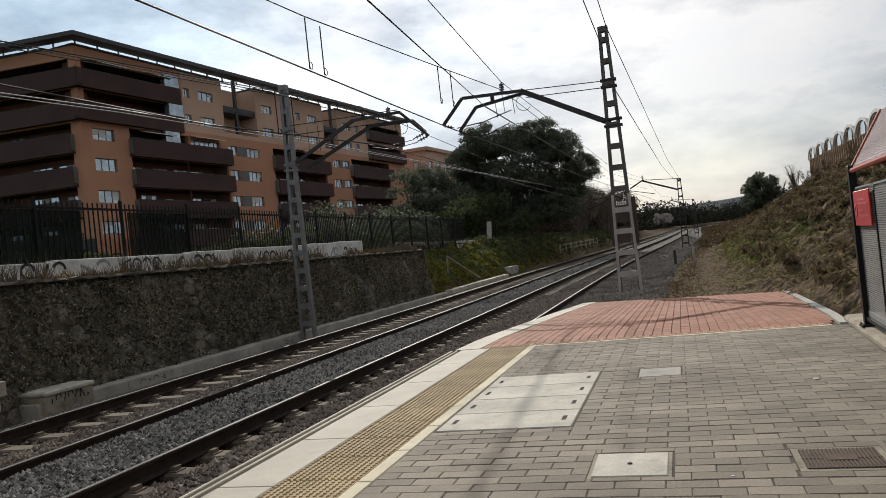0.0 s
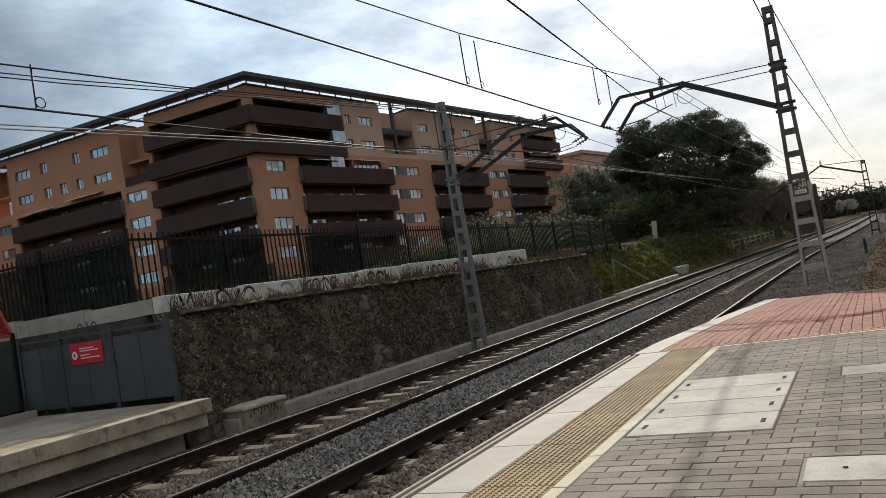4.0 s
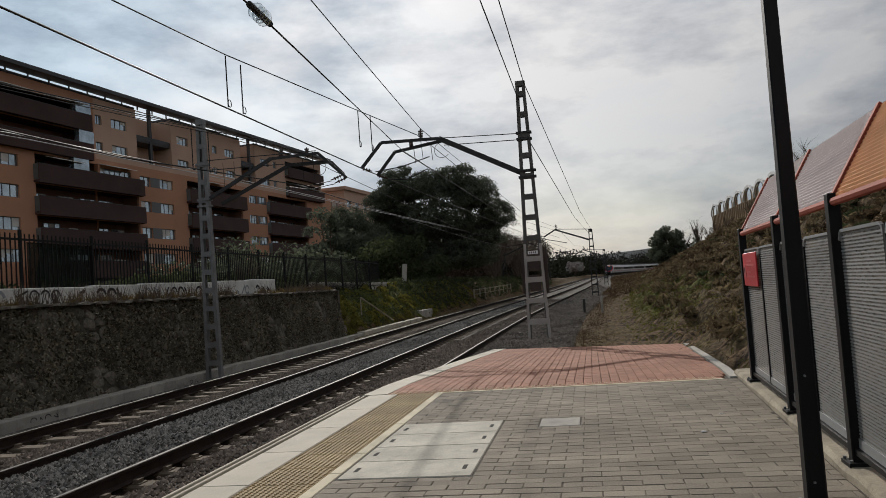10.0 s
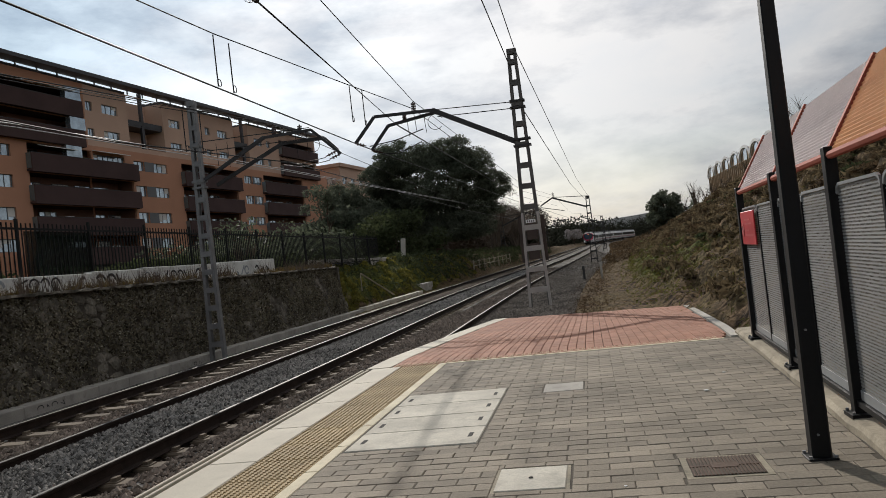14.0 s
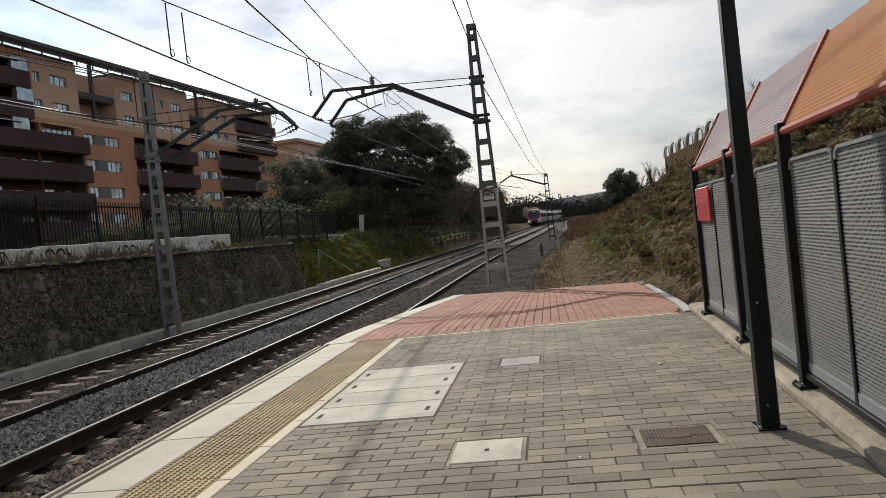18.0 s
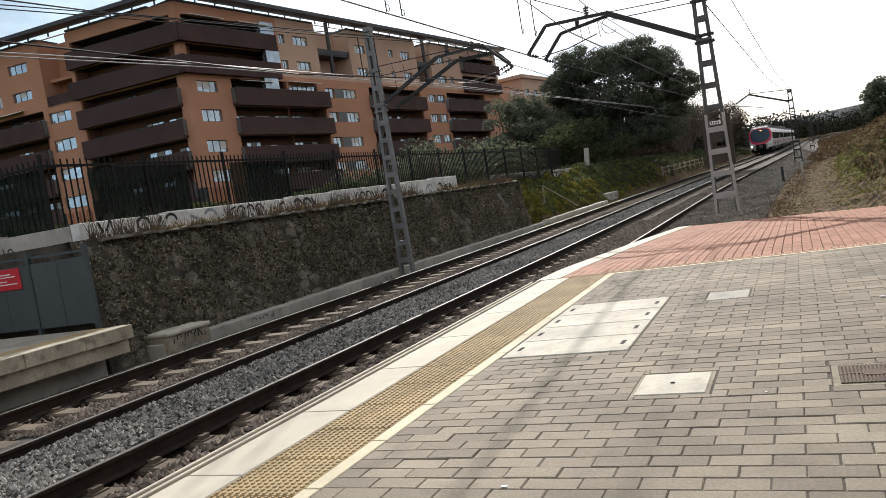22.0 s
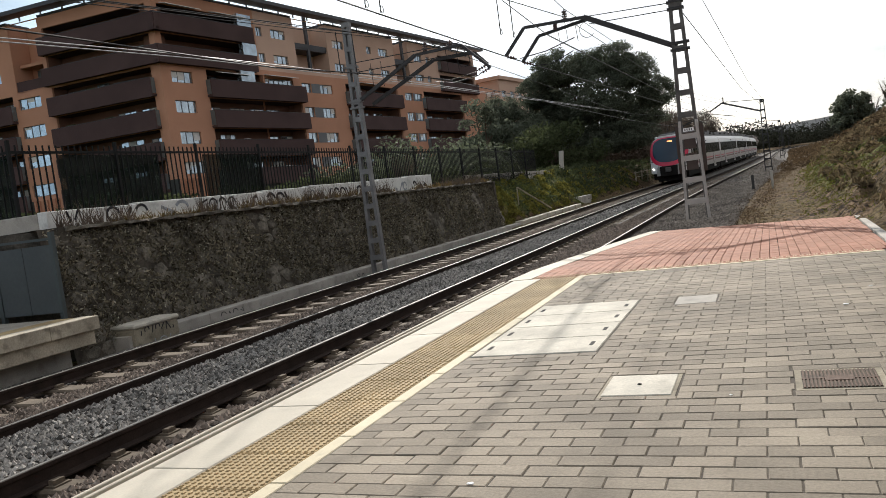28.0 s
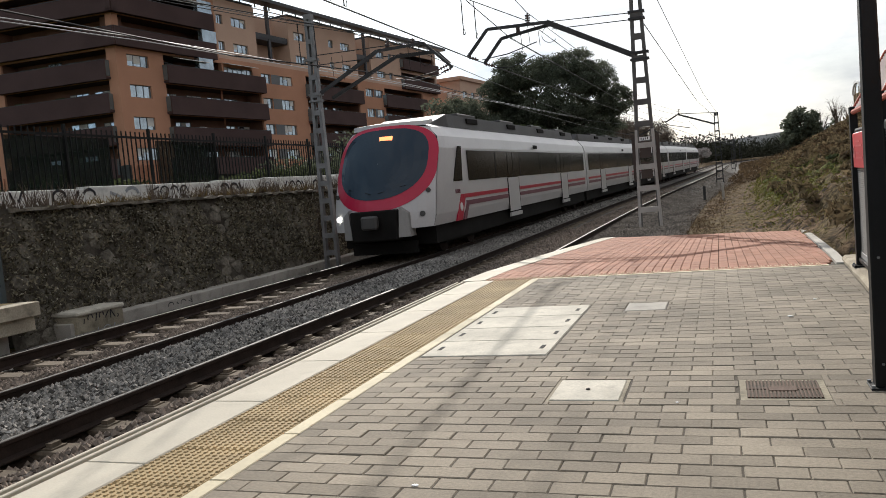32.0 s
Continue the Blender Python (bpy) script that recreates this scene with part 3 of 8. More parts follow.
def ground_material():
    """Earth, dry grass and green grass, mixed by place and noise."""
    m = bpy.data.materials.new("verge_earth_and_grass")
    m.use_nodes = True
    n, l = m.node_tree.nodes, m.node_tree.links
    b = n["Principled BSDF"]
    b.inputs["Roughness"].default_value = 0.95
    b.inputs["Specular IOR Level"].default_value = 0.04
    geo = n.new("ShaderNodeNewGeometry")

    def nz(scale, detail=6):
        t = n.new("ShaderNodeTexNoise")
        t.inputs["Scale"].default_value, t.inputs["Detail"].default_value = scale, detail
        l.new(geo.outputs["Position"], t.inputs["Vector"])
        return t.outputs["Fac"]

    def mix(fac, a, c):
        t = n.new("ShaderNodeMix")
        t.data_type = "RGBA"
        l.new(fac, t.inputs[0])
        for k, v in ((6, a), (7, c)):
            if isinstance(v, tuple):
                t.inputs[k].default_value = (*v, 1)
            else:
                l.new(v, t.inputs[k])
        return t.outputs[2]

    def step(v, lo, hi):
        t = n.new("ShaderNodeMapRange")
        t.inputs[1].default_value, t.inputs[2].default_value = lo, hi
        l.new(v, t.inputs[0])
        return t.outputs[0]

    earth = mix(step(nz(7), 0.4, 0.6), (0.018, 0.012, 0.008), (0.165, 0.112, 0.068))
    dry = mix(step(nz(11), 0.35, 0.65), (0.03, 0.022, 0.012), (0.165, 0.122, 0.064))
    green = mix(step(nz(9), 0.35, 0.65), (0.032, 0.038, 0.01), (0.12, 0.13, 0.03))
    col = mix(step(nz(0.9), 0.45, 0.55), earth, dry)
    at = n.new("ShaderNodeAttribute")
    at.attribute_name = "lushness"
    add = n.new("ShaderNodeMath")
    add.operation = "ADD"
    l.new(nz(0.8), add.inputs[0])
    l.new(at.outputs["Fac"], add.inputs[1])
    col = mix(step(add.outputs[0], 0.78, 0.98), col, green)
    l.new(col, b.inputs["Base Color"])
    bp = n.new("ShaderNodeBump")
    bp.inputs["Strength"].default_value, bp.inputs["Distance"].default_value = 0.9, 0.06
    l.new(nz(13), bp.inputs["Height"])
    l.new(bp.outputs[0], b.inputs["Normal"])
    return m


M["ground"] = ground_material()
ground = tagged(raw("ground", gv, gf, M["ground"]), "uneven earth verge with dry and green grass", "ground", kind="structure")
for p in ground.data.polygons:
    p.use_smooth = True
lushness = ground.data.attributes.new("lushness", "FLOAT", "POINT")
lushness.data.foreach_set("value", [float(np.interp(v[0] - bend(v[1]), (-11, -9.5, 0.4, 1.2, 1.9, 3.2, 4.6, 12), (0.55 if v[1] < 50 else 0.15, 0.1, 0.02, 0.1, 0.5, 0.5, 0.22, 0.04)) * (1.0 if v[0] < 0 else min(1.0, max(0.25, (v[1] - 14) / 12)))) for v in gv])

# ballast bed, a low mound that follows the line
bv, bf = [], []
prof = ((-9.7, -0.86), (-9.5, -0.72), (-8.5, -0.745), (-7.8, -0.75), (-7.5, -0.695), (-6.55, -0.67), (-6.38, -0.62), (-5.3, -0.615), (-5.0, -0.7), (-4.9, -0.75), (-4.72, -0.75), (-4.5, -0.675), (-3.3, -0.66), (-3.0, -0.68), (-2.75, -0.69), (-2.3, -0.69), (-1.8, -0.64), (-1.0, -0.545), (-0.5, -0.52), (-0.2, -0.9))
ys = list(np.arange(-14, 60, 1.0)) + list(np.arange(60, 420, 6.0))


def bed_climb(u, y):
    """Climb of the bed: the shoulder falls from the track to the verge."""
    return grade(y) + (verge(y) - grade(y)) * min(1.0, max(0.0, (u + 2.8) / 1.0))


for yy in ys:
    for px, pz in prof:
        bv.append((px + bend(yy), yy, pz + bed_climb(px, yy)))
k = len(prof)
for j in range(len(ys) - 1):
    for i in range(k - 1):
        bf.append((j * k + i, j * k + i + 1, (j + 1) * k + i + 1, (j + 1) * k + i))
bed = raw("ballast_bed", bv, bf, M["ballast"])
bed.data.materials.append(M["shadeddirt"])
# strips beside each left rail: rusty dirt, darkened to hold the rail's shade
for i, p in enumerate(bed.data.polygons):
    if i % (k - 1) in (2, 3, 8, 9, 10):
        p.material_index = 1
tagged(bed, "grey crushed stone ballast under two railway tracks", "ballast", kind="structure")

# loose ballast stones, joined
rng = np.random.default_rng(7)
ICO = [(0, 0, 1), (0.9, 0, 0.1), (0, 0.9, -0.1), (-0.9, 0, 0.15), (0, -0.9, 0), (0, 0, -1)]
ICF = [(0, 1, 2), (0, 2, 3), (0, 3, 4), (0, 4, 1), (5, 2, 1), (5, 3, 2), (5, 4, 3), (5, 1, 4)]


def stones(n, x0, x1, y0, y1, size, power=1.0):
    base = np.array(ICO)
    fy = rng.random(n) ** power
    c = np.stack([x0 + (x1 - x0) * rng.random(n), y0 + (y1 - y0) * fy, 0.018 * rng.random(n)], 1)
    c[:, 2] += np.interp(c[:, 0], [p[0] for p in prof], [p[1] for p in prof]) + 0.006 + np.array([bed_climb(p, q) for p, q in c[:, :2]])
    c[:, 0] += np.array([bend(q) for q in c[:, 1]])
    s = size * (0.55 + 0.8 * rng.random((n, 1, 1)))
    v = base[None] * s * (0.6 + 0.7 * rng.random((n, 6, 3)))
    a = rng.random(n) * 6.28
    ca, sa = np.cos(a)[:, None], np.sin(a)[:, None]
    v = np.stack([v[..., 0] * ca - v[..., 1] * sa, v[..., 0] * sa + v[..., 1] * ca, v[..., 2] * 0.8], -1) + c[:, None]
    f = (np.array(ICF)[None] + 6 * np.arange(n)[:, None, None]).reshape(-1, 3)
    return v.reshape(-1, 3), f


for name, material, label, fields in (
        ("ballast_stones", "stone", "loose grey crushed ballast stones between the tracks",
         ((21000, -6.45, -5.05, 2.5, 24, 0.03, 1.3), (2500, -9.3, -8.4, 6, 24, 0.034, 1.2), (5000, -6.4, -5.1, 24, 60, 0.045, 1.4))),
        ("rusty_ballast_stones", "brownstone", "loose rust-brown ballast stones between the rails",
         ((10000, -7.85, -6.6, 5.5, 26, 0.036, 1.3), (900, -8.2, -7.8, 5.5, 26, 0.034, 1.3), (9500, -4.65, -3.3, 3.0, 26, 0.036, 1.2), (900, -4.85, -4.6, 4.0, 26, 0.034, 1.2), (3000, -7.7, -6.6, 26, 60, 0.045, 1.4), (3000, -4.3, -3.3, 26, 60, 0.045, 1.4))),
        ("gravel_shoulder", "gravel", "brown and grey gravel shoulder beside the near track", ((14000, -3.1, -0.7, 17, 50, 0.04, 1.3), (3500, -3.1, -0.6, 45, 110, 0.06, 1.3), (3500, -0.7, -0.35, 17, 60, 0.035, 1.3), (1500, -0.35, 0.1, 17, 60, 0.03, 1.3)))):
    sv, sf, off = [], [], 0
    for args in fields:
        v, f = stones(*args)
        sv.append(v)
        sf.append(f + off)
        off += len(v)
    tagged(raw(name, np.concatenate(sv), np.concatenate(sf), M[material]), label, "ballast", kind="stuff")

# ---- tracks ----
RAIL = ((-0.07, 0), (-0.07, 0.012), (-0.012, 0.03), (-0.012, 0.115), (-0.036, 0.128), (-0.036, 0.156), (0.036, 0.156), (0.036, 0.128), (0.012, 0.115), (0.012, 0.03), (0.07, 0.012), (0.07, 0))
HEAD = ((-0.019, 0.156), (-0.019, 0.159), (0.019, 0.159), (0.019, 0.156))


def railway_track(centre, gauge, label):
    t = empty("railway_track", pose(centre, 0, RT - 0.16), label=label, category="railway track", group="tracks of the line")
    for s in (-1, 1):
        rys = [-14 + 3 * i for i in range(17)] + [37 + 6 * i for i in range(64)]
        def ring(p, y):
            return [(s * gauge / 2 + a + bend(y), y, c + grade(y)) for a, c in p]
        r = part("rail", loft(bmesh.new(), [ring(RAIL, y) for y in rys]), M["rust"], t)
        part("railhead", loft(bmesh.new(), [ring(HEAD, y) for y in rys]), M["railtop"], r, "bright worn running surface")
    bm = bmesh.new()
    B(bm, -1.28, 1.28, -0.13, 0.13, -0.2, -0.012, bevel=0.02)
    for s in (-1, 1):
        B(bm, s * gauge / 2 - 0.17, s * gauge / 2 + 0.17, -0.08, 0.08, -0.012, 0.0)
        for k in (-0.11, 0.11):
            B(bm, s * gauge / 2 + k - 0.03, s * gauge / 2 + k + 0.03, -0.05, 0.05, 0.0, 0.035)
    me = None
    i = 0
    for j in range(150):
        y = 0.5 + 0.6 * j
        if j < 100:
            if me is None:
                o = part("sleeper", bm, M["sleeper"], t)
                me = o.data
            else:
                o = new("sleeper", me)
                o.parent = t
            o.matrix_basis = pose(bend(y) + random.uniform(-0.02, 0.02), y, grade(y), 0, 0, random.uniform(-0.4, 0.4))
    far = bmesh.new()
    for j in range(100, 330):
        y = 0.5 + 0.6 * j
        B(far, -1.28 + bend(y), 1.28 + bend(y), y - 0.13, y + 0.13, -0.2 + grade(y), -0.012 + grade(y))
    tagged(part("sleeper_rest", far, M["sleeper"], t), kind="stuff")
    return t


railway_track(NEAR, 1.76, "near railway track on concrete sleepers, rusty rails with bright tops")
railway_track(FAR, 1.78, "far railway track on concrete sleepers beside the retaining wall")

# ---- near platform ----
M["warn"] = mat("striped_warning_tile", (0.5, 0.36, 0.24), 0.85, vary=0.15, scale=3, grain=60, spots=0.2)
KERB = lambda y: 1.245 + 0.046 * (y - 4.2)
platform = tagged(finish("platform", box(-2.60, 3.2, -14, 8.75, -0.95, -0.085), M["joint"]), "station platform of grey pavers with a pale edge", "platform", kind="structure")
part("joint_sand", loft(bmesh.new(), [[(-1.69, y, -0.08), (KERB(y) + 0.02, y, -0.08), (KERB(y) + 0.02, y, -0.0042), (-1.69, y, -0.0042)] for y in (-3.0, 8.74)]), M["joint"], platform)
part("edge_face", box(-2.62, -2.602, -14, 8.75, -0.9, -0.09), M["concrete"], platform)


def flagstones(name, x0, x1, y0, y1, step, material, parent, gap=0.006, label="", top=0.0, thick=0.08):
    """A row of slabs along y, sharing one mesh."""
    me = None
    y = y0
    while y < y1 - 0.02:
        h = min(step, y1 - y)
        if me is None:
            o = part(name, box(0, x1 - x0, 0, step - gap, -thick, 0, bevel=0.006), material, parent, label)
            me = o.data
        elif h > step - 0.02:
            o = new(name, me)
            o.parent = parent
        else:
            o = part(name, box(0, x1 - x0, 0, h - gap, -thick, 0, bevel=0.006), material, parent)
        o.location = (x0, y, top)
        y += step


flagstones("edge_slab", -2.56, -2.225, -3.25, 8.75, 1.0, M["slab"], platform)
# two raised ribs with dark grooves along the lip
for x in (-2.69, -2.625):
    part("edge_rib", box(x, x + 0.024, -14, 8.75, -0.06, 0.0, bevel=0.004), M["slab"], platform)
part("edge_groove", box(-2.68, -2.555, -14, 8.75, -0.08, -0.032), M["underframe"], platform)
flagstones("tactile_tile", -2.222, -1.778, -2.8, 8.75, 0.444, M["tactile"], platform, top=-0.004)
flagstones("cream_tile", -1.775, -1.685, -2.8, 8.75, 0.6, M["cream"], platform)

# domes of the tactile strip, joined
dv, df = [], []
for iy in range(200):
    for ix in range(12):
        x, y = -2.204 + 0.037 * ix, 1.4 + 0.037 * iy
        o = len(dv)
        for r, z in ((0.012, -0.004), (0.0085, 0.0012)):
            dv += [(x + r * math.cos(a), y + r * math.sin(a), z) for a in (0.785, 2.356, 3.927, 5.498)]
        df += [(o + k, o + (k + 1) % 4, o + 4 + (k + 1) % 4, o + 4 + k) for k in range(4)] + [(o + 4, o + 5, o + 6, o + 7)]
tagged(raw("tactile_domes", dv, df, M["tactile"], platform), kind="stuff")

HOLES = ((-1.68, -0.79, 4.80, 6.74), (-0.60, -0.20, 3.77, 4.20), (0.33, 0.73, 3.80, 4.18), (-0.49, -0.15, 6.36, 6.75))


def cut(cell):
    """What is left of a paver beside the openings."""
    out = [cell]
    for a, b, c, d in HOLES:
        nxt = []
        for x0, x1, y0, y1 in out:
            if x1 <= a or x0 >= b or y1 <= c or y0 >= d:
                nxt.append((x0, x1, y0, y1))
                continue
            nxt += [(x0, min(x1, a), y0, y1), (max(x0, b), x1, y0, y1)]
            m0, m1 = max(x0, a), min(x1, b)
            nxt += [(m0, m1, y0, min(y1, c)), (m0, m1, max(y0, d), y1)]
        out = [q for q in nxt if q[1] - q[0] > 0.016 and q[3] - q[2] > 0.016]
    return out


PW, PD = 0.222, 0.111
def paving(x0, x1, y0, y1, w, d, slope=lambda x, y: 0.0, gap=0.0038, rim=0.006, limit=lambda y: (-99, 99), bond=True):
    """Running-bond pavers: (x0, x1, y0, y1) of each one."""
    out, j, y = [], 0, y0
    while y < y1 - 0.01:
        lo, hi = max(x0, limit(y)[0]), min(x1, limit(y)[1])
        x = x0 - (0.5 * w if j % 2 and bond else 0.0)
        while x < hi:
            a, b = max(x, lo), min(x + w, hi)
            if b - a > 0.03:
                out.append((a + gap / 2, b - gap / 2, y + gap / 2, min(y + d, y1) - gap / 2))
            x += w
        y += d
        j += 1
    return out


def slabs_mesh(name, cells, material, parent, slope, thick=0.06, rim=0.003, jitter=0.0012):
    """Many pavers in one mesh, each with a chamfered top."""
    v, f = [], []
    for a, b, c, d in cells:
        o = len(v)
        z = random.uniform(-jitter, jitter)
        e1, e2 = random.uniform(-0.0016, 0.0016), random.uniform(-0.0016, 0.0016)
        a, b, c, d = a + e1, b + e1, c + e2, d + e2
        for (p, q, e, g), dz in (((a, b, c, d), -thick), ((a, b, c, d), -rim), ((a + rim, b - rim, c + rim, d - rim), 0.0)):
            v += [(p, e, slope(p, e) + z + dz), (q, e, slope(q, e) + z + dz), (q, g, slope(q, g) + z + dz), (p, g, slope(p, g) + z + dz)]
        for k in range(4):
            m = (k + 1) % 4
            f += [(o + k, o + m, o + 4 + m, o + 4 + k), (o + 4 + k, o + 4 + m, o + 8 + m, o + 8 + k)]
        f.append((o + 8, o + 9, o + 10, o + 11))
    return raw(name, v, f, material, parent)


flat = lambda x, y: 0.0
cells = [q for c in paving(-1.68, 3.0, -2.5, 8.66, PW, PD, limit=lambda y: (-99, KERB(y) - 0.004)) for q in cut(c)]
near_cells = [c for c in cells if 2.35 < c[2] < 4.7 and c[1] - c[0] > PW - 0.02 and c[3] - c[2] > PD - 0.01 and c[0] > -1.6 and c[1] < 1.05][:290]
rest = [c for c in cells if c not in set(near_cells)]
tagged(slabs_mesh("paver_field", rest, M["paver"], platform, flat), kind="stuff")
PAVERS = near_cells

# hatch of four concrete slabs
hatch = empty("access_hatch", pose(-1.665, 4.815, 0), label="four pale concrete hatch slabs with lifting slots, set in pavers", category="hatch")
part("hatch_frame", box(-0.012, 0.875, -0.012, 1.92, -0.08, -0.012), M["joint"], hatch)
for i in range(4):
    s = part("hatch_slab", box(0, 0.862, 0.003 + i * 0.477, 0.474 + i * 0.477, -0.07, 0.004, bevel=0.006), M["hatch"], hatch)
    for x in (0.07, 0.79):
        part("lifting_slot", box(x - 0.014, x + 0.014, 0.18 + i * 0.477, 0.29 + i * 0.477, 0.0, 0.0055), M["underframe"], s)

cover = empty("inspection_cover", pose(-0.59, 3.78, 0), label="square pale concrete inspection cover with a lifting eye", category="inspection cover")
part("cover_rim", box(-0.008, 0.378, -0.008, 0.412, -0.08, -0.002), M["mosskerb"], cover)
p = part("cover_plate", box(0.008, 0.36, 0.008, 0.396, -0.06, 0.003, bevel=0.004), M["hatch"], cover)
part("lifting_eye", disc(bmesh.new(), (0.18, 0.2, 0.006), (0, 0, 1), 0.012, 0.003), M["underframe"], p)

grate = empty("drain_grate", pose(0.335, 3.805, 0), label="rusty brown cast iron drain grate in a concrete frame", category="drain grate")
part("grate_frame", box(0, 0.392, 0, 0.37, -0.08, 0.0), M["mosskerb"], grate)
part("grate_well", box(0.03, 0.362, 0.03, 0.34, -0.05, 0.0022), M["joint"], grate)
M["iron"] = mat("rusty_iron", (0.085, 0.052, 0.036), 0.75, 0.3, vary=0.3, scale=8, grain=60, bump=0.3)
for i in range(20):
    x = 0.034 + i * 0.0166
    part("grate_bar", box(x, x + 0.0095, 0.03, 0.34, -0.03, 0.006), M["iron"], grate)
part("grate_crossbar", box(0.03, 0.362, 0.175, 0.195, -0.03, 0.0065), M["iron"], grate)
part("grate_centre", box(0.13, 0.26, 0.14, 0.23, -0.03, 0.0075, bevel=0.003), M["iron"], grate)

small = empty("small_cover", pose(-0.48, 6.37, 0), label="light grey concrete cover patch set among pavers", category="inspection cover")
part("cover_plate", box(0, 0.32, 0, 0.37, -0.06, 0.001, bevel=0.004), M["concrete"], small)


# ---- red ramp at the platform's end ----
def ramp_z(x, y):
    return -0.036 * max(0.0, y - 9.4) - 0.0005 * max(0.0, y - 9.4) ** 2


def ramp_end(x):
    return 18.86 - (x + 2.34) * 0.627


def ramp_left(y):
    return -2.64 + 0.03 * (y - 8.75)


def ramp_right(y):
    return 1.42 + 0.045 * (y - 8.75)


ramp = tagged(finish("ramp", loft(bmesh.new(), [[(ramp_left(8.75), 8.75, -0.012), (ramp_right(8.75), 8.75, -0.012), (ramp_right(8.75), 8.75, -0.9), (ramp_left(8.75), 8.75, -0.9)],
    [(ramp_left(12), 12, ramp_z(0, 12) - 0.012), (ramp_right(12), 12, ramp_z(0, 12) - 0.012), (ramp_right(12), 12, -0.95), (ramp_left(12), 12, -0.95)],
    [(ramp_left(16), 16, ramp_z(0, 16) - 0.012), (ramp_right(16), 16, ramp_z(0, 16) - 0.012), (ramp_right(16), 16, -1), (ramp_left(16), 16, -1)],
    [(ramp_left(18.8), 18.84, ramp_z(0, 18.8) - 0.012), (1.76, 16.26, ramp_z(0, 16.3) - 0.012), (1.76, 16.26, -1.1), (ramp_left(18.8), 18.84, -1.1)]]), M["joint"]),
    "platform end ramp of red pavers with pale borders", "ramp", kind="structure")
part("cream_border", box(-1.68, 1.3, 8.66, 8.72, -0.05, 0.003), M["cream"], platform)
part("warning_base", box(-2.33, 1.3, 8.722, 8.885, -0.05, -0.002), M["redpaver"], platform)
me = None
for i in range(54):
    for dx in (0.0, 0.024):
        if me is None:
            o = part("warning_bar", box(0, 0.012, 0, 0.13, -0.03, 0.004), M["warn"], platform)
            me = o.data
        else:
            o = new("warning_bar", me)
            o.parent = platform
        o.location = (-2.3 + 0.066 * i + dx, 8.74, 0.002)
rc_cells = []
for a, b, c, d in paving(-2.35, 1.8, 8.9, 18.6, 0.1, 0.2, bond=False, gap=0.005, limit=lambda y: (ramp_left(y) + 0.3, ramp_right(y) - 0.05)):
    if d < ramp_end((a + b) / 2) - 0.05:
        rc_cells.append((a, b, c, d))
tagged(slabs_mesh("red_paver_field", rc_cells, M["redpaver"], ramp, ramp_z, rim=0.004), kind="stuff")


def strip(name, fx0, fx1, y0, y1, step, material, parent, top=0.0, thick=0.1, zf=ramp_z):
    """Border slabs that follow the ramp."""
    y = y0
    while y < y1:
        e = min(y + step - 0.008, y1)
        bm = loft(bmesh.new(), [[(fx0(v), v, zf(0, v) + top), (fx1(v), v, zf(0, v) + top), (fx1(v), v, zf(0, v) - thick), (fx0(v), v, zf(0, v) - thick)] for v in (y, e)])
        part(name, bm, material, parent)
        y += step


strip("edge_slab", ramp_left, lambda y: ramp_left(y) + 0.29, 8.76, 18.8, 1.0, M["slab"], ramp, 0.004, 0.5)
strip("kerb_stone", lambda y: ramp_right(y) - 0.04, lambda y: ramp_right(y) + 0.06, 8.76, 16.4, 1.0, M["concrete"], ramp, 0.012, 0.5)


# ---- retaining wall, parapet, fence and trough on the far side ----
def wall_x(z):
    return -10.05 - 0.22 * (z + 0.8)


wall_l = tagged(new("retaining_wall", None), "dark stone retaining wall overgrown with dry creepers", "retaining wall", kind="structure")
wv, wf, rows, cols = [], [], 14, 120
for j in range(rows + 1):
    z = -0.82 + 2.24 * j / rows
    for i in range(cols + 1):
        y = 9.12 + 22.73 * i / cols
        d = 0.09 * noise.noise((y * 0.9, z * 1.1, 2.0)) + 0.05 * noise.noise((y * 3.1, z * 3.3, 5.0))
        wv.append((wall_x(z) + d, y, z + (0.05 * noise.noise((y, 1, 1)) if j == rows else 0)))
for j in range(rows):
    for i in range(cols):
        a = j * (cols + 1) + i
        wf.append((a, a + 1, a + cols + 2, a + cols + 1))
n0 = len(wv)
for i in range(cols + 1):
    wv.append((-11.0, 9.12 + 22.73 * i / cols, 1.40))
for i in range(cols):
    a = rows * (cols + 1) + i
    wf.append((a, a + 1, n0 + i + 1, n0 + i))
raw("wall_face", wv, wf, M["ivywall"], wall_l)
part("wall_end", box(-17.0, -10.4, 9.45, 9.7, -0.9, 1.42), M["ivywall"], wall_l)
part("wall_end", box(-11.2, -10.3, 31.7, 31.9, -0.9, 1.40), M["ivywall"], wall_l)

# coping of pale mortar and moss along the wall's top edge
for i in range(14):
    y0 = 9.6 + 1.58 * i
    rings = [[(-10.36 + 0.07 * noise.noise((y * 3.3, k, 0)) - 0.2 * (k in (1, 2)), y, 1.36 + (0.05 if k in (0, 1) else 0.0) + 0.05 * noise.noise((y * 4.1, k, 5))) for k in range(4)] for y in np.linspace(y0, y0 + 1.57, 17)]
    part("coping", loft(bmesh.new(), rings), M["rubble"], wall_l)

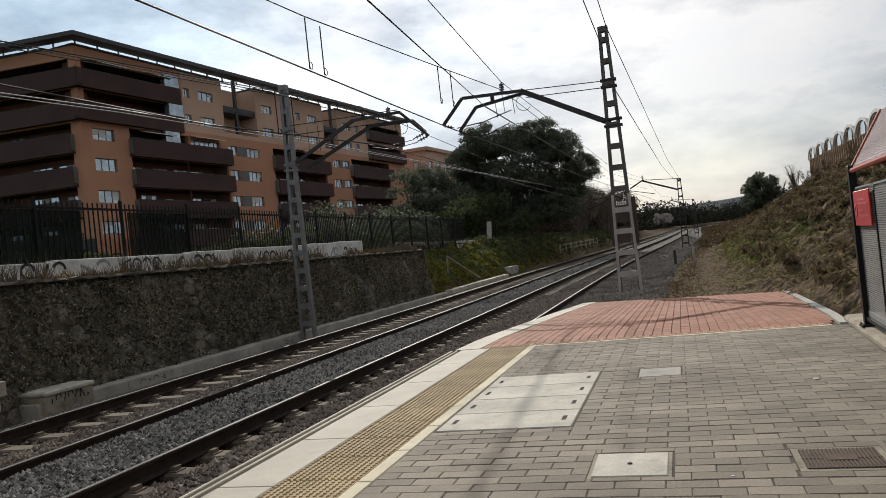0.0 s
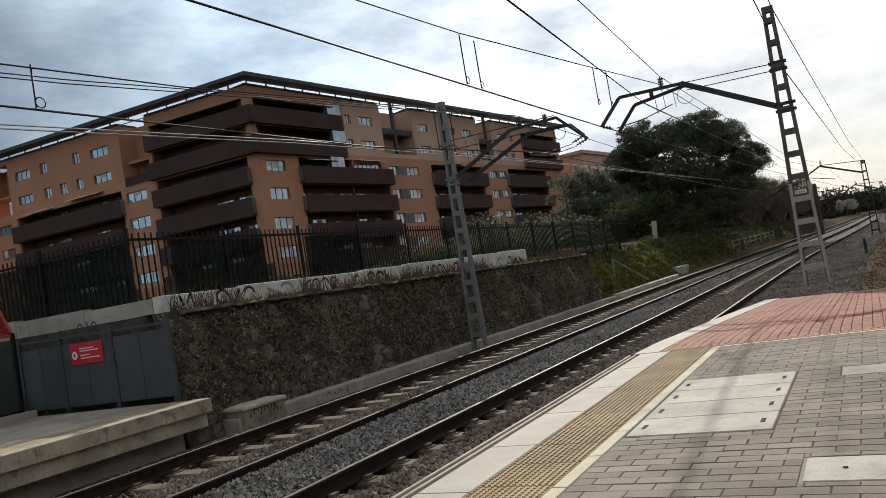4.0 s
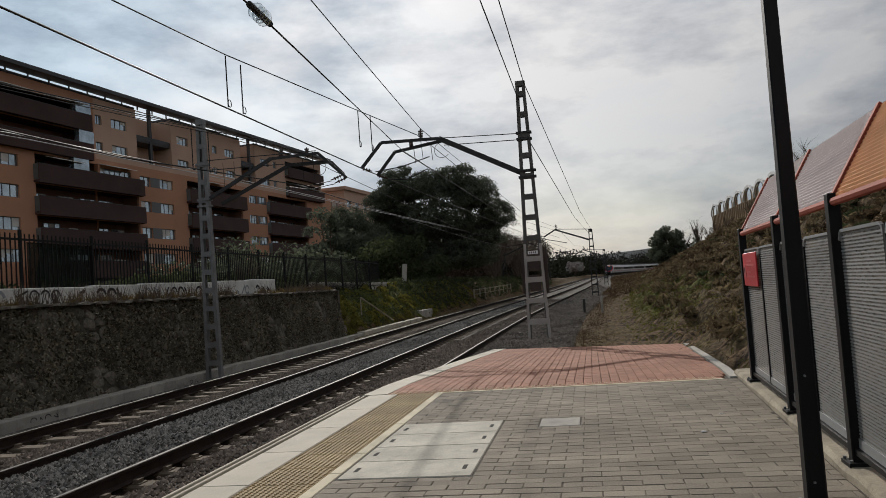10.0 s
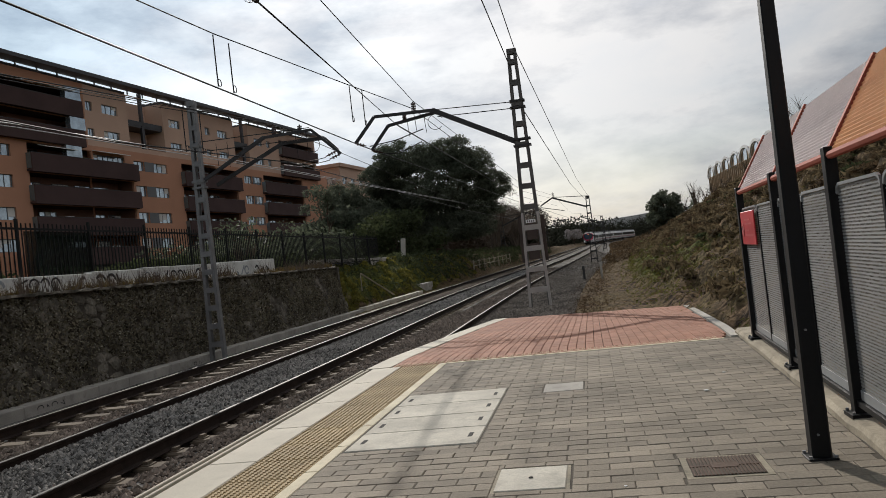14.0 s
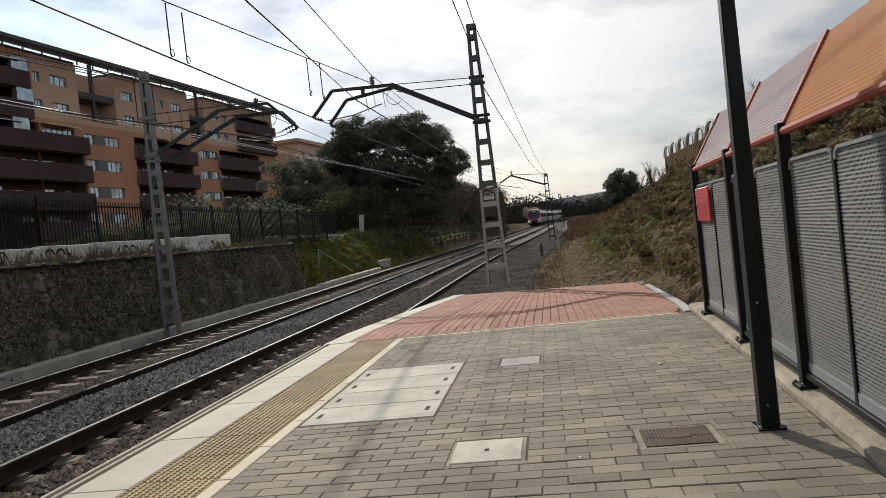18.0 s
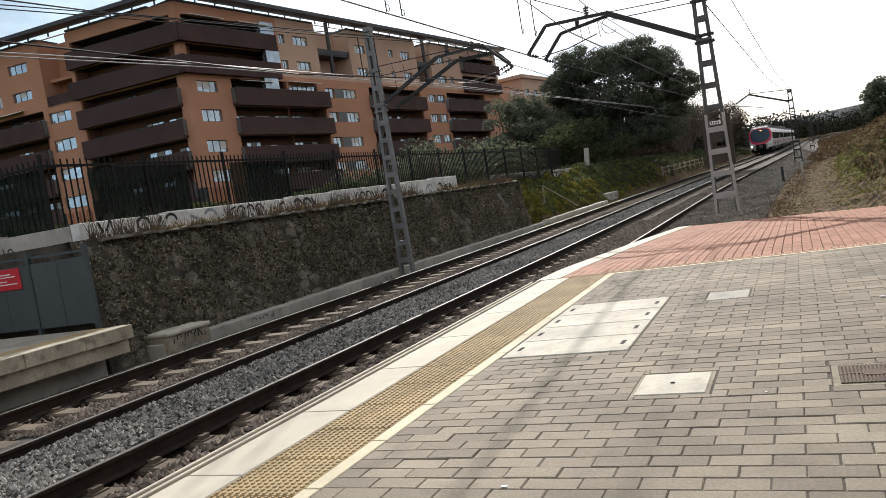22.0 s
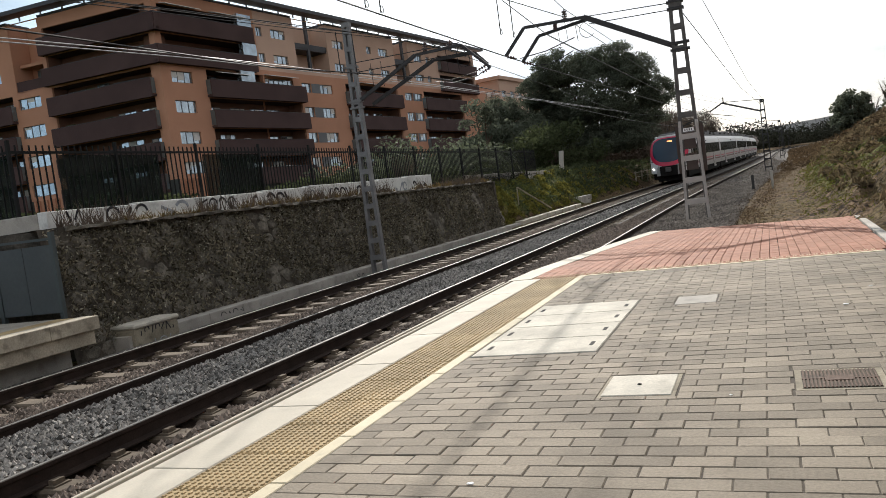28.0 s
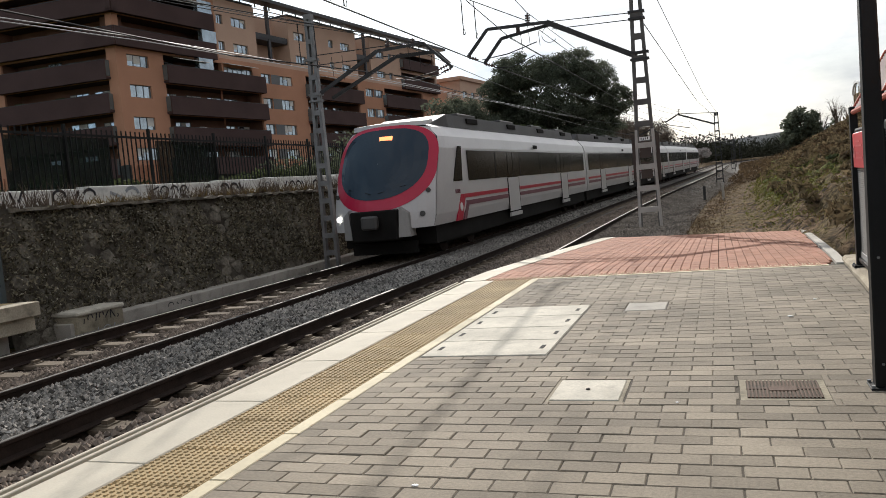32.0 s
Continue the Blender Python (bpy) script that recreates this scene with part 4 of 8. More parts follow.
# sparse creepers and seed heads on the wall face
rng = np.random.default_rng(11)
n = 34000
yy = 9.2 + 22.6 * rng.random(n)
zz = -0.6 + 2.0 * rng.random(n) ** 0.8
keep = np.array([noise.noise((a * 0.7, b * 0.9, 12)) > -0.38 + 0.3 * noise.noise((a * 3.1, b * 2.7, 4)) for a, b in zip(yy, zz)])
yy, zz = yy[keep], zz[keep]
cc = np.stack([-10.05 - 0.22 * (zz + 0.8) + 0.05 + 0.07 * rng.random(len(yy)) ** 2, yy, zz], 1)
v, f = leaves(cc, 0.018 + 0.045 * rng.random(len(cc)) ** 1.6, rng, 0.4)
tagged(raw("wall_creeper", v, f, M["creeper"]), "dry brown creeper clinging to the retaining wall", "creeper", kind="stuff")
n = min(7500, len(yy))
cc = np.stack([-10.05 - 0.22 * (zz[:n] + 0.8) + 0.07 + 0.06 * rng.random(n), yy[:n], zz[:n]], 1)
v, f = leaves(cc, 0.009 + 0.016 * rng.random(n), rng, 0.6)
tagged(raw("wall_seed_heads", v, f, M["seedhead"]), "pale dry seed heads over the wall creeper", "creeper", kind="stuff")


def stalks(name, n, fx, y0, y1, fz, hmin, hmax, material, label, seed, lean=0.35, width=0.006):
    """Thin upright dry stems, joined."""
    g = np.random.default_rng(seed)
    vv, ff = [], []
    for i in range(n):
        y = y0 + (y1 - y0) * g.random()
        if noise.noise((y * 0.45, seed, 0)) < -0.12:
            continue
        x = fx(y, g)
        z, h = fz(x, y), hmin + (hmax - hmin) * g.random() ** 1.6
        for k in range(3):
            dx, dy = lean * h * g.normal() * 0.6, lean * h * g.normal()
            o = len(vv)
            vv += [(x - width, y - width, z), (x + width, y + width, z), (x + dx, y + dy, z + h)]
            ff.append((o, o + 1, o + 2))
    return tagged(raw(name, vv, ff, material), label, "weeds", kind="stuff")


stalks("dry_weeds", 800, lambda y, g: -10.75 + 0.3 * g.random(), 9.6, 31.6, lambda x, y: 1.38, 0.1, 0.55, M["twig"], "dry brown weeds along the wall top", 3)
stalks("dry_grass_tufts", 900, lambda y, g: -10.72 + 0.24 * g.random(), 9.6, 31.6, lambda x, y: 1.38, 0.05, 0.25, M["drygrass"], "short dry grass on the wall top", 4, 0.6, 0.008)

# whitewashed parapet
parapet = tagged(new("parapet", None), "low whitewashed parapet wall covered in graffiti", "parapet wall", kind="structure")
py = 9.72
for i in range(8):
    L = 2.1
    top = 1.70 + 0.012 * (py - 8)
    part("parapet_block", box(-11.12, -10.9, py, py + L - 0.012, 1.2, top + 0.012 * math.sin(i * 2.1), bevel=0.012), M["whitewall"], parapet)
    py += L
for i in range(4):
    part("parapet_block", box(-12.5, -12.32, 33.6 + i * 3.6, 37.18 + i * 3.6, 0.9, 1.72, bevel=0.012), M["concrete"], parapet)


def graffiti(parent, y0, z0, w, h, x, seed, material, n=5, th=0.03):
    """Bars and loops of spray paint in the plane x, unreadable."""
    g = random.Random(seed)
    bm = bmesh.new()
    for i in range(n):
        a, z = y0 + w * (i + 0.5) / n, z0 + h / 2
        if g.random() < 0.45:
            pts = [(x, a + w / n * 0.42 * math.cos(t * 0.7), z + h * 0.42 * math.sin(t * 0.7)) for t in range(g.randint(5, 9))]
        else:
            pts = [(x, a + w / n * g.uniform(-0.5, 0.5), z + h * g.uniform(-0.5, 0.5)) for _ in range(3)]
        for p, q in zip(pts, pts[1:]):
            bar(bm, p, q, th, 0.003, up=(1, 0, 0))
    return part("graffiti_bars", bm, material, parent, "sprayed paint strokes")


for k, (y, w, n) in enumerate(((9.9, 0.7, 2), (11.0, 1.1, 3), (12.4, 0.9, 2), (13.6, 1.3, 4), (15.2, 0.6, 2), (16.1, 1.2, 3), (17.8, 0.9, 3), (19.0, 1.4, 4), (20.7, 0.8, 2), (21.8, 1.2, 3), (23.3, 1.0, 3), (24.8, 1.2, 4))):
    graffiti(parapet, y, 1.43, w, 0.3, -10.893, 20 + k, M["greypaint" if k % 4 == 2 else "paint"], n, 0.038 + 0.014 * (k % 3))
for i in range(3):
    part("parapet_block", box(-17.0 + 2.03 * i, min(-11.13, -14.982 + 2.03 * i), 9.72, 9.94, 0.2, 1.78 - 0.04 * i, bevel=0.012), M["concrete"], parapet)

tag = graffiti(parapet, 12.6, 1.22, 1.15, 0.3, 9.716, 57, M["paint"], 6, 0.022)
tag.matrix_basis = pose(0, 0, 0, 0, 0, 90)
# steel bar fence on the terrace
fence = tagged(new("bar_fence", None), "black steel bar fence on the terrace behind the parapet", "fence", kind="structure")
FX = -11.75
bm = bmesh.new()
B(bm, -0.011, 0.011, -0.011, 0.011, 0.0, 1.55)
barmesh = None
y = 9.9
i = 0
while y < 44.0:
    if i % 17 == 0:
        part("fence_post", box(FX - 0.028, FX + 0.028, y - 0.028, y + 0.028, 1.2, 3.05), M["fence"], fence)
    else:
        if barmesh is None:
            o = part("fence_bar", bm, M["fence"], fence)
            barmesh = o.data
        else:
            o = new("fence_bar", barmesh)
            o.parent = fence
        o.location = (FX, y, 1.42)
    y += 0.145
    i += 1
for z in (1.58, 2.82):
    part("fence_rail", box(FX - 0.02, FX + 0.02, 9.9, 44.0, z, z + 0.045), M["fence"], fence)

# dark hedge behind the fence, in clumps of leaves
def hedge(name, boxes, n, material, size, label, seed, cat="hedge"):
    g = np.random.default_rng(seed)
    vs = []
    for (x0, x1, y0, y1, z0, z1), m in zip(boxes, n):
        c = np.stack([x0 + (x1 - x0) * g.random(m), y0 + (y1 - y0) * g.random(m), z0 + (z1 - z0) * g.random(m) ** 0.8], 1)
        lump = np.array([noise.noise((p[0] * 0.5, p[1] * 0.5, seed)) for p in c])
        c[:, 2] = z0 + (c[:, 2] - z0) * (0.72 + 0.55 * lump)
        vs.append(c)
    c = np.concatenate(vs)
    v, f = leaves(c, size * (0.5 + g.random(len(c))), g, 0.5)
    return tagged(raw(name, v, f, material), label, cat, kind="stuff")


hedge("hedge", [(-13.6, -12.6, 10.2, 24.5, 1.3, 2.3), (-16, -12.4, 24, 44, 1.3, 2.5)], [9000, 9000], M["leaf"], 0.075, "dark evergreen hedge behind the bar fence", 31)
hedge("olive_shrubs", [(-17.5, -13.2, 30, 46, 1.4, 4.1), (-16, -13, 26, 30, 1.4, 3.0)], [11000, 2500], M["greygreen"], 0.085, "grey-green olive shrubs behind the fence", 32, "shrub")

# concrete cable trough at the foot of the wall
trough = tagged(new("cable_trough", None), "concrete cable trough running along the wall foot", "trough", kind="structure")
for i in range(22):
    y0 = 9.9 + i * 1.05
    x0 = -9.72 + 0.0 * i
    part("trough_block", box(-10.12, x0, y0, y0 + 1.04, -0.9, -0.53 + 0.006 * math.sin(i * 3.3), bevel=0.012), M["concrete"], trough)
for i in range(8):
    y0 = 33.05 + i * 1.3
    part("trough_block", box(-10.2 + bend(y0), -9.85 + bend(y0), y0, y0 + 1.29, -0.9, -0.57 + grade(y0), bevel=0.012), M["slab"], trough)
graffiti(trough, 12.3, -0.7, 0.75, 0.13, -9.716, 91, M["paint"], 4, 0.014)
graffiti(trough, 17.9, -0.72, 0.5, 0.1, -9.716, 92, M["paint"], 3, 0.012)
# privacy mesh on some bays and the fence's return along the terrace end
for y0, y1 in ((10.95, 13.62), (15.1, 17.3)):
    part("privacy_mesh", box(FX - 0.06, FX - 0.045, y0, y1, 1.45, 2.8), M["mesh"], fence, "dark green privacy mesh")
for i in range(1, 58):
    x = FX - 0.145 * i
    if i % 17 == 0:
        part("fence_post", box(x - 0.035, x + 0.035, 9.865, 9.935, 1.2, 3.05), M["fence"], fence)
    else:
        o = new("fence_bar", barmesh)
        o.parent = fence
        o.location = (x, 9.9, 1.42)
for z in (1.58, 2.82):
    part("fence_rail", box(FX - 8.4, FX - 0.04, 9.88, 9.92, z, z + 0.045), M["fence"], fence)
part("privacy_mesh", box(FX - 8.4, FX - 0.06, 9.945, 9.96, 1.45, 2.8), M["mesh"], fence, "dark green privacy mesh")
terrace_kerb = tagged(new("terrace_kerb", None), "weathered concrete kerb along the terrace edge above the bank", "kerb", kind="structure")
for i in range(6):
    y0 = 33.3 + i * 2.2
    part("kerb_stone", box(-12.5 + bend(y0), -12.28 + bend(y0), y0, y0 + 2.18, 1.0, 1.84 - 0.02 * i, bevel=0.015), M["concrete"], terrace_kerb)
rail_low = empty("low_guard_rail", label="weathered timber guard rail on the grassy bank", category="rail")
part("rail_beam", bar(bmesh.new(), (-10.3, 35.0, 1.0), (-9.75, 38.6, -0.25), 0.07, 0.05), M["mosskerb"], rail_low)
part("rail_post", box(-10.34, -10.3, 35.0, 35.05, 0.2, 0.95), M["mosskerb"], rail_low)
slabbox = empty("concrete_box", label="grey concrete cable box beside the track", category="concrete box")
part("box_body", box(-10.3, -9.5, 44.5, 47.5, -0.6, -0.02, bevel=0.02), M["concrete"], slabbox)

# block between the far platform and the wall
block = empty("buffer_block", label="weathered concrete block with sprayed paint beside the track", category="concrete block")
part("block_body", box(-10.78, -9.64, 9.97, 11.03, -0.95, -0.43, bevel=0.02), M["mosskerb"], block)
part("block_cap", box(-10.8, -9.61, 9.95, 11.05, -0.432, -0.35, bevel=0.025), M["hatch"], block)
graffiti(block, 10.05, -0.58, 0.9, 0.17, -9.633, 93, M["paint"], 7, 0.02)
graffiti(block, 10.3, -0.8, 0.6, 0.14, -9.633, 94, M["greypaint"], 3, 0.018)

# ---- far platform ----
M["stainededge"] = mat("stained_platform_edge", (0.42, 0.37, 0.29), 0.85, vary=0.3, scale=1.6, grain=40, bump=0.3, spots=0.75)
M["farpaving"] = mat("far_platform_paving", (0.4, 0.365, 0.305), 0.88, vary=0.22, scale=1.2, grain=50, bump=0.2, spots=0.35, objrand=0.08)
far_platform = tagged(finish("far_platform", box(-14.4, -9.72, -14, 8.7, -0.95, -0.14), M["concrete"]), "far platform of grey paving with stained concrete edge", "platform", kind="structure")
flagstones("edge_slab", -9.62, -9.24, -9, 8.9, 1.0, M["stainededge"], far_platform, top=0.0, thick=0.2)
flagstones("tactile_tile", -10.05, -9.63, -9, 8.85, 0.445, M["tactile"], far_platform, top=-0.004)
flagstones("paving_slab", -13.35, -10.06, -9, 8.85, 0.6, M["farpaving"], far_platform, top=-0.006)
flagstones("kerb_stone", -13.95, -13.36, -9, 8.85, 1.2, M["concrete"], far_platform, top=0.11, thick=0.3)
part("ledge", box(-10.2, -9.33, -14, 8.86, -0.42, -0.205, bevel=0.01), M["stainededge"], far_platform)
tagged(hedge("bank_grass", [(-17.5, -14.0, -8, 9.2, 0.2, 0.5)], [6000], M["grass"], 0.06, "bright green grass behind the far platform", 35, "grass"))

M["darkpost"] = mat("dark_grey_green_post", (0.06, 0.075, 0.078), 0.55, 0.1, vary=0.1, scale=3, grain=30, bump=0.0)
M["tintpanel"] = mat("dark_tinted_panel", (0.05, 0.066, 0.06), 0.3, vary=0.2, scale=1.5, grain=12, bump=0.0, alpha=0.8)
screen = empty("platform_end_screen", label="dark grey sheet panels closing the far platform end", category="screen")
for i, x in enumerate((-13.9, -12.75, -11.42, -10.1)):
    part("screen_post", box(x - 0.035, x + 0.035, 9.0, 9.07, -0.05, 1.36), M["darkpost"], screen)
for x0, x1 in ((-13.86, -13.33), (-13.32, -12.79), (-12.71, -12.09), (-12.08, -11.46), (-11.38, -10.77), (-10.76, -10.14)):
    part("screen_panel", box(x0, x1, 9.02, 9.045, 0.07, 1.16), M["greypanel"], screen)
part("screen_rail", bar(bmesh.new(), (-13.9, 9.035, 1.3), (-10.1, 9.035, 1.25), 0.04), M["darkpost"], screen)


def notice(parent_pose, w, h, label, faded=False):
    """Red sign with a white disc and unreadable white lines, in its own x-z plane."""
    s = empty("notice_sign", parent_pose, label=label, category="sign")
    part("sign_plate", box(0, w, -0.006, 0.006, 0, h, bevel=0.004), M["signred"], s)
    ink = M["fadedprint"] if faded else M["white"]
    bm = disc(bmesh.new(), (0.13 * w, -0.008, 0.45 * h), (0, 1, 0), 0.085 * w, 0.004, 16)
    part("sign_disc", bm, ink, s)
    bm = bmesh.new()
    B(bm, 0.115 * w, 0.145 * w, -0.0125, -0.0105, 0.38 * h, 0.5 * h)
    B(bm, 0.095 * w, 0.165 * w, -0.0125, -0.0105, 0.47 * h, 0.49 * h)
    disc(bm, (0.13 * w, -0.0115, 0.535 * h), (0, 1, 0), 0.014 * w, 0.002, 8)
    part("pictogram", bm, M["paint"], s)
    for a, b, z in ((0.3, 0.72, 0.72), (0.3, 0.86, 0.6), (0.3, 0.6, 0.4), (0.3, 0.9, 0.26)):
        part("text_bar", box(a * w, b * w, -0.009, -0.0065, z * h, (z + 0.05) * h), ink, s)
    return s


notice(pose(-12.47, 9.005, 0.78), 0.83, 0.36, "red notice sign with white print on grey panels")


# ---- windbreaks with tilted roofs ----
def perforated():
    """Steel sheet with rows of punched holes."""
    m = mat("punched_steel_sheet", (0.3, 0.302, 0.3), 0.55, 0.3, vary=0.1, scale=2, grain=30, bump=0.03, spots=0.15)
    n, l = m.node_tree.nodes, m.node_tree.links
    b = n["Principled BSDF"]
    tc = n.new("ShaderNodeTexCoord")
    sep = n.new("ShaderNodeSeparateXYZ")
    l.new(tc.outputs["Object"], sep.inputs[0])
    waves = []
    for axis_out, pitch in ((sep.outputs["Y"], 0.028), (sep.outputs["Z"], 0.018)):
        k = n.new("ShaderNodeMath")
        k.operation = "MULTIPLY"
        k.inputs[1].default_value = 2 * math.pi / pitch
        l.new(axis_out, k.inputs[0])
        s = n.new("ShaderNodeMath")
        s.operation = "SINE"
        l.new(k.outputs[0], s.inputs[0])
        waves.append(s.outputs[0])
    # slots: longer along the sheet than they are high
    longer = n.new("ShaderNodeMath")
    longer.inputs[1].default_value = 0.6
    l.new(waves[0], longer.inputs[0])
    both = n.new("ShaderNodeMath")
    both.operation = "MINIMUM"
    l.new(longer.outputs[0], both.inputs[0])
    l.new(waves[1], both.inputs[1])
    gt = n.new("ShaderNodeMath")
    gt.operation = "LESS_THAN"
    gt.inputs[1].default_value = -0.05
    l.new(both.outputs[0], gt.inputs[0])
    l.new(gt.outputs[0], b.inputs["Alpha"])
    return m


M["punched"] = perforated()


def windbreak(name, x0, skew, posts, flip, sheet, roofs, label, tube_mat, group):
    """Posts on a kerb, sheet panels between them and a tilted ribbed roof above. flip: +1 roof leans to +x."""
    w = empty(name, label=label, category="windbreak", group=group)
    X = lambda y: x0 + skew * (y - 4.2)
    for y in posts:
        x = X(y)
        bm = bmesh.new()
        B(bm, x - 0.032, x + 0.032, y - 0.034, y + 0.034, 0.06, 1.518, bevel=0.004)
        p = part("post", bm, M["blackpole"], w)
        part("post_foot", box(x - 0.06, x + 0.06, y - 0.075, y + 0.075, 0.055, 0.075), M["blackpole"], p)
        for bx, by in ((-0.045, -0.058), (0.045, -0.058), (-0.045, 0.058), (0.045, 0.058)):
            part("foot_bolt", disc(bmesh.new(), (x + bx, y + by, 0.082), (0, 0, 1), 0.009, 0.016, 6), M["galv"], p)
        part("roof_rib", bar(bmesh.new(), (x, y, 1.476), (x + flip * 0.296, y, 1.979), 0.04, 0.045, up=(0, 1, 0)), tube_mat, w)
    for i, (a, b) in enumerate(zip(posts, posts[1:])):
        a, b = min(a, b), max(a, b)
        mid = (a + b) / 2
        for c, d in ((a + 0.06, mid - 0.02), (mid + 0.02, b - 0.06)):
            bm = bmesh.new()
            k = 0.05
            prof2 = [(c, 0.153), (d, 0.153), (d, 1.308 - k), (d - k * 0.3, 1.308 - k * 0.3), (d - k, 1.308), (c + k, 1.308), (c + k * 0.3, 1.308 - k * 0.3), (c, 1.308 - k)]
            loft(bm, [[(X(q) + 0.008, q, z) for q, z in prof2], [(X(q) + 0.012, q, z) for q, z in prof2]])
            pn = part("panel", bm, sheet, w)
            if sheet is M["punched"]:
                rim = bmesh.new()
                edge = prof2[2:]
                for (qa, za), (qb, zb) in zip(edge, edge[1:]):
                    bar(rim, (X(qa) + 0.006, qa, za), (X(qb) + 0.006, qb, zb), 0.016, 0.014, up=(1, 0, 0))
                part("panel_rim", rim, M["panel"], pn)
                part("lower_margin", loft(bmesh.new(), [[(X(q) + o, q, z) for q, z in ((c, 0.153), (d, 0.153), (d, 0.205), (c, 0.205))] for o in (0.002, 0.007)]), M["panel"], pn)
        part("panel_stile", bar(bmesh.new(), (X(mid) + 0.01, mid, 0.13), (X(mid) + 0.01, mid, 1.3), 0.022, 0.03, up=(0, 1, 0)), M["blackpole"], w)
        part("lower_rail", bar(bmesh.new(), (X(a), a, 0.13), (X(b), b, 0.13), 0.03), M["blackpole"], w)
        # ribbed roof sheet
        rings = []
        ribs = 44
        for q in range(ribs + 1):
            t = q / ribs
            off = 0.008 if q % 2 else 0.0
            rings.append([(X(v) + flip * (0.296 * t - off * 0.86), v, 1.476 + 0.503 * t + off * 0.5) for v in (a + 0.02, b - 0.02)])
        bm = bmesh.new()
        loft(bm, rings, close=False, caps=False)
        bmesh.ops.solidify(bm, geom=list(bm.faces), thickness=0.006)
        part("roof_sheet", bm, roofs[i % len(roofs)], w)
        part("eave_tube", tube(bmesh.new(), [(X(a), a, 1.471), (X(b), b, 1.471)], 0.024, 8), tube_mat, w)
    return w


windbreak("windbreak", 1.319, 0.044, (8.0, 6.23, 4.58, 2.94, 1.26, -0.42, -2.1), 1, M["punched"], (M["pinkroof"], M["pinkroof"], M["orangeroof"], M["orangeroof"], M["orangeroof"], M["orangeroof"]),
          "perforated grey steel windbreak with tilted pink and orange roof sheets", M["frame_red"], "platform windbreaks")
windbreak("windbreak", -13.55, 0.0, (8.7, 7.85, 6.3, 4.7, 3.1, 1.5), -1, M["tintpanel"], (M["redroof"],),
          "dark panel windbreak with red roof sheets on the far platform", M["frame_red"], "platform windbreaks")
notice(pose(1.468, 7.93, 0.972, 0, 0, -92.6), 0.756, 0.305, "red notice sign with faded print at the windbreak end", True)

# kerb under the near windbreak
M["kerbtop"] = mat("worn_tan_kerb_concrete", (0.36, 0.31, 0.235), 0.9, vary=0.22, scale=2.6, grain=45, bump=0.6, spots=0.4)
chip = lambda y, k: 0.012 * noise.noise((y * 7.0, k * 3.7, 0)) + 0.006 * noise.noise((y * 23.0, k * 5.1, 4))
kerb = tagged(new("kerb", None), "rough concrete kerb under the windbreak posts", "kerb", kind="structure")
ky = -3.0
while ky < 8.9:
    L = 2.9 if ky > 3.1 else 6.1
    a, b = ky, min(ky + L - 0.02, 9.0)
    ring = lambda y: [(KERB(y) + chip(y, 1), y, -0.05), (KERB(y) + chip(y, 2), y, 0.03 + chip(y, 3)), (KERB(y) + 0.028 + 1.5 * chip(y, 4), y, 0.058), (KERB(y) + 0.36, y, 0.06), (KERB(y) + 0.36, y, -0.2)]
    part("kerb_stone", loft(bmesh.new(), [ring(a + (b - a) * q / 24) for q in range(25)]), M["kerbtop"], kerb)
    ky += L

# lamp post
lamp_post = empty("lamp_post", pose(0.978, 4.03, 0), label="tapered black steel lamp post bolted to the platform", category="lamp post")
def sq(w, z):
    c = w * 0.18
    return [(-w + c, -w, z), (w - c, -w, z), (w, -w + c, z), (w, w - c, z), (w - c, w, z), (-w + c, w, z), (-w, w - c, z), (-w, -w + c, z)]
part("pole", loft(bmesh.new(), [sq(0.045, 0.012), sq(0.039, 1.2), sq(0.0325, 2.25), sq(0.027, 3.9)]), M["blackpole"], lamp_post)
bp = part("base_plate", box(-0.068, 0.068, -0.068, 0.068, 0.0, 0.01, bevel=0.003), M["blackpole"], lamp_post)
for sx in (-1, 1):
    for sy in (-1, 1):
        part("bolt", disc(bmesh.new(), (sx * 0.057, sy * 0.057, 0.014), (0, 0, 1), 0.009, 0.016, 6), M["galv"], bp)
for z in (0.12, 0.62):
    part("screw", disc(bmesh.new(), (-0.01, -0.048, z), (0, 1, 0), 0.006, 0.008, 8), M["galv"], lamp_post)
part("lamp_head", box(-0.3, 0.06, -0.09, 0.09, 3.88, 3.97, bevel=0.03), M["blackpole"], lamp_post)



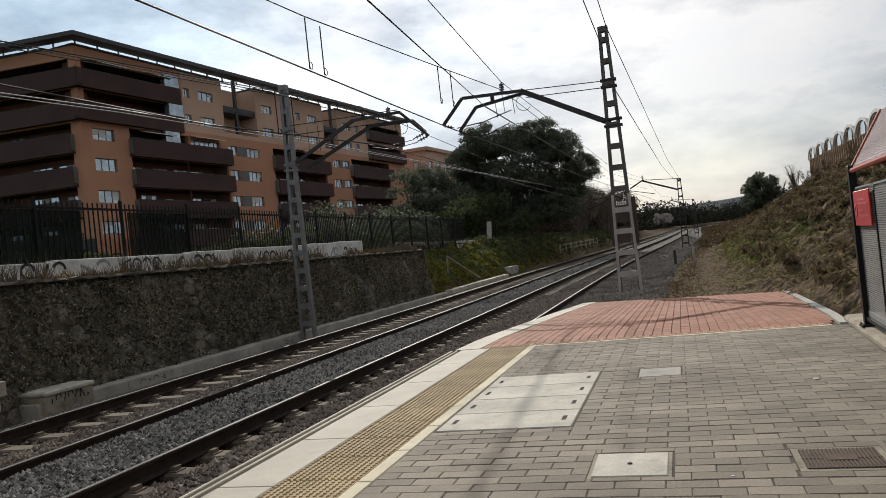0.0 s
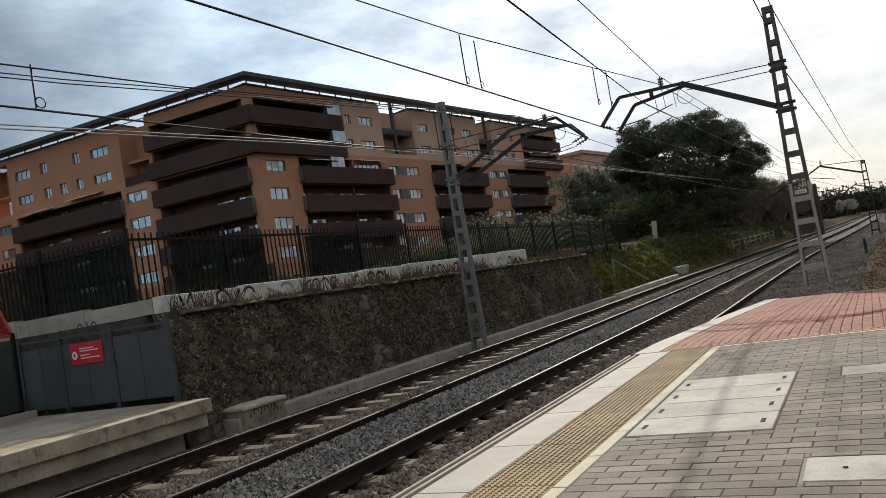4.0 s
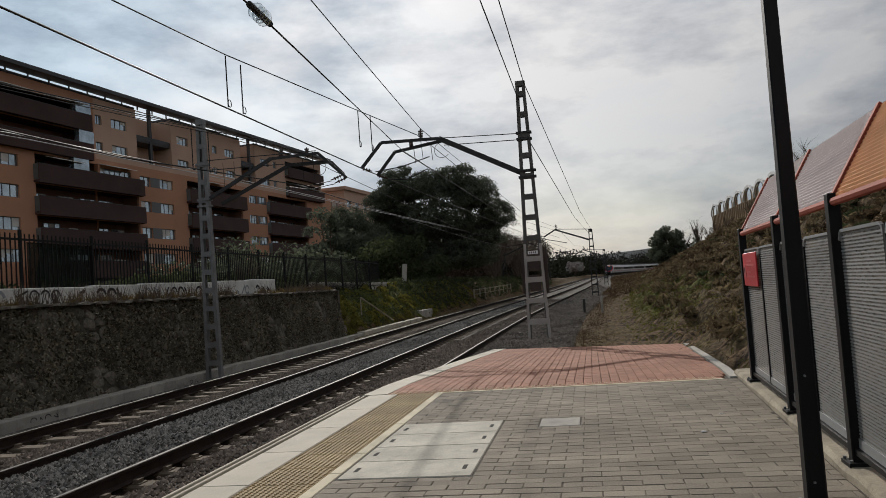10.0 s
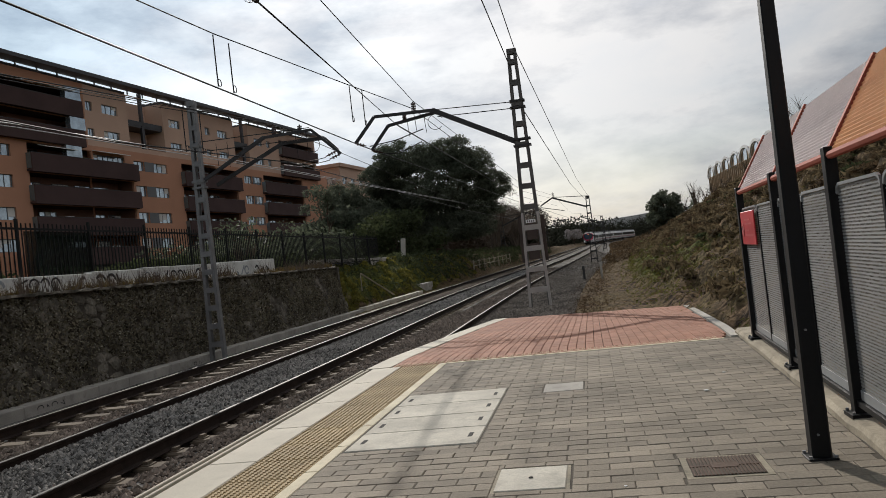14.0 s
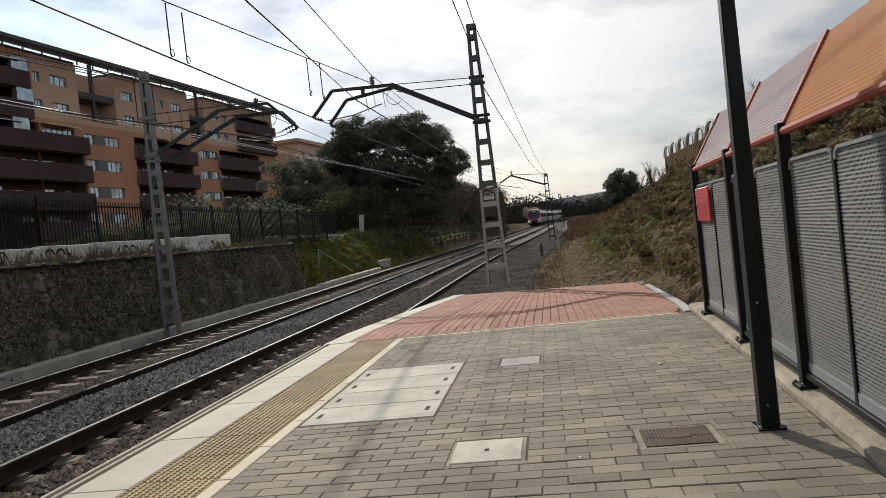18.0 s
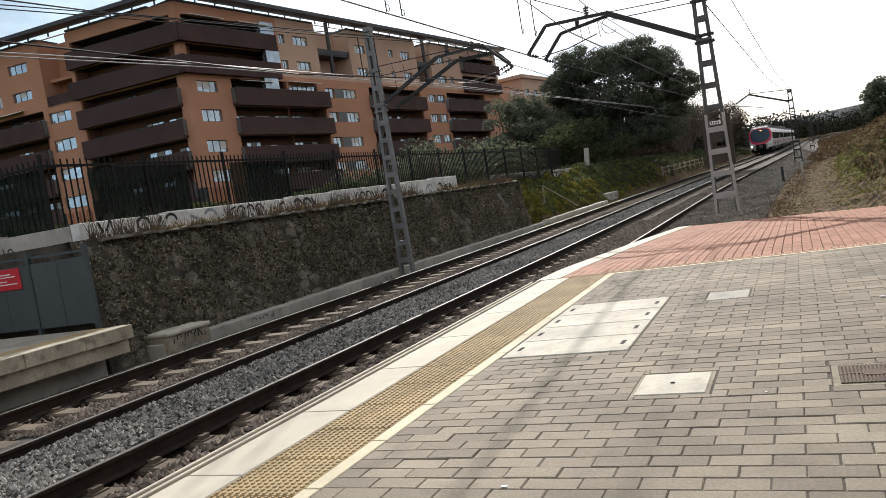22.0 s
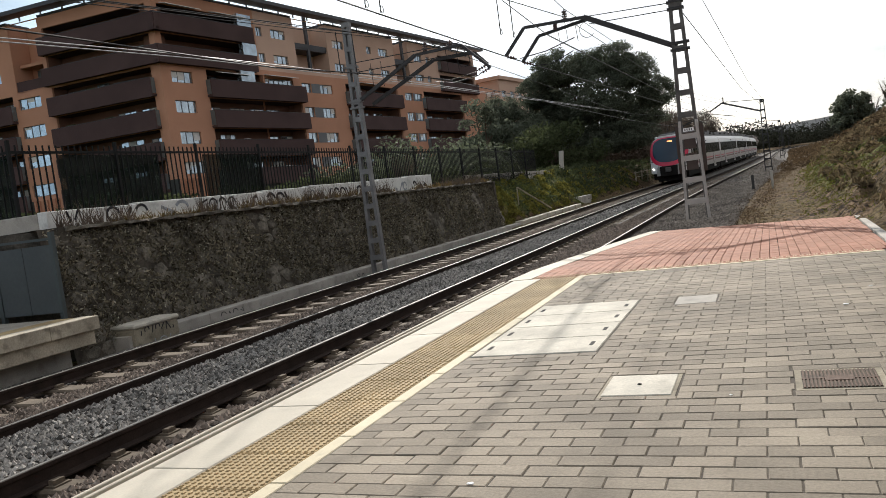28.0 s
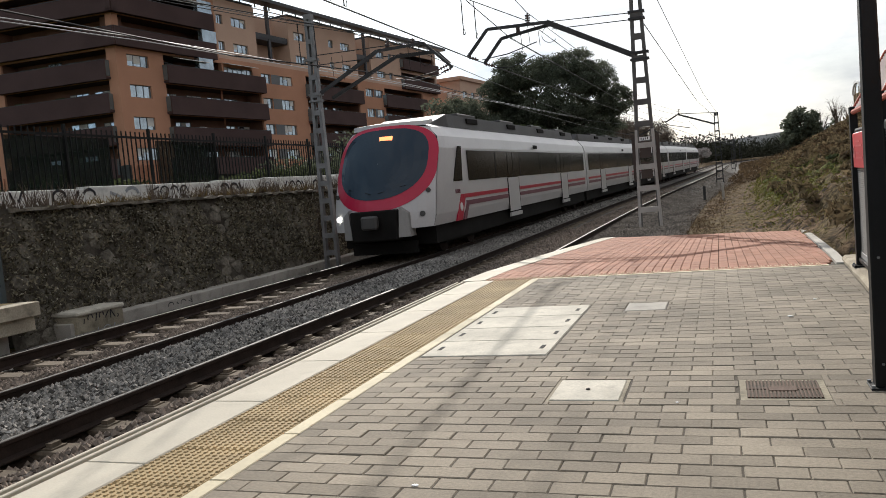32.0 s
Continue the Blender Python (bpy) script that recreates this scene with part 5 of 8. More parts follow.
# ---- the apartment blocks ----
def facade(block, origin, u, n_out, length, z0, z1, holes, material, depth=0.25, name="wall"):
    """One wall face with real openings, as a grid that leaves the openings out and adds their reveals.
    u: along the wall; n_out: outwards; holes: (s0, s1, z0, z1)."""
    ss = sorted({0.0, length, *[h[0] for h in holes], *[h[1] for h in holes]})
    zs = sorted({z0, z1, *[h[2] for h in holes], *[h[3] for h in holes]})
    v, f = [], []
    P = lambda s, z, d=0.0: origin + u * s - n_out * d + Vector((0, 0, z))

    def quad(a, b, c, d):
        o = len(v)
        v.extend((a, b, c, d))
        f.append((o, o + 1, o + 2, o + 3))
    for a, b in zip(ss, ss[1:]):
        for c, d in zip(zs, zs[1:]):
            m, k = (a + b) / 2, (c + d) / 2
            if not any(h[0] < m < h[1] and h[2] < k < h[3] for h in holes):
                quad(P(a, c), P(b, c), P(b, d), P(a, d))
    for a, b, c, d in holes:
        quad(P(a, c), P(a, d), P(a, d, depth), P(a, c, depth))
        quad(P(b, c), P(b, c, depth), P(b, d, depth), P(b, d))
        quad(P(a, c), P(a, c, depth), P(b, c, depth), P(b, c))
        quad(P(a, d), P(b, d), P(b, d, depth), P(a, d, depth))
    return raw(name, v, f, material, block)


def window(block, origin, u, n_out, s0, s1, z0, z1, seed=0, depth=0.22, pane_mat="glass"):
    """White frame with mullions, dark panes, sometimes a lowered blind."""
    g = random.Random(seed * 7919 + int(s0 * 31) + int(z0 * 17))
    M4 = Matrix(((u.x, -n_out.x, 0, 0), (u.y, -n_out.y, 0, 0), (0, 0, 1, 0), (0, 0, 0, 1)))
    M4.translation = origin + u * s0 - n_out * depth + Vector((0, 0, z0))
    w, h = s1 - s0, z1 - z0
    bm = bmesh.new()
    t = 0.06
    k = max(2, round(w / 0.85))
    xs = [0.0]
    for i in range(k):
        xs += [w * i / k + (t if i == 0 else t / 2), w * (i + 1) / k - (t if i == k - 1 else t / 2)]
    xs.append(w)
    zs = [0.0, t, h - t, h]
    for i in range(len(xs) - 1):
        for j in range(3):
            if j == 1 and i % 2:
                continue
            q = [(xs[i], zs[j]), (xs[i + 1], zs[j]), (xs[i + 1], zs[j + 1]), (xs[i], zs[j + 1])]
            bm.faces.new([bm.verts.new((x, -0.05, z)) for x, z in q])
    bmesh.ops.remove_doubles(bm, verts=bm.verts, dist=1e-4)
    r = bmesh.ops.extrude_face_region(bm, geom=list(bm.faces))
    bmesh.ops.translate(bm, vec=(0, 0.08, 0), verts=[e for e in r["geom"] if isinstance(e, bmesh.types.BMVert)])
    ob = part("window", bm, M["greytrim"], block)
    ob.matrix_basis = M4
    for i in range(k):
        pane = part("pane", box(w * i / k + t / 2, w * (i + 1) / k - t / 2, -0.01, 0.01, t, h - t), M[pane_mat], ob)
        if g.random() < 0.3:
            hh = h * g.uniform(0.15, 0.85)
            part("blind", box(w * i / k + t / 2, w * (i + 1) / k - t / 2, -0.035, -0.015, h - t - hh, h - t), M["shutter"], ob)
    return ob


def balcony(block, origin, u, n_out, s0, s1, top, h=1.75, out=0.7, recess=2.1, door=0, ends=(0.25, 0.25), over=1.08, corner=False):
    """Brown clad parapet with a glazed near cheek before a deep recess with glazed doors at its back. Returns the opening."""
    M4 = Matrix(((u.x, -n_out.x, 0, 0), (u.y, -n_out.y, 0, 0), (0, 0, 1, 0), (0, 0, 0, 1)))
    M4.translation = origin + Vector((0, 0, top))
    bm = bmesh.new()
    B(bm, s0, s1, -out, -out + 0.12, -h, 0)
    B(bm, s1 - 0.12, s1, -out + 0.12, -0.004, -h, 0)
    if corner:
        B(bm, s0, s0 + 0.12, -out + 0.12, -0.004, -h, 0)
    ob = part("balcony", bm, M["brown"], block, "dark brown clad balcony")
    ob.matrix_basis = M4
    if not corner:
        part("balcony_cheek", box(s0 + 0.02, s0 + 0.05, -out + 0.12, -0.004, -h + 0.3, 0.02), M["cheekglass"], ob, "grey glass end cheek")
    a, b = s0 + ends[0], s1 - ends[1]
    part("balcony_floor", box(s0, s1, -out + 0.125, -0.004, -h + 0.05, -h + 0.25), M["brown"], ob)
    part("recess_floor", box(a + 0.01, b - 0.01, 0.0, recess, -1.6, -1.44), M["brown"], ob)
    part("handrail", box(s0, s1, -out - 0.02, -out + 0.14, 0.003, 0.05), M["roofmetal"], ob)
    # back and cheeks take the browner render that holds the recess's shade
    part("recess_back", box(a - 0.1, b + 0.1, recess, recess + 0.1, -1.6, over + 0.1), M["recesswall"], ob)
    part("recess_soffit", box(a - 0.1, b + 0.1, 0.255, recess, over + 0.004, over + 0.1), M["brown"], ob)
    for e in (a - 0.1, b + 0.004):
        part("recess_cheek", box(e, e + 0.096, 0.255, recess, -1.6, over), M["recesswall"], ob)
    g = random.Random(door)
    s = a + g.uniform(0.2, 0.8)
    while s < b - 1.5:
        w = min(g.choice((1.5, 2.2, 2.8)), b - 0.2 - s)
        if g.random() < 0.8:
            window(block, origin, u, n_out, s, s + w, top - 1.35, top + min(over - 0.1, g.choice((0.75, 0.9))), seed=door + int(s * 10), depth=recess - 0.06)
        s += w + g.uniform(0.4, 1.6)
    # what the tenants keep behind the parapet
    for k in range(g.choice((0, 1, 1, 2))):
        q = g.uniform(a + 0.5, b - 1.4)
        part(*g.choice((("folded_chair", box(q, q + 0.5, 0.4, 0.5, -1.4, g.uniform(0.1, 0.3)), M["shutter"]), ("storage_box", box(q, q + 0.9, 0.5, 1.0, -1.4, g.uniform(0.15, 0.45), bevel=0.03), M["whitetrim"]),
              ("planter", box(q, q + 1.0, -0.3, -0.05, -0.4, 0.22, bevel=0.03), M["leaf"]))), ob)
    return (a, b, top - 1.45, top + over)


M["cheekglass"] = mat("grey_balcony_glass", (0.16, 0.19, 0.2), 0.2, 0.35, vary=0.15, scale=0.7, grain=4, bump=0.0)
# the orange render taken down to brown: shade inside the recesses, as colour
M["recesswall"] = mat("shade_browned_recess_render", (0.19, 0.1, 0.072), 0.9, vary=0.12, scale=0.4, grain=10, bump=0.05)
BC = Vector((-50.77, 60.0, 0))
BU = Vector((0.113, 0.9936, 0))                      # along the long front
BW = Vector((-0.998, -0.062, 0))                     # along the end front
BNU = Vector((0.9936, -0.113, 0))
BNW = Vector((0.062, -0.998, 0))
apartment = empty("apartment_building", label="orange rendered apartment building with dark brown balconies", category="apartment building")
ROWS = ((20.9, 21.9), (18.1, 19.05), (15.1, 16.2), (12.2, 13.4), (9.2, 10.4), (6.3, 7.5))
right = []
for z0, z1 in ROWS[2:]:
    right.append((1.25, 3.9, z0, z1))
for z0, z1 in ROWS[:2]:
    right += [(14.2, 15.2, z0, z1), (16.6, 19.1, z0, z1), (28.1, 30.4, z0, z1), (35.7, 36.8, z0, z1), (38.6, 40.9, z0, z1), (48.0, 50.4, z0, z1), (51.6, 52.7, z0, z1)]
for z0, z1 in ROWS[2:]:
    right += [(20.9, 22.7, z0, z1), (24.4, 26.9, z0, z1), (44.2, 46.4, z0, z1), (47.0, 49.1, z0, z1)]
right.append((14.6, 19.4, 15.62, 16.35))
right += [(20.7, 27.0, 17.7, 23.58), (42.6, 46.4, 17.7, 23.58)]
LOGGIA = right[-2:]
left = []
for z0, z1 in ROWS[:2]:
    left += [(19.1, 21.7, z0, z1), (31.4, 33.9, z0, z1)]
left += [(23.4, 24.5, 20.9, 22.1), (28.6, 29.7, 20.9, 22.1), (28.4, 29.5, 18.0, 19.2), (25.9, 27.0, 18.0, 19.2), (23.3, 24.4, 18.0, 19.2)]
for z0, z1 in ROWS[2:]:
    left += [(14.5, 17.4, z0, z1), (35.5, 37.8, z0, z1)]
PAR = (21.4, 18.4, 15.55, 12.5, 9.5, 6.5)
rdoors, ldoors = [], []
# terrace notches that cut the end front's upper storeys
NOTCH = [(13.5, 17.3, 16.9, 23.58), (35.1, 38.6, 17.2, 23.1)]
for i, top in enumerate(PAR):
    lift = PAR[i - 1] - top - (1.65 if i < 3 else 1.75) if i else 1.08
    if i < 2:
        rdoors.append(balcony(apartment, BC, BU, BNU, -0.7, 13.0, top, 1.65, door=i + 1, ends=(1.4, 0.25), over=lift, corner=True))
        ldoors.append(balcony(apartment, BC, BW, BNW, -0.7, 13.3, top, 1.65, door=i + 11, ends=(1.4, 0.25), over=lift, corner=True))
        rdoors.append(balcony(apartment, BC, BU, BNU, 55.2, 67.6, top, 1.5, door=i + 21))
    else:
        low = lift if i > 2 else 1.08
        rdoors.append(balcony(apartment, BC, BU, BNU, 5.6, 20.8, top, 1.75, door=i + 31, over=low, ends=(0.25, 6.5 if i == 2 else 0.25)))
        rdoors.append(balcony(apartment, BC, BU, BNU, 29.5, 42.5, top, 1.75, door=i + 41, over=low))
        rdoors.append(balcony(apartment, BC, BU, BNU, 49.0, 62.3, top, 1.75, door=i + 51, over=low, ends=(0.6, 0.25)))
        ldoors.append(balcony(apartment, BC, BW, BNW, 0.8, 13.2, top, 1.75, door=i + 61, over=low))
        ldoors.append(balcony(apartment, BC, BW, BNW, 17.8, 34.8, top, 1.75, door=i + 71, over=low))
ldoors += NOTCH
clip = lambda hs, z0, z1, s0, s1: [(max(a, s0) - s0, min(b, s1) - s0, max(c, z0), min(d, z1)) for a, b, c, d in hs if min(b, s1) > max(a, s0) and min(d, z1) > max(c, z0)]
facade(apartment, BC, BU, BNU, 14.0, 5.9, 23.6, clip(right + rdoors, 5.9, 23.6, 0.0, 14.0), M["orange"])
facade(apartment, BC, BU, BNU, 68.0, 1.0, 5.9, clip(right + rdoors, 1.0, 5.9, 0.0, 68.0), M["slatewall"], name="lower_wall")
facade(apartment, BC + BU * 14.0, BU, BNU, 54.0, 5.9, 17.2, clip(right + rdoors, 5.9, 17.2, 14.0, 68.0), M["orange"])
facade(apartment, BC + BU * 14.0, BU, BNU, 54.0, 17.2, 23.6, clip(right + rdoors, 17.2, 23.6, 14.0, 68.0), M["peach"], name="upper_wall")
for z0, z1 in ROWS[2:]:
    for s0, s1 in ((22.72, 24.38), (46.42, 46.98)):
        o = part("infill_panel", box(s0, s1, -0.02, 0.02, z0, z1), M["infill"], apartment, "slate grey panel between windows")
        o.matrix_basis = Matrix(((BU.x, -BNU.x, 0, BC.x), (BU.y, -BNU.y, 0, BC.y), (0, 0, 1, 0), (0, 0, 0, 1)))
for U, N, spans in ((BU, BNU, ((0.3, 5.4), (21.0, 29.2), (42.8, 48.8), (62.6, 67.6))), (BW, BNW, ((13.5, 17.5), (35.1, 38.8)))):
    Mx = Matrix(((U.x, -N.x, 0, BC.x), (U.y, -N.y, 0, BC.y), (0, 0, 1, 0), (0, 0, 0, 1)))
    for s0, s1 in spans:
        o = part("lower_pier", box(s0, s1, -0.06, -0.004, 1.0, 5.9), M["orange"], apartment)
        o.matrix_basis = Mx
        for i in range(int((s1 - s0) / 0.5)):
            o = part("wall_fin", box(s0 + 0.1 + 0.5 * i, s0 + 0.22 + 0.5 * i, -0.26, -0.061, 1.0, 5.88), M["orange"], apartment)
            o.matrix_basis = Mx
facade(apartment, BC, BW, BNW, 39.0, 5.9, 23.6, clip(left + ldoors, 5.9, 23.6, 0.0, 39.0), M["orange"])
facade(apartment, BC, BW, BNW, 39.0, 1.0, 5.9, clip(left + ldoors, 1.0, 5.9, 0.0, 39.0), M["slatewall"], name="lower_wall")
for k, hole in enumerate(right):
    if hole in LOGGIA:
        continue
    window(apartment, BC, BU, BNU, *hole, seed=k)
for k, hole in enumerate(left):
    window(apartment, BC, BW, BNW, *hole, seed=k + 500)
for s0, s1, z0, z1 in LOGGIA:
    Mx = Matrix(((BU.x, -BNU.x, 0, BC.x), (BU.y, -BNU.y, 0, BC.y), (0, 0, 1, 0), (0, 0, 0, 1)))
    for nm, mm, b in (("loggia_back", "peach", (s0 - 0.3, s1 + 0.3, 2.4, 2.6, z0 - 0.2, z1)), ("loggia_floor", "roofmetal", (s0, s1, 0.26, 2.4, z0 + 2.5, z0 + 2.7)),
                      ("loggia_parapet", "roofmetal", (s0, s1, 0.2, 0.3, z0 + 2.7, z0 + 3.2)), ("loggia_column", "roofmetal", (s0 + 2.6, s0 + 3.0, 0.2, 0.5, z0, z1 + 0.6))):
        o = part(nm, box(*b), M[mm], apartment)
        o.matrix_basis = Mx
for k, (s, top) in enumerate(((12.6, 21.4), (12.9, 18.4), (12.0, 15.55))):
    Mx = Matrix(((BU.x, -BNU.x, 0, BC.x), (BU.y, -BNU.y, 0, BC.y), (0, 0, 1, 0), (0, 0, 0, 1)))
    o = part("glazed_bay", box(s - 1.8, s + 0.3, -0.62, -0.02, top + 0.06, top + 1.3), M["glass"], apartment, "glazed balcony enclosure")
    o.matrix_basis = Mx
# side walls of the loggias and the notches of the end front
for U, N, spans in ((BU, BNU, LOGGIA), (BW, BNW, NOTCH)):
    Mx = Matrix(((U.x, -N.x, 0, BC.x), (U.y, -N.y, 0, BC.y), (0, 0, 1, 0), (0, 0, 0, 1)))
    for s0, s1, z0, z1 in spans:
        for e in (s0 - 0.1, s1 + 0.004):
            o = part("notch_side", box(e, e + 0.096, 0.255, 2.39, z0, z1), M["peach" if U is BU else "orange"], apartment)
            o.matrix_basis = Mx
for nm, mm, b in (("notch_back", "orange", (13.4, 17.4, 2.4, 2.55, 16.7, 23.56)), ("notch_floor", "orange", (13.5, 17.3, 0.0, 2.4, 16.75, 16.88)), ("notch_slab", "orange", (13.5, 17.3, 0.9, 2.4, 19.4, 19.7)),
                  ("notch_parapet", "brown", (13.5, 17.3, 0.1, 0.2, 16.9, 17.9)), ("notch_door", "cheekglass", (14.1, 16.6, 2.3, 2.39, 17.0, 19.2)), ("notch_screen", "cheekglass", (13.55, 13.62, 0.3, 2.3, 19.7, 21.4)),
                  ("notch_back", "orange", (35.0, 38.7, 2.4, 2.55, 19.5, 23.2)), ("notch_floor", "orange", (35.1, 38.6, 0.26, 2.4, 17.0, 17.18)), ("notch_slab", "orange", (35.1, 38.6, 0.26, 2.4, 19.4, 19.55)),
                  ("flat_roof", "roofmetal", (0.0, 20.6, 0.02, 3.0, 23.86, 23.66)), ("flat_roof", "roofmetal", (27.1, 42.5, 0.02, 3.0, 23.86, 23.66)), ("flat_roof", "roofmetal", (46.5, 68.0, 0.02, 3.0, 23.86, 23.66))):
    U, N = (BU, BNU) if nm == "flat_roof" else (BW, BNW)
    o = part(nm, box(*b), M[mm], apartment)
    o.matrix_basis = Matrix(((U.x, -N.x, 0, BC.x), (U.y, -N.y, 0, BC.y), (0, 0, 1, 0), (0, 0, 0, 1)))
for s0, s1 in ((3.1, 13.4), (17.4, 39.0)):
    o = part("flat_roof", box(s0, s1, 0.02, 3.0, 23.86, 23.66), M["roofmetal"], apartment)
    o.matrix_basis = Matrix(((BW.x, -BNW.x, 0, BC.x), (BW.y, -BNW.y, 0, BC.y), (0, 0, 1, 0), (0, 0, 0, 1)))
o = part("end_wall", box(38.85, 38.98, 0.26, 14.0, 1.0, 17.0), M["orange"], apartment)
o.matrix_basis = Matrix(((BW.x, -BNW.x, 0, BC.x), (BW.y, -BNW.y, 0, BC.y), (0, 0, 1, 0), (0, 0, 0, 1)))
# awnings over some doors
for k, (s0, s1, z, U, N) in enumerate(((14.5, 19.4, 16.75, BU, BNU), (7.2, 11.4, 16.55, BU, BNU), (1.0, 5.5, 22.6, BU, BNU), (7.4, 11.9, 22.6, BU, BNU), (28.5, 32.5, 16.9, BW, BNW), (20.5, 25.5, 17.2, BW, BNW), (33.0, 37.0, 17.0, BU, BNU))):
    Mx = Matrix(((U.x, -N.x, 0, BC.x), (U.y, -N.y, 0, BC.y), (0, 0, 1, 0), (0, 0, 0, 1)))
    o = part("awning", loft(bmesh.new(), [[(s, 0.0, z), (s, -0.9, z - 0.25), (s, -0.9, z - 0.32), (s, 0.0, z - 0.08)] for s in (s0, s1)]), M["shutter"], apartment, "rolled pale awning")
    o.matrix_basis = Mx
# canopy strip on props above the roof edge
ex = 1.5
for q in ([BC + BU * -ex + BW * -ex, BC + BU * 69.0 + BW * -ex, BC + BU * 69.0 + BW * 0.02, BC + BU * -ex + BW * 0.02],
          [BC + BU * -ex + BW * 0.02, BC + BU * 0.02 + BW * 0.02, BC + BU * 0.02 + BW * 40.5, BC + BU * -ex + BW * 40.5]):
    part("roof_canopy", loft(bmesh.new(), [[p + Vector((0, 0, z)) for p in q] for z in (24.06, 24.44)]), M["roofmetal"], apartment, "dark metal canopy round the roof edge")
inner = [BC + BU * 2.9 + BW * 2.9, BC + BU * 67.6 + BW * 2.9, BC + BU * 67.6 + BW * 14, BC + BU * 12 + BW * 14, BC + BU * 12 + BW * 34.8, BC + BU * 2.9 + BW * 34.8]
part("core", loft(bmesh.new(), [[p + Vector((0, 0, z)) for p in inner] for z in (1.0, 23.45)]), M["orange"], apartment)
for i in range(26):
    p = BC + BU * (0.3 + 2.6 * i)
    part("roof_prop", box(p.x - 0.06, p.x + 0.06, p.y - 0.06, p.y + 0.06, 23.67, 24.07), M["greytrim"], apartment)
for i in range(14):
    p = BC + BW * (2.0 + 2.7 * i)
    part("roof_prop", box(p.x - 0.06, p.x + 0.06, p.y - 0.06, p.y + 0.06, 23.67, 24.07), M["greytrim"], apartment)
for s in (8.0, 31.0):
    p = BC + BW * s + BU * 9
    part("chimney", box(p.x - 0.6, p.x + 0.6, p.y - 0.6, p.y + 0.6, 24.4, 25.4), M["orange"], apartment)


def plain_block(name, label, c, u, w, lu, lw, top, material, rows, cols_u, cols_w, roofz=0.6):
    """A further block: two fronts with rows of windows, a flat roof."""
    b = empty(name, label=label, category="apartment building")
    u, w = Vector(u).normalized(), Vector(w).normalized()
    nu, nw = -w, -u
    c = Vector(c)
    for d, nn, L, k in ((u, nu, lu, cols_u), (w, nw, lw, cols_w)):
        hs = [(L * (i + 0.5) / k - 0.9, L * (i + 0.5) / k + 0.9, z, z + 1.15) for i in range(k) for z in rows]
        facade(b, c, d, nn, L, 1.0, top, hs, M[material])
        for j, h in enumerate(hs):
            window(b, c, d, nn, *h, seed=j + 900, pane_mat="cheekglass" if material == "orangered" else "glass")
    pts = [c + u * -0.4 + w * -0.4, c + u * (lu + 0.4) + w * -0.4, c + u * (lu + 0.4) + w * (lw + 0.4), c + u * -0.4 + w * (lw + 0.4)]
    part("roof", loft(bmesh.new(), [[p + Vector((0, 0, z)) for p in pts] for z in (top, top + roofz)]), M["roofmetal" if material == "orangered" else material], b)
    pts = [c + u * lu + w * 0.35, c + u * lu + w * lw, c + u * 0.35 + w * lw, c + u * 0.35 + w * 0.35]
    part("core", loft(bmesh.new(), [[p + Vector((0, 0, z)) for p in pts] for z in (1.0, top - 0.05)]), M[material], b)
    return b


FC, FU, FW = Vector((-105.06, 34.9, 0)), Vector((0.0744, 0.9972, 0)), Vector((-0.9972, 0.0744, 0))
far1 = plain_block("apartment_building", "red-orange apartment block with a dark mansard roof", FC, FU, FW, 48, 14, 16.8, "orangered", (3.0, 5.7, 8.4, 11.05, 13.75), 16, 4, 0.12)


def far_ring(inset, z):
    return [FC + FU * a + FW * b + Vector((0, 0, z)) for a, b in ((inset, inset), (48 - inset, inset), (48 - inset, 14 - inset), (inset, 14 - inset))]


part("mansard", loft(bmesh.new(), [far_ring(-0.7, 16.95), far_ring(-0.7, 17.25), far_ring(0.5, 20.2)]), M["roofmetal"], far1)
part("roof_cap", loft(bmesh.new(), [far_ring(0.45, 20.22), far_ring(6.5, 23.2)]), M["greytrim"], far1, "pale grey sloping roof above the mansard")
for a in (12.0, 27.6, 41.0):
    q = FC + FU * a + FW * 3.0
    part("chimney", box(q.x - 0.55, q.x + 0.55, q.y - 0.55, q.y + 0.55, 20.5, 24.4), M["orangered"], far1)
plain_block("apartment_building", "pink-orange apartment block beyond the trees", (-40.5, 132, 0), (0.113, 0.9936, 0), (-0.9936, 0.113, 0), 22, 14, 19.5, "peach", (4.5, 7.5, 10.5, 13.5, 16.5), 6, 4)


# ---- overhead line ----
M["mastgrey"] = mat("weathered_mast_steel", (0.1, 0.095, 0.09), 0.65, 0.3, vary=0.25, scale=3, grain=40, bump=0.05)


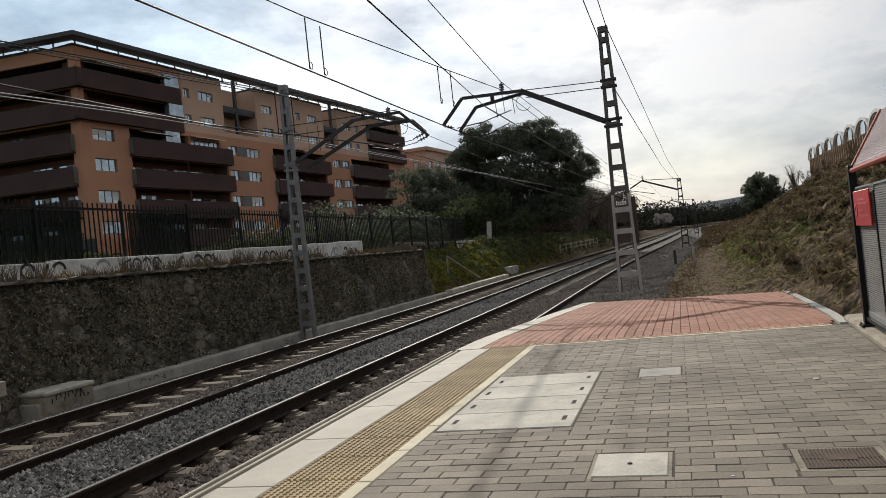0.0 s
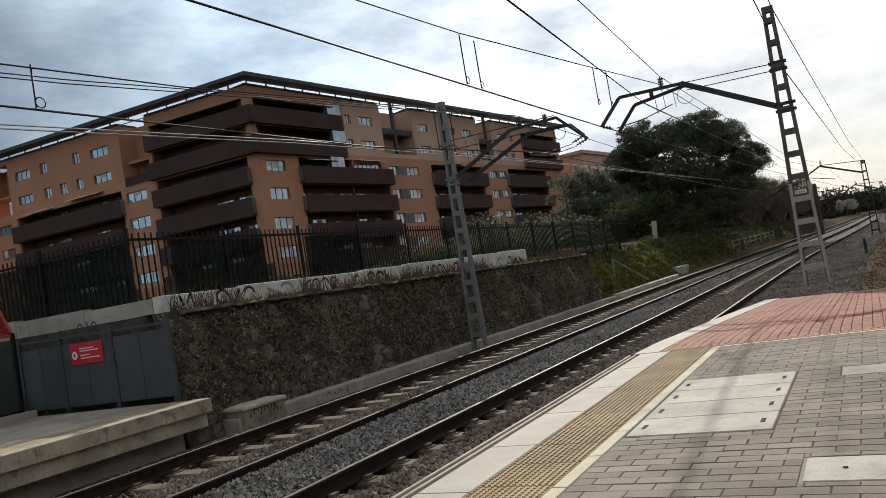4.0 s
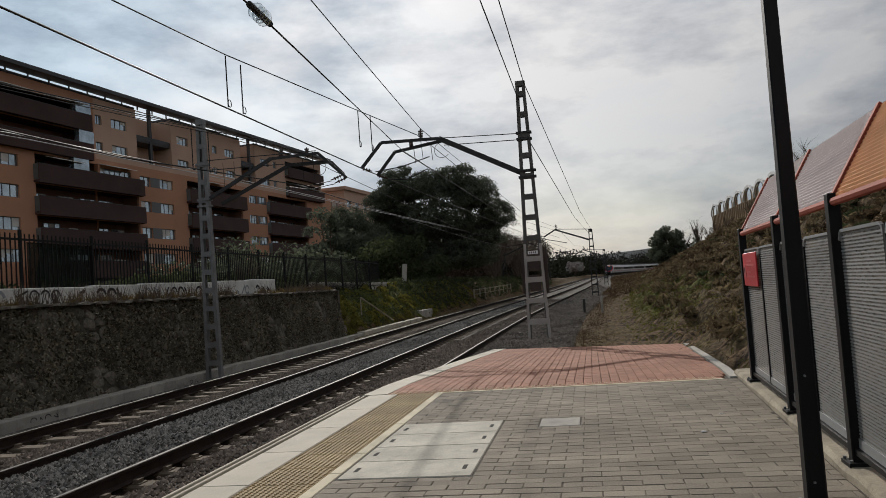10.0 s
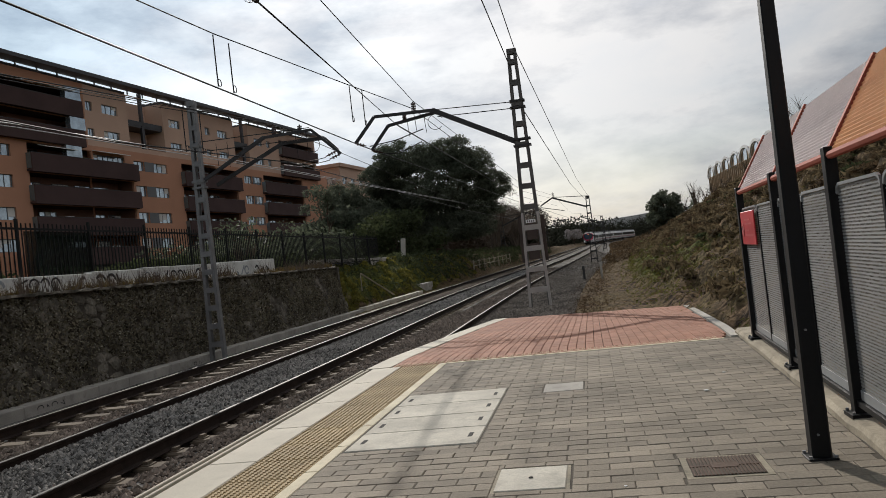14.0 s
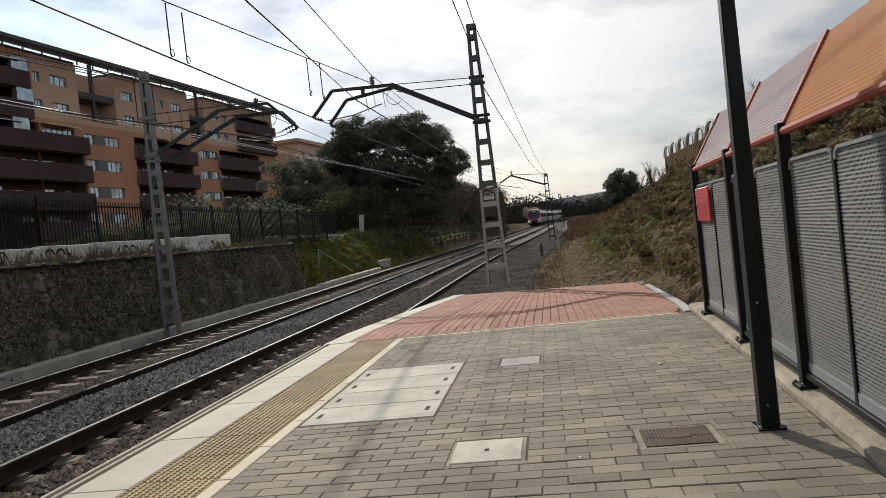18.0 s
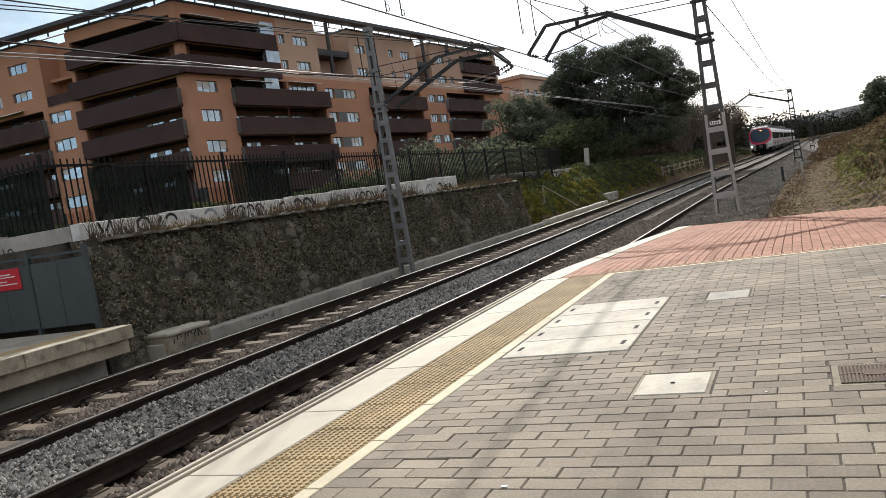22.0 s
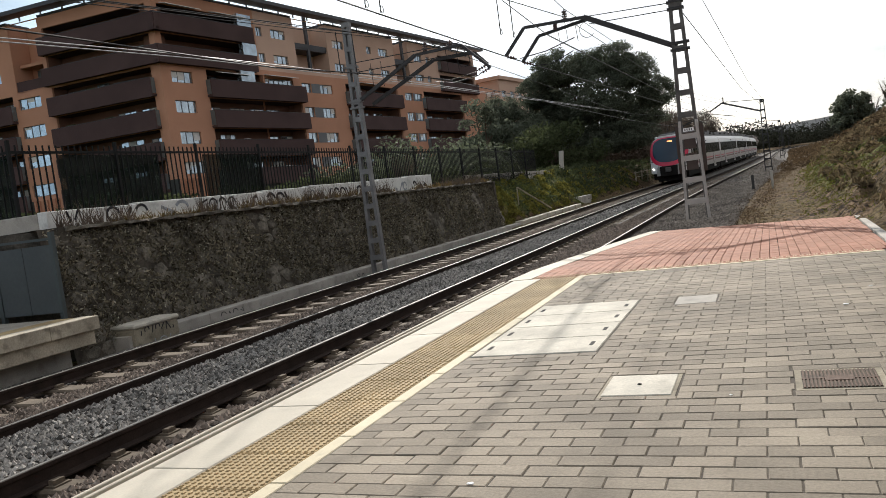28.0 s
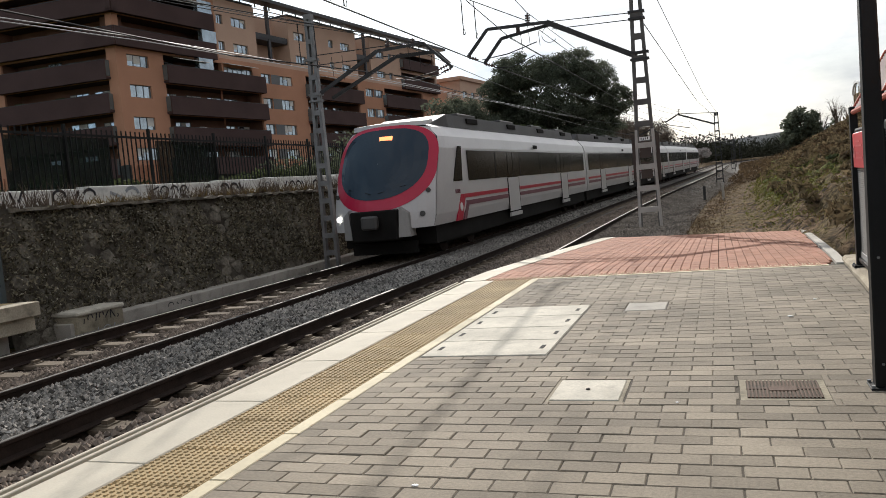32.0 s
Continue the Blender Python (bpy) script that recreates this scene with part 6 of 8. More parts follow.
def lattice_mast(name, x, y, z0, z1, wb, wt, steel, label, turn=0.0, box_z=None, step=0.46, pale=None):
    """Two tapering channel legs joined by batten plates, on a concrete foot."""
    m = empty(name, pose(x, y, 0, 0, 0, turn), label=label, category="catenary mast", group="catenary masts")
    w = lambda z: wb + (wt - wb) * (z - z0) / (z1 - z0)
    for s in (-1, 1):
        a, b = Vector((s * w(z0) / 2, 0, z0)), Vector((s * w(z1) / 2, 0, z1))
        bm = bmesh.new()
        bar(bm, a, b, 0.05, 0.14, up=(0, 1, 0))
        for d in (-1, 1):
            bar(bm, a + Vector((-s * 0.03, d * 0.065, 0)), b + Vector((-s * 0.03, d * 0.065, 0)), 0.05, 0.012, up=(0, 1, 0))
        part("leg", bm, steel, m)
        if pale:
            b2 = a.lerp(b, (pale - z0) / (z1 - z0))
            part("leg_sleeve", bar(bmesh.new(), a, b2, 0.062, 0.152, up=(0, 1, 0)), M["palegalv"], m, "pale galvanised lower leg")
    z, i = z0 + 0.35, 0
    while z < z1 - 0.1:
        part("batten", box(-w(z) / 2, w(z) / 2, -0.082, -0.066, z, z + 0.13), M["palegalv"] if pale and z < pale else steel, m)
        part("batten", box(-w(z) / 2, w(z) / 2, 0.066, 0.082, z, z + 0.13), M["palegalv"] if pale and z < pale else steel, m)
        z += step
    part("cap", box(-w(z1) / 2 - 0.03, w(z1) / 2 + 0.03, -0.09, 0.09, z1 - 0.12, z1 + 0.01), steel, m)
    part("foot", box(-wb / 2 - 0.06, wb / 2 + 0.06, -0.2, 0.2, z0 - 0.9, z0 - 0.32, bevel=0.02), M["concrete"], m)
    return m


def insulator(parent, x, y, z, h=0.3, r=0.06):
    bm = bmesh.new()
    tube(bm, [(x, y, z), (x, y, z + h)], 0.018, 8)
    for k in range(4):
        disc(bm, (x, y, z + h * (0.2 + 0.2 * k)), (0, 0, 1), r, 0.03, 10)
    return part("insulator", bm, M["ceramic"], parent)


def tie(bm, a, b, r=0.012):
    return tube(bm, [a, b], r, 5)


mast = lattice_mast("catenary_mast", -1.30, 19.8, -0.25, 6.2, 0.50, 0.18, M["mastgrey"], "dark lattice steel catenary mast beside the platform ramp", step=0.52, pale=2.1)
L = lambda x, z, y=0.0: Vector((x + 1.30, y, z))
for dy, k in ((0.0, 0), (0.45, 1)):
    d = 0.0 if not k else -0.2
    bm = bmesh.new()
    pts = [L(-1.36, 3.86), L(-3.47, 4.99 + d * 0.2, dy * 0.4), L(-5.0 + 0.24 * k, 5.04 + d, dy), L(-5.57 + 0.3 * k, 4.42 + d * 0.8, dy)]
    if k:
        pts = pts[1:]
    for i, (a, b) in enumerate(zip(pts, pts[1:])):
        bar(bm, a, b, 0.058 if k or i else 0.09, 0.075 if k or i else 0.125)
    part("cantilever_arm", bm, M["darkmast"], mast)
part("tie_rod", tie(bmesh.new(), L(-1.4, 4.9), L(-3.5, 5.0)), M["darkmast"], mast)
part("tie_rod", tie(bmesh.new(), L(-1.4, 4.74), L(-3.4, 4.86, 0.3)), M["darkmast"], mast)
for z in (4.72, 4.88):
    part("collar", box(-0.19, 0.19, -0.1, 0.1, z, z + 0.05), M["darkmast"], mast)
for z in (3.76, 3.92):
    part("collar", box(-0.21, 0.23, -0.1, 0.1, z, z + 0.05), M["darkmast"], mast)
insulator(mast, -2.66, 0.1, 5.0, 0.3, 0.065)
insulator(mast, -2.98, 0.35, 4.85, 0.22, 0.055)
for x, z, y in ((-5.57, 4.42, 0), (-5.27, 4.26, 0.45)):
    bm = bmesh.new()
    tube(bm, [L(x, z, y), L(x + 0.28, z - 0.1, y)], 0.016, 6)
    for q in range(3):
        disc(bm, L(x + 0.06 + 0.07 * q, z - 0.02 - 0.025 * q, y), (1, 0, -0.3), 0.045, 0.02, 8)
    part("steady_insulator", bm, M["ceramic"], mast)
part("steady_arm", tube(bmesh.new(), [L(-5.2, 4.3), L(-4.5, 4.36), L(-3.75, 4.55)], 0.014, 6), M["darkmast"], mast)
part("steady_arm", tube(bmesh.new(), [L(-5.0, 4.12, 0.4), L(-4.5, 4.08, 0.4), L(-3.9, 4.3, 0.4)], 0.012, 6), M["darkmast"], mast)
for x, z in ((-3.95, 4.98), (-4.15, 4.85), (-3.7, 4.9)):
    part("dropper", tie(bmesh.new(), L(x, z), L(x + 0.03, z - 0.45), 0.008), M["wire"], mast)
part("jumper_loop", tube(bmesh.new(), [L(-3.45 + 0.2 * math.cos(a), 4.72 + 0.2 * math.sin(a), 0.2) for a in np.linspace(0.4, 5.6, 14)], 0.008, 5), M["wire"], mast)
# guard plates round the lower mast
part("guard_frame", box(-0.32, -0.245, 0.0, 0.08, 0.86, 2.0), M["guardbrown"], mast)
part("guard_frame", box(0.245, 0.33, 0.0, 0.08, 0.86, 2.0), M["guardbrown"], mast)
for z in (0.92, 1.42):
    part("guard_plate", box(-0.135, 0.135, -0.06, -0.05, z, z + 0.4), M["guardbrown"], mast, "dark warning plate")
part("number_plate", box(-0.12, 0.12, -0.118, -0.112, 1.84, 1.92), M["white"], mast)
for x in (-0.08, -0.03, 0.02, 0.07):
    part("number_bar", box(x - 0.012, x + 0.012, -0.121, -0.119, 1.855, 1.905), M["paint"], mast)

mastl = lattice_mast("catenary_mast", -9.45, 18.7, -0.72, 5.9, 0.37, 0.15, M["galv"], "grey lattice steel catenary mast at the wall foot")
L = lambda x, z, y=0.0: Vector((x + 9.45, y, z))
for k, pts in enumerate((((-9.45, 3.8), (-7.61, 4.72), (-6.36, 4.74), (-5.66, 4.05)), ((-9.2, 3.76), (-7.32, 4.58), (-6.17, 4.56), (-5.86, 4.22)))):
    bm = bmesh.new()
    q = [L(x, z, 0.45 * k) for x, z in pts]
    for i, (a, b) in enumerate(zip(q, q[1:])):
        bar(bm, a, b, 0.062 if not i else 0.052, 0.088 if not i else 0.066)
    part("cantilever_arm", bm, M["darkmast"], mastl)
part("tie_rod", tie(bmesh.new(), L(-9.5, 4.85), L(-6.4, 4.8)), M["darkmast"], mastl)
part("tie_rod", tie(bmesh.new(), L(-9.5, 4.6), L(-6.3, 4.6, 0.4)), M["darkmast"], mastl)
for z in (3.66, 3.82):
    part("collar", box(-0.17, 0.17, -0.1, 0.1, z, z + 0.05), M["galv"], mastl)
part("collar", box(-0.15, 0.15, -0.1, 0.1, 4.72, 4.78), M["galv"], mastl)
insulator(mastl, 2.09, 0.1, 4.74, 0.28, 0.06)
insulator(mastl, 2.7, 0.3, 4.72, 0.25, 0.06)
for x, z, y in ((-5.66, 4.05, 0), (-5.9, 4.2, 0.45)):
    bm = bmesh.new()
    tube(bm, [L(x, z, y), L(x - 0.3, z - 0.1, y)], 0.015, 6)
    for q in range(3):
        disc(bm, L(x - 0.06 - 0.07 * q, z - 0.02 - 0.025 * q, y), (1, 0, 0.3), 0.042, 0.02, 8)
    part("steady_insulator", bm, M["ceramic"], mastl)
    part("steady_arm", tube(bmesh.new(), [L(x - 0.3, z - 0.12, y), L(x - 1.0, z - 0.2, y), L(x - 1.5, z - 0.08, y)], 0.011, 5), M["darkmast"], mastl)
for x in (-8.9, -8.6, -6.78, -6.5):
    part("dropper", tie(bmesh.new(), L(x, 4.75), L(x + 0.02, 4.1), 0.007), M["wire"], mastl)
part("jumper_loop", tube(bmesh.new(), [L(-6.4 + 0.16 * math.cos(a), 4.4 + 0.18 * math.sin(a), 0.2) for a in np.linspace(3.3, 6.8, 10)], 0.008, 5), M["wire"], mastl)

# masts farther along the line
far_mast = lattice_mast("catenary_mast", 0.52, 74, -0.62, 5.6, 0.6, 0.3, M["darkmast"], "distant lattice catenary mast on the verge", step=0.7)
part("cantilever_arm", bar(bmesh.new(), (-0.1, 0, 4.6), (-3.2, 0, 5.8), 0.14), M["darkmast"], far_mast)
part("cantilever_arm", bar(bmesh.new(), (-3.2, 0, 5.8), (-4.3, 0, 5.2), 0.12), M["darkmast"], far_mast)
part("tie_rod", tie(bmesh.new(), (0, 0, 5.6), (-3.2, 0, 5.85), 0.03), M["darkmast"], far_mast)
insulator(far_mast, -3.1, 0, 5.8, 0.5, 0.1)
part("steady_arm", tie(bmesh.new(), (-4.2, 0, 5.0), (-2.2, 0, 4.5), 0.03), M["darkmast"], far_mast)
for y in (126, 178, 230):
    copy_thing(far_mast, pose(bend(y) - 1.8, y, verge(y) - 0.62))
lm2 = copy_thing(far_mast, pose(-10.6 + swing(92), 92, -0.2, 0, 0, 180))
lm2["label"] = "distant lattice catenary mast against the trees"
lm3 = copy_thing(far_mast, pose(-10.4 + swing(140), 140, 0.1, 0, 0, 180))
lm3["label"] = "distant lattice catenary mast against the trees"
small_post = empty("marker_post", pose(-0.3, 38.5, -0.7), label="short dark marker post on the ballast shoulder", category="post")
part("post", box(-0.06, 0.06, -0.04, 0.04, 0, 0.85, bevel=0.01), M["darkmast"], small_post)
white_post = empty("marker_post", pose(0.5, 36.5, -0.7), label="pale concrete marker post on the verge", category="post")
part("post", box(-0.05, 0.05, -0.05, 0.05, 0, 1.0, bevel=0.01), M["concrete"], white_post)


def wire(name, pts, r=0.009, label="dark overhead wire above the tracks", droppers=None):
    w = tagged(finish(name, tube(bmesh.new(), pts, r, 5), M["wire"]), label, "overhead wire", group="overhead wires")
    return w


def run(a, b, y):
    """The point of the line a-b at y."""
    a, b = Vector(a), Vector(b)
    return a + (b - a) * ((y - a.y) / (b.y - a.y))


def wire_dropper(x, y, z0, z1):
    o = finish("dropper_wire", tie(bmesh.new(), (x, y, z0), (x, y, z1), 0.011), M["wire"])
    tagged(o, "thin dropper between two overhead wires", "overhead wire", group="overhead wires")
    bm = bmesh.new()
    tube(bm, [(x, y + 0.06 + 0.06 * math.cos(a), z0 + 0.07 + 0.06 * math.sin(a)) for a in np.linspace(0, 6.28, 12)], 0.008, 4)
    part("dropper_clamp", bm, M["wire"], o)


# near track: contact wire and messenger
wire("contact_wire", [(-5.46, -14, 4.1), (-5.45, 3.1, 4.19), (-5.43, 7.0, 4.22), (-5.45, 19.8, 4.36), (-4.4 + 0.3, 50, 4.4), (-3.2 + swing(80), 80, 4.5), (-3.6 + swing(132), 132, 4.9), (-3.4 + swing(185), 185, 5.2)], 0.014)
wire("messenger_wire", [(-5.5, -14, 5.0), (-5.45, -2, 4.5), (-5.45, 4.0, 4.6), (-5.45, 5.97, 4.8), (-5.45, 8.15, 4.94), (-5.4, 11.7, 5.13), (-4.7, 16, 5.14), (-3.96, 19.8, 5.1), (-3.6, 50, 4.95), (-3.0 + swing(80), 80, 5.9), (-3.2 + swing(106), 106, 5.5), (-3.4 + swing(132), 132, 6.3)], 0.01)
for y, z in ((4.78, 4.66), (5.33, 4.73), (11.72, 5.13), (12.28, 5.13)):
    wire_dropper(-5.43, y, 4.2 + 0.011 * (y - 3), z)
for y in (16.4, 17.0):
    wire_dropper(-4.65 + 0.18 * (y - 16.2), y, 4.33, 5.12)
# anchor pair and feeder crossing over
for dx, dz in ((0.0, 0.0), (0.05, -0.06)):
    a, b = (-4.45 + dx, 19.8, 4.78 + dz), (-3.85 + dx, 9.75, 4.78 + dz * 0.7)
    wire("anchor_wire", [run(a, b, -14), run(a, b, 9.6), a, (-3.9, 50, 4.7), (-3.1 + swing(80), 80, 5.3)], 0.009)
gi = empty("glass_insulator", label="string of glass insulator discs in an overhead wire", category="insulator")
a, b = Vector((-4.41, 19.8, 4.74)), Vector((-3.81, 9.75, 4.75))
ax = (b - a).normalized()
p0 = run(a, b, 9.35)
M["beadglass"] = mat("clear_insulator_glass", (0.85, 0.88, 0.88), 0.05, vary=0.05, bump=0.0, spec=0.6)
M["beadglass"].node_tree.nodes["Principled BSDF"].inputs["Transmission Weight"].default_value = 0.9
for q in range(3):
    part("glass_disc", disc(bmesh.new(), p0 + ax * 0.12 * q, ax, 0.11, 0.025, 14), M["beadglass"], gi)
part("insulator_rod", tube(bmesh.new(), [p0 - ax * 0.25, p0 + ax * 0.5], 0.042, 8), M["wire"], gi)
a, b = (-3.94, 19.8, 5.3), (-3.53, 11.3, 5.3)
wire("feeder_wire", [run(a, b, -14), run(a, b, 5), a, (-3.4, 50, 5.2), (-3.0 + swing(80), 80, 6.2)], 0.009)
# return feeders on the mast's verge side
wire("feeder_wire", [(-1.28, -14, 5.55), (-1.27, 5, 5.5), (-1.36, 19.7, 5.72)], 0.011)
wire("feeder_wire", [(-1.15, -14, 6.3), (-1.12, 5, 6.25), (-1.2, 19.7, 6.15), (-0.2, 50, 5.35), (0.7, 80, 5.82)], 0.011)
wire("feeder_wire", [(-1.14, 19.8, 4.6), (-0.5, 45, 4.6), (0.6, 80, 5.3)], 0.011)
# far track
wire("contact_wire", [(-7.85, -14, 3.55), (-7.8, 4.3, 3.70), (-7.8, 12.5, 3.84), (-6.95, 18.7, 4.0), (-7.3, 50, 4.2), (-7.4 + swing(92), 92, 4.5), (-7.3 + swing(140), 140, 4.9)], 0.014)
wire("messenger_wire", [(-7.85, -14, 4.5), (-7.8, 4.3, 4.13), (-7.8, 7.8, 4.3), (-7.36, 18.7, 5.03), (-7.4, 50, 4.6), (-7.2 + swing(92), 92, 5.8), (-7.3 + swing(140), 140, 5.9)], 0.01)
for y in (5.0, 5.6, 14.6, 15.2):
    wire_dropper(-7.8 + max(0, y - 12.5) * 0.1, y, 3.72 + 0.016 * (y - 4.3), 4.16 + 0.055 * (y - 4.3))
for dx, dz in ((0.0, 0.0), (0.03, -0.06)):
    w = wire("thin_wire", [(-8.3 + dx, -14, 4.1 + dz), (-8.3 + dx, 4.9, 4.23 + dz), (-8.3 + dx, 6.4, 4.32 + dz), (-8.3 + dx, 8.3, 4.48 + dz), (-8.3 + dx, 14.6, 4.97 + dz), (-7.9, 18.7, 5.22 + dz)], 0.008)
M["cablepale"] = mat("pale_cable_sheath", (0.42, 0.41, 0.39), 0.35, 0.6, vary=0.1, bump=0.0)
for dx, dz in ((0.0, 0.03), (0.04, -0.04)):
    w = wire("cable", [(-10.4 + dx, -14, 3.95), (-10.4 + dx, 6, 4.25 + dz), (-10.4 + dx, 13.4, 4.63 + dz), (-10.4 + dx, 20, 4.86 + dz * 1.4), (-10.4 + dx, 27, 5.06 + dz), (-10.4 + dx, 43, 5.45 + dz), (-10.3 + dx, 84, 6.4 + dz)], 0.012, "pale insulated cable strung along the wall side")
    w.data.materials[0] = M["cablepale"]


old_post = empty("concrete_post", pose(-11.85, 50, 0.2, 0, 5, 0), label="weathered pale concrete post below the pines", category="post")
part("post", box(-0.14, 0.14, -0.12, 0.12, 0, 2.7, bevel=0.03), M["concrete"], old_post)


# ---- trees, shrubs and the verge ----
def surf(x, y):
    """The ground's height with its roughness."""
    u = x - bend(y)
    z = ground_z(x, y)
    if 0.3 < u < 60 or (u < -10.2 and not 9 < y < 31.7):
        z += rough(x, y) * (1.0 if u < 0 else min(1.0, (u - 0.3) / 2.0))
    return z


def limb(bm, a, b, r0, r1, bow=0.15, n=5, seed=0):
    g = random.Random(seed)
    a, b = Vector(a), Vector(b)
    d = (b - a).length * bow
    off = Vector((g.uniform(-d, d), g.uniform(-d, d), g.uniform(0, d)))
    pts = [a.lerp(b, i / n) + off * math.sin(math.pi * i / n) for i in range(n + 1)]
    return tube(bm, pts, r0, 7, r1)


def tree(name, base, clumps, leaf_mat, label, trunk_r, n_leaf, leaf_size, seed, lean=(0, 0), fork=0.45, cat="tree", spread=1.0, flat=0.4):
    """Trunk, limbs to every third clump, and a crown of leaf clumps: (x, y, z, rx, ry, rz) about the base."""
    g = np.random.default_rng(seed)
    t = empty(name, pose(*base), label=label, category=cat)
    zc = np.mean([c[2] for c in clumps])
    top = Vector((lean[0], lean[1], zc * fork))
    part("trunk", limb(bmesh.new(), (0, 0, -0.3), top, trunk_r, trunk_r * 0.7, 0.06, 6, seed), M["bark"], t)
    bm = bmesh.new()
    for i, c in enumerate(clumps):
        if i % 2 == 0:
            limb(bm, top, (c[0], c[1], c[2] - c[5] * 0.2), trunk_r * 0.5, trunk_r * 0.1, 0.12, 5, seed + i)
    part("limb_system", bm, M["bark"], t)
    cs, ss = [], []
    for c in clumps:
        m = int(n_leaf * (c[3] * c[4]) ** 1.0)
        d = g.normal(size=(m, 3))
        d /= np.linalg.norm(d, axis=1)[:, None]
        r = g.random((m, 1)) ** 0.45
        p = d * r * np.array([[c[3], c[4], c[5]]])
        # lumps inside the clump
        p += 0.22 * np.sin(p[:, [1, 2, 0]] * 3.1 + seed) * np.array([[c[3], c[4], c[5]]]) * 0.5
        cs.append(p + np.array([[c[0], c[1], c[2]]]))
        ss.append(leaf_size * (0.5 + g.random(m)))
    v, f = leaves(np.concatenate(cs), np.concatenate(ss), g, flat)
    raw("crown", v, f, leaf_mat, t)
    return t


def umbrella(g, rx, ry, z0, z1, n, r):
    """Clumps over a broad, flat-topped crown."""
    out = []
    for i in range(n):
        a = g.uniform(0, 6.283)
        q = math.sqrt(g.random())
        x, y = q * rx * math.cos(a), q * ry * math.sin(a)
        z = z0 + (z1 - z0) * (0.2 + 0.8 * math.sqrt(max(0, 1 - q * q))) * g.uniform(0.45, 1.0)
        k = r * g.uniform(0.75, 1.3)
        out.append((x, y, z, k, k, k * 0.72))
    return out


def globe(g, rx, ry, z0, z1, n, r):
    """Clumps over a full, lumpy crown, broadest above the middle."""
    out = []
    while len(out) < n:
        a, b, c = g.uniform(-1, 1), g.uniform(-1, 1), g.uniform(-1, 1)
        q = math.sqrt(a * a + b * b + c * c)
        if not 0.35 < q < 1.0 or g.random() > q:
            continue
        w = 1.0 - 0.25 * max(0.0, -c)
        k = r * g.uniform(0.7, 1.25)
        out.append((a * rx * w, b * ry * w, (z0 + z1) / 2 + c * (z1 - z0) / 2, k, k, k * 0.75))
    return out


def lobed_tree(name, base, lobes, leaf_mat, label, trunk_r, seed, puff=0.56, per_puff=125, leaf=0.09, fork=(0, 0, 4.0), core=0.3):
    """A tree whose crown is a set of lobes (x, y, z, rx, ry, rz about the base), each one a shell of small puffs of leaves
    round a sparse inner filling, with limbs out to the lobes."""
    g = np.random.default_rng(seed)
    t = empty(name, pose(*base), label=label, category="tree")
    fork = Vector(fork)
    part("trunk", limb(bmesh.new(), (0, 0, -0.4), fork, trunk_r, trunk_r * 0.72, 0.05, 7, seed), M["bark"], t)
    bm = bmesh.new()
    for i, c in enumerate(lobes):
        mid = fork.lerp(Vector(c[:3]), 0.55)
        limb(bm, fork, c[:3], trunk_r * 0.5, trunk_r * 0.16, 0.1, 6, seed + i)
        for k in range(5):
            d = Vector(g.normal(size=3)).normalized()
            tip = Vector((c[0] + d.x * c[3] * 0.85, c[1] + d.y * c[4] * 0.85, c[2] + abs(d.z) * c[5] * 0.7))
            limb(bm, mid.lerp(Vector(c[:3]), 0.3 + 0.15 * k), tip, trunk_r * 0.2, trunk_r * 0.05, 0.12, 4, seed + 31 * i + k)
    part("limb_system", bm, M["bark"], t)
    cs, ss = [], []
    for cx, cy, cz, rx, ry, rz in lobes:
        n = int(3.0 * (rx * ry + rx * rz + ry * rz) / puff ** 2)
        d = g.normal(size=(n, 3))
        d /= np.linalg.norm(d, axis=1)[:, None]
        d[:, 2] = np.where(d[:, 2] < -0.35, d[:, 2] * 0.5, d[:, 2])
        c = d * np.array([[rx, ry, rz]]) * (0.74 + 0.32 * g.random((n, 1))) + np.array([[cx, cy, cz]])
        r = puff * (0.6 + 0.7 * g.random(n))
        q = g.normal(size=(n, per_puff, 3))
        q /= np.linalg.norm(q, axis=2)[..., None]
        q *= (g.random((n, per_puff, 1)) ** 0.4) * r[:, None, None] * np.array([[[1.0, 1.0, 0.62]]])
        cs.append((c[:, None] + q).reshape(-1, 3))
        ss.append(leaf * (0.6 + 0.8 * g.random(n * per_puff)))
        m = int(core * n * per_puff * 0.12)
        q = g.normal(size=(m, 3))
        q /= np.linalg.norm(q, axis=1)[:, None]
        cs.append(q * (g.random((m, 1)) ** 0.5) * 0.72 * np.array([[rx, ry, rz]]) + np.array([[cx, cy, cz]]))
        ss.append(leaf * (2.2 + 1.6 * g.random(m)))
    v, f = leaves(np.concatenate(cs), np.concatenate(ss), g, 0.34)
    raw("crown", v, f, leaf_mat, t)
    return t


PINE = ((-4.6, 0.5, 8.0, 2.0, 2.4, 1.9), (-2.6, -1.5, 9.4, 2.2, 2.6, 1.9), (-0.3, 1.0, 9.7, 1.7, 2.2, 1.6), (2.2, 0.0, 9.6, 2.0, 2.6, 1.7), (4.1, -0.8, 8.2, 1.9, 2.2, 1.8), (5.3, 0.6, 6.3, 1.8, 2.0, 1.6),
        (-3.8, 1.2, 6.0, 2.8, 2.6, 2.3), (0.4, -1.0, 6.4, 3.4, 3.0, 2.8), (3.6, 1.2, 4.7, 2.5, 2.4, 1.8), (-1.6, 0.8, 3.6, 3.8, 3.0, 2.2), (2.0, -0.6, 2.9, 3.6, 2.6, 1.7), (-5.0, -0.6, 4.2, 2.0, 2.2, 2.2))
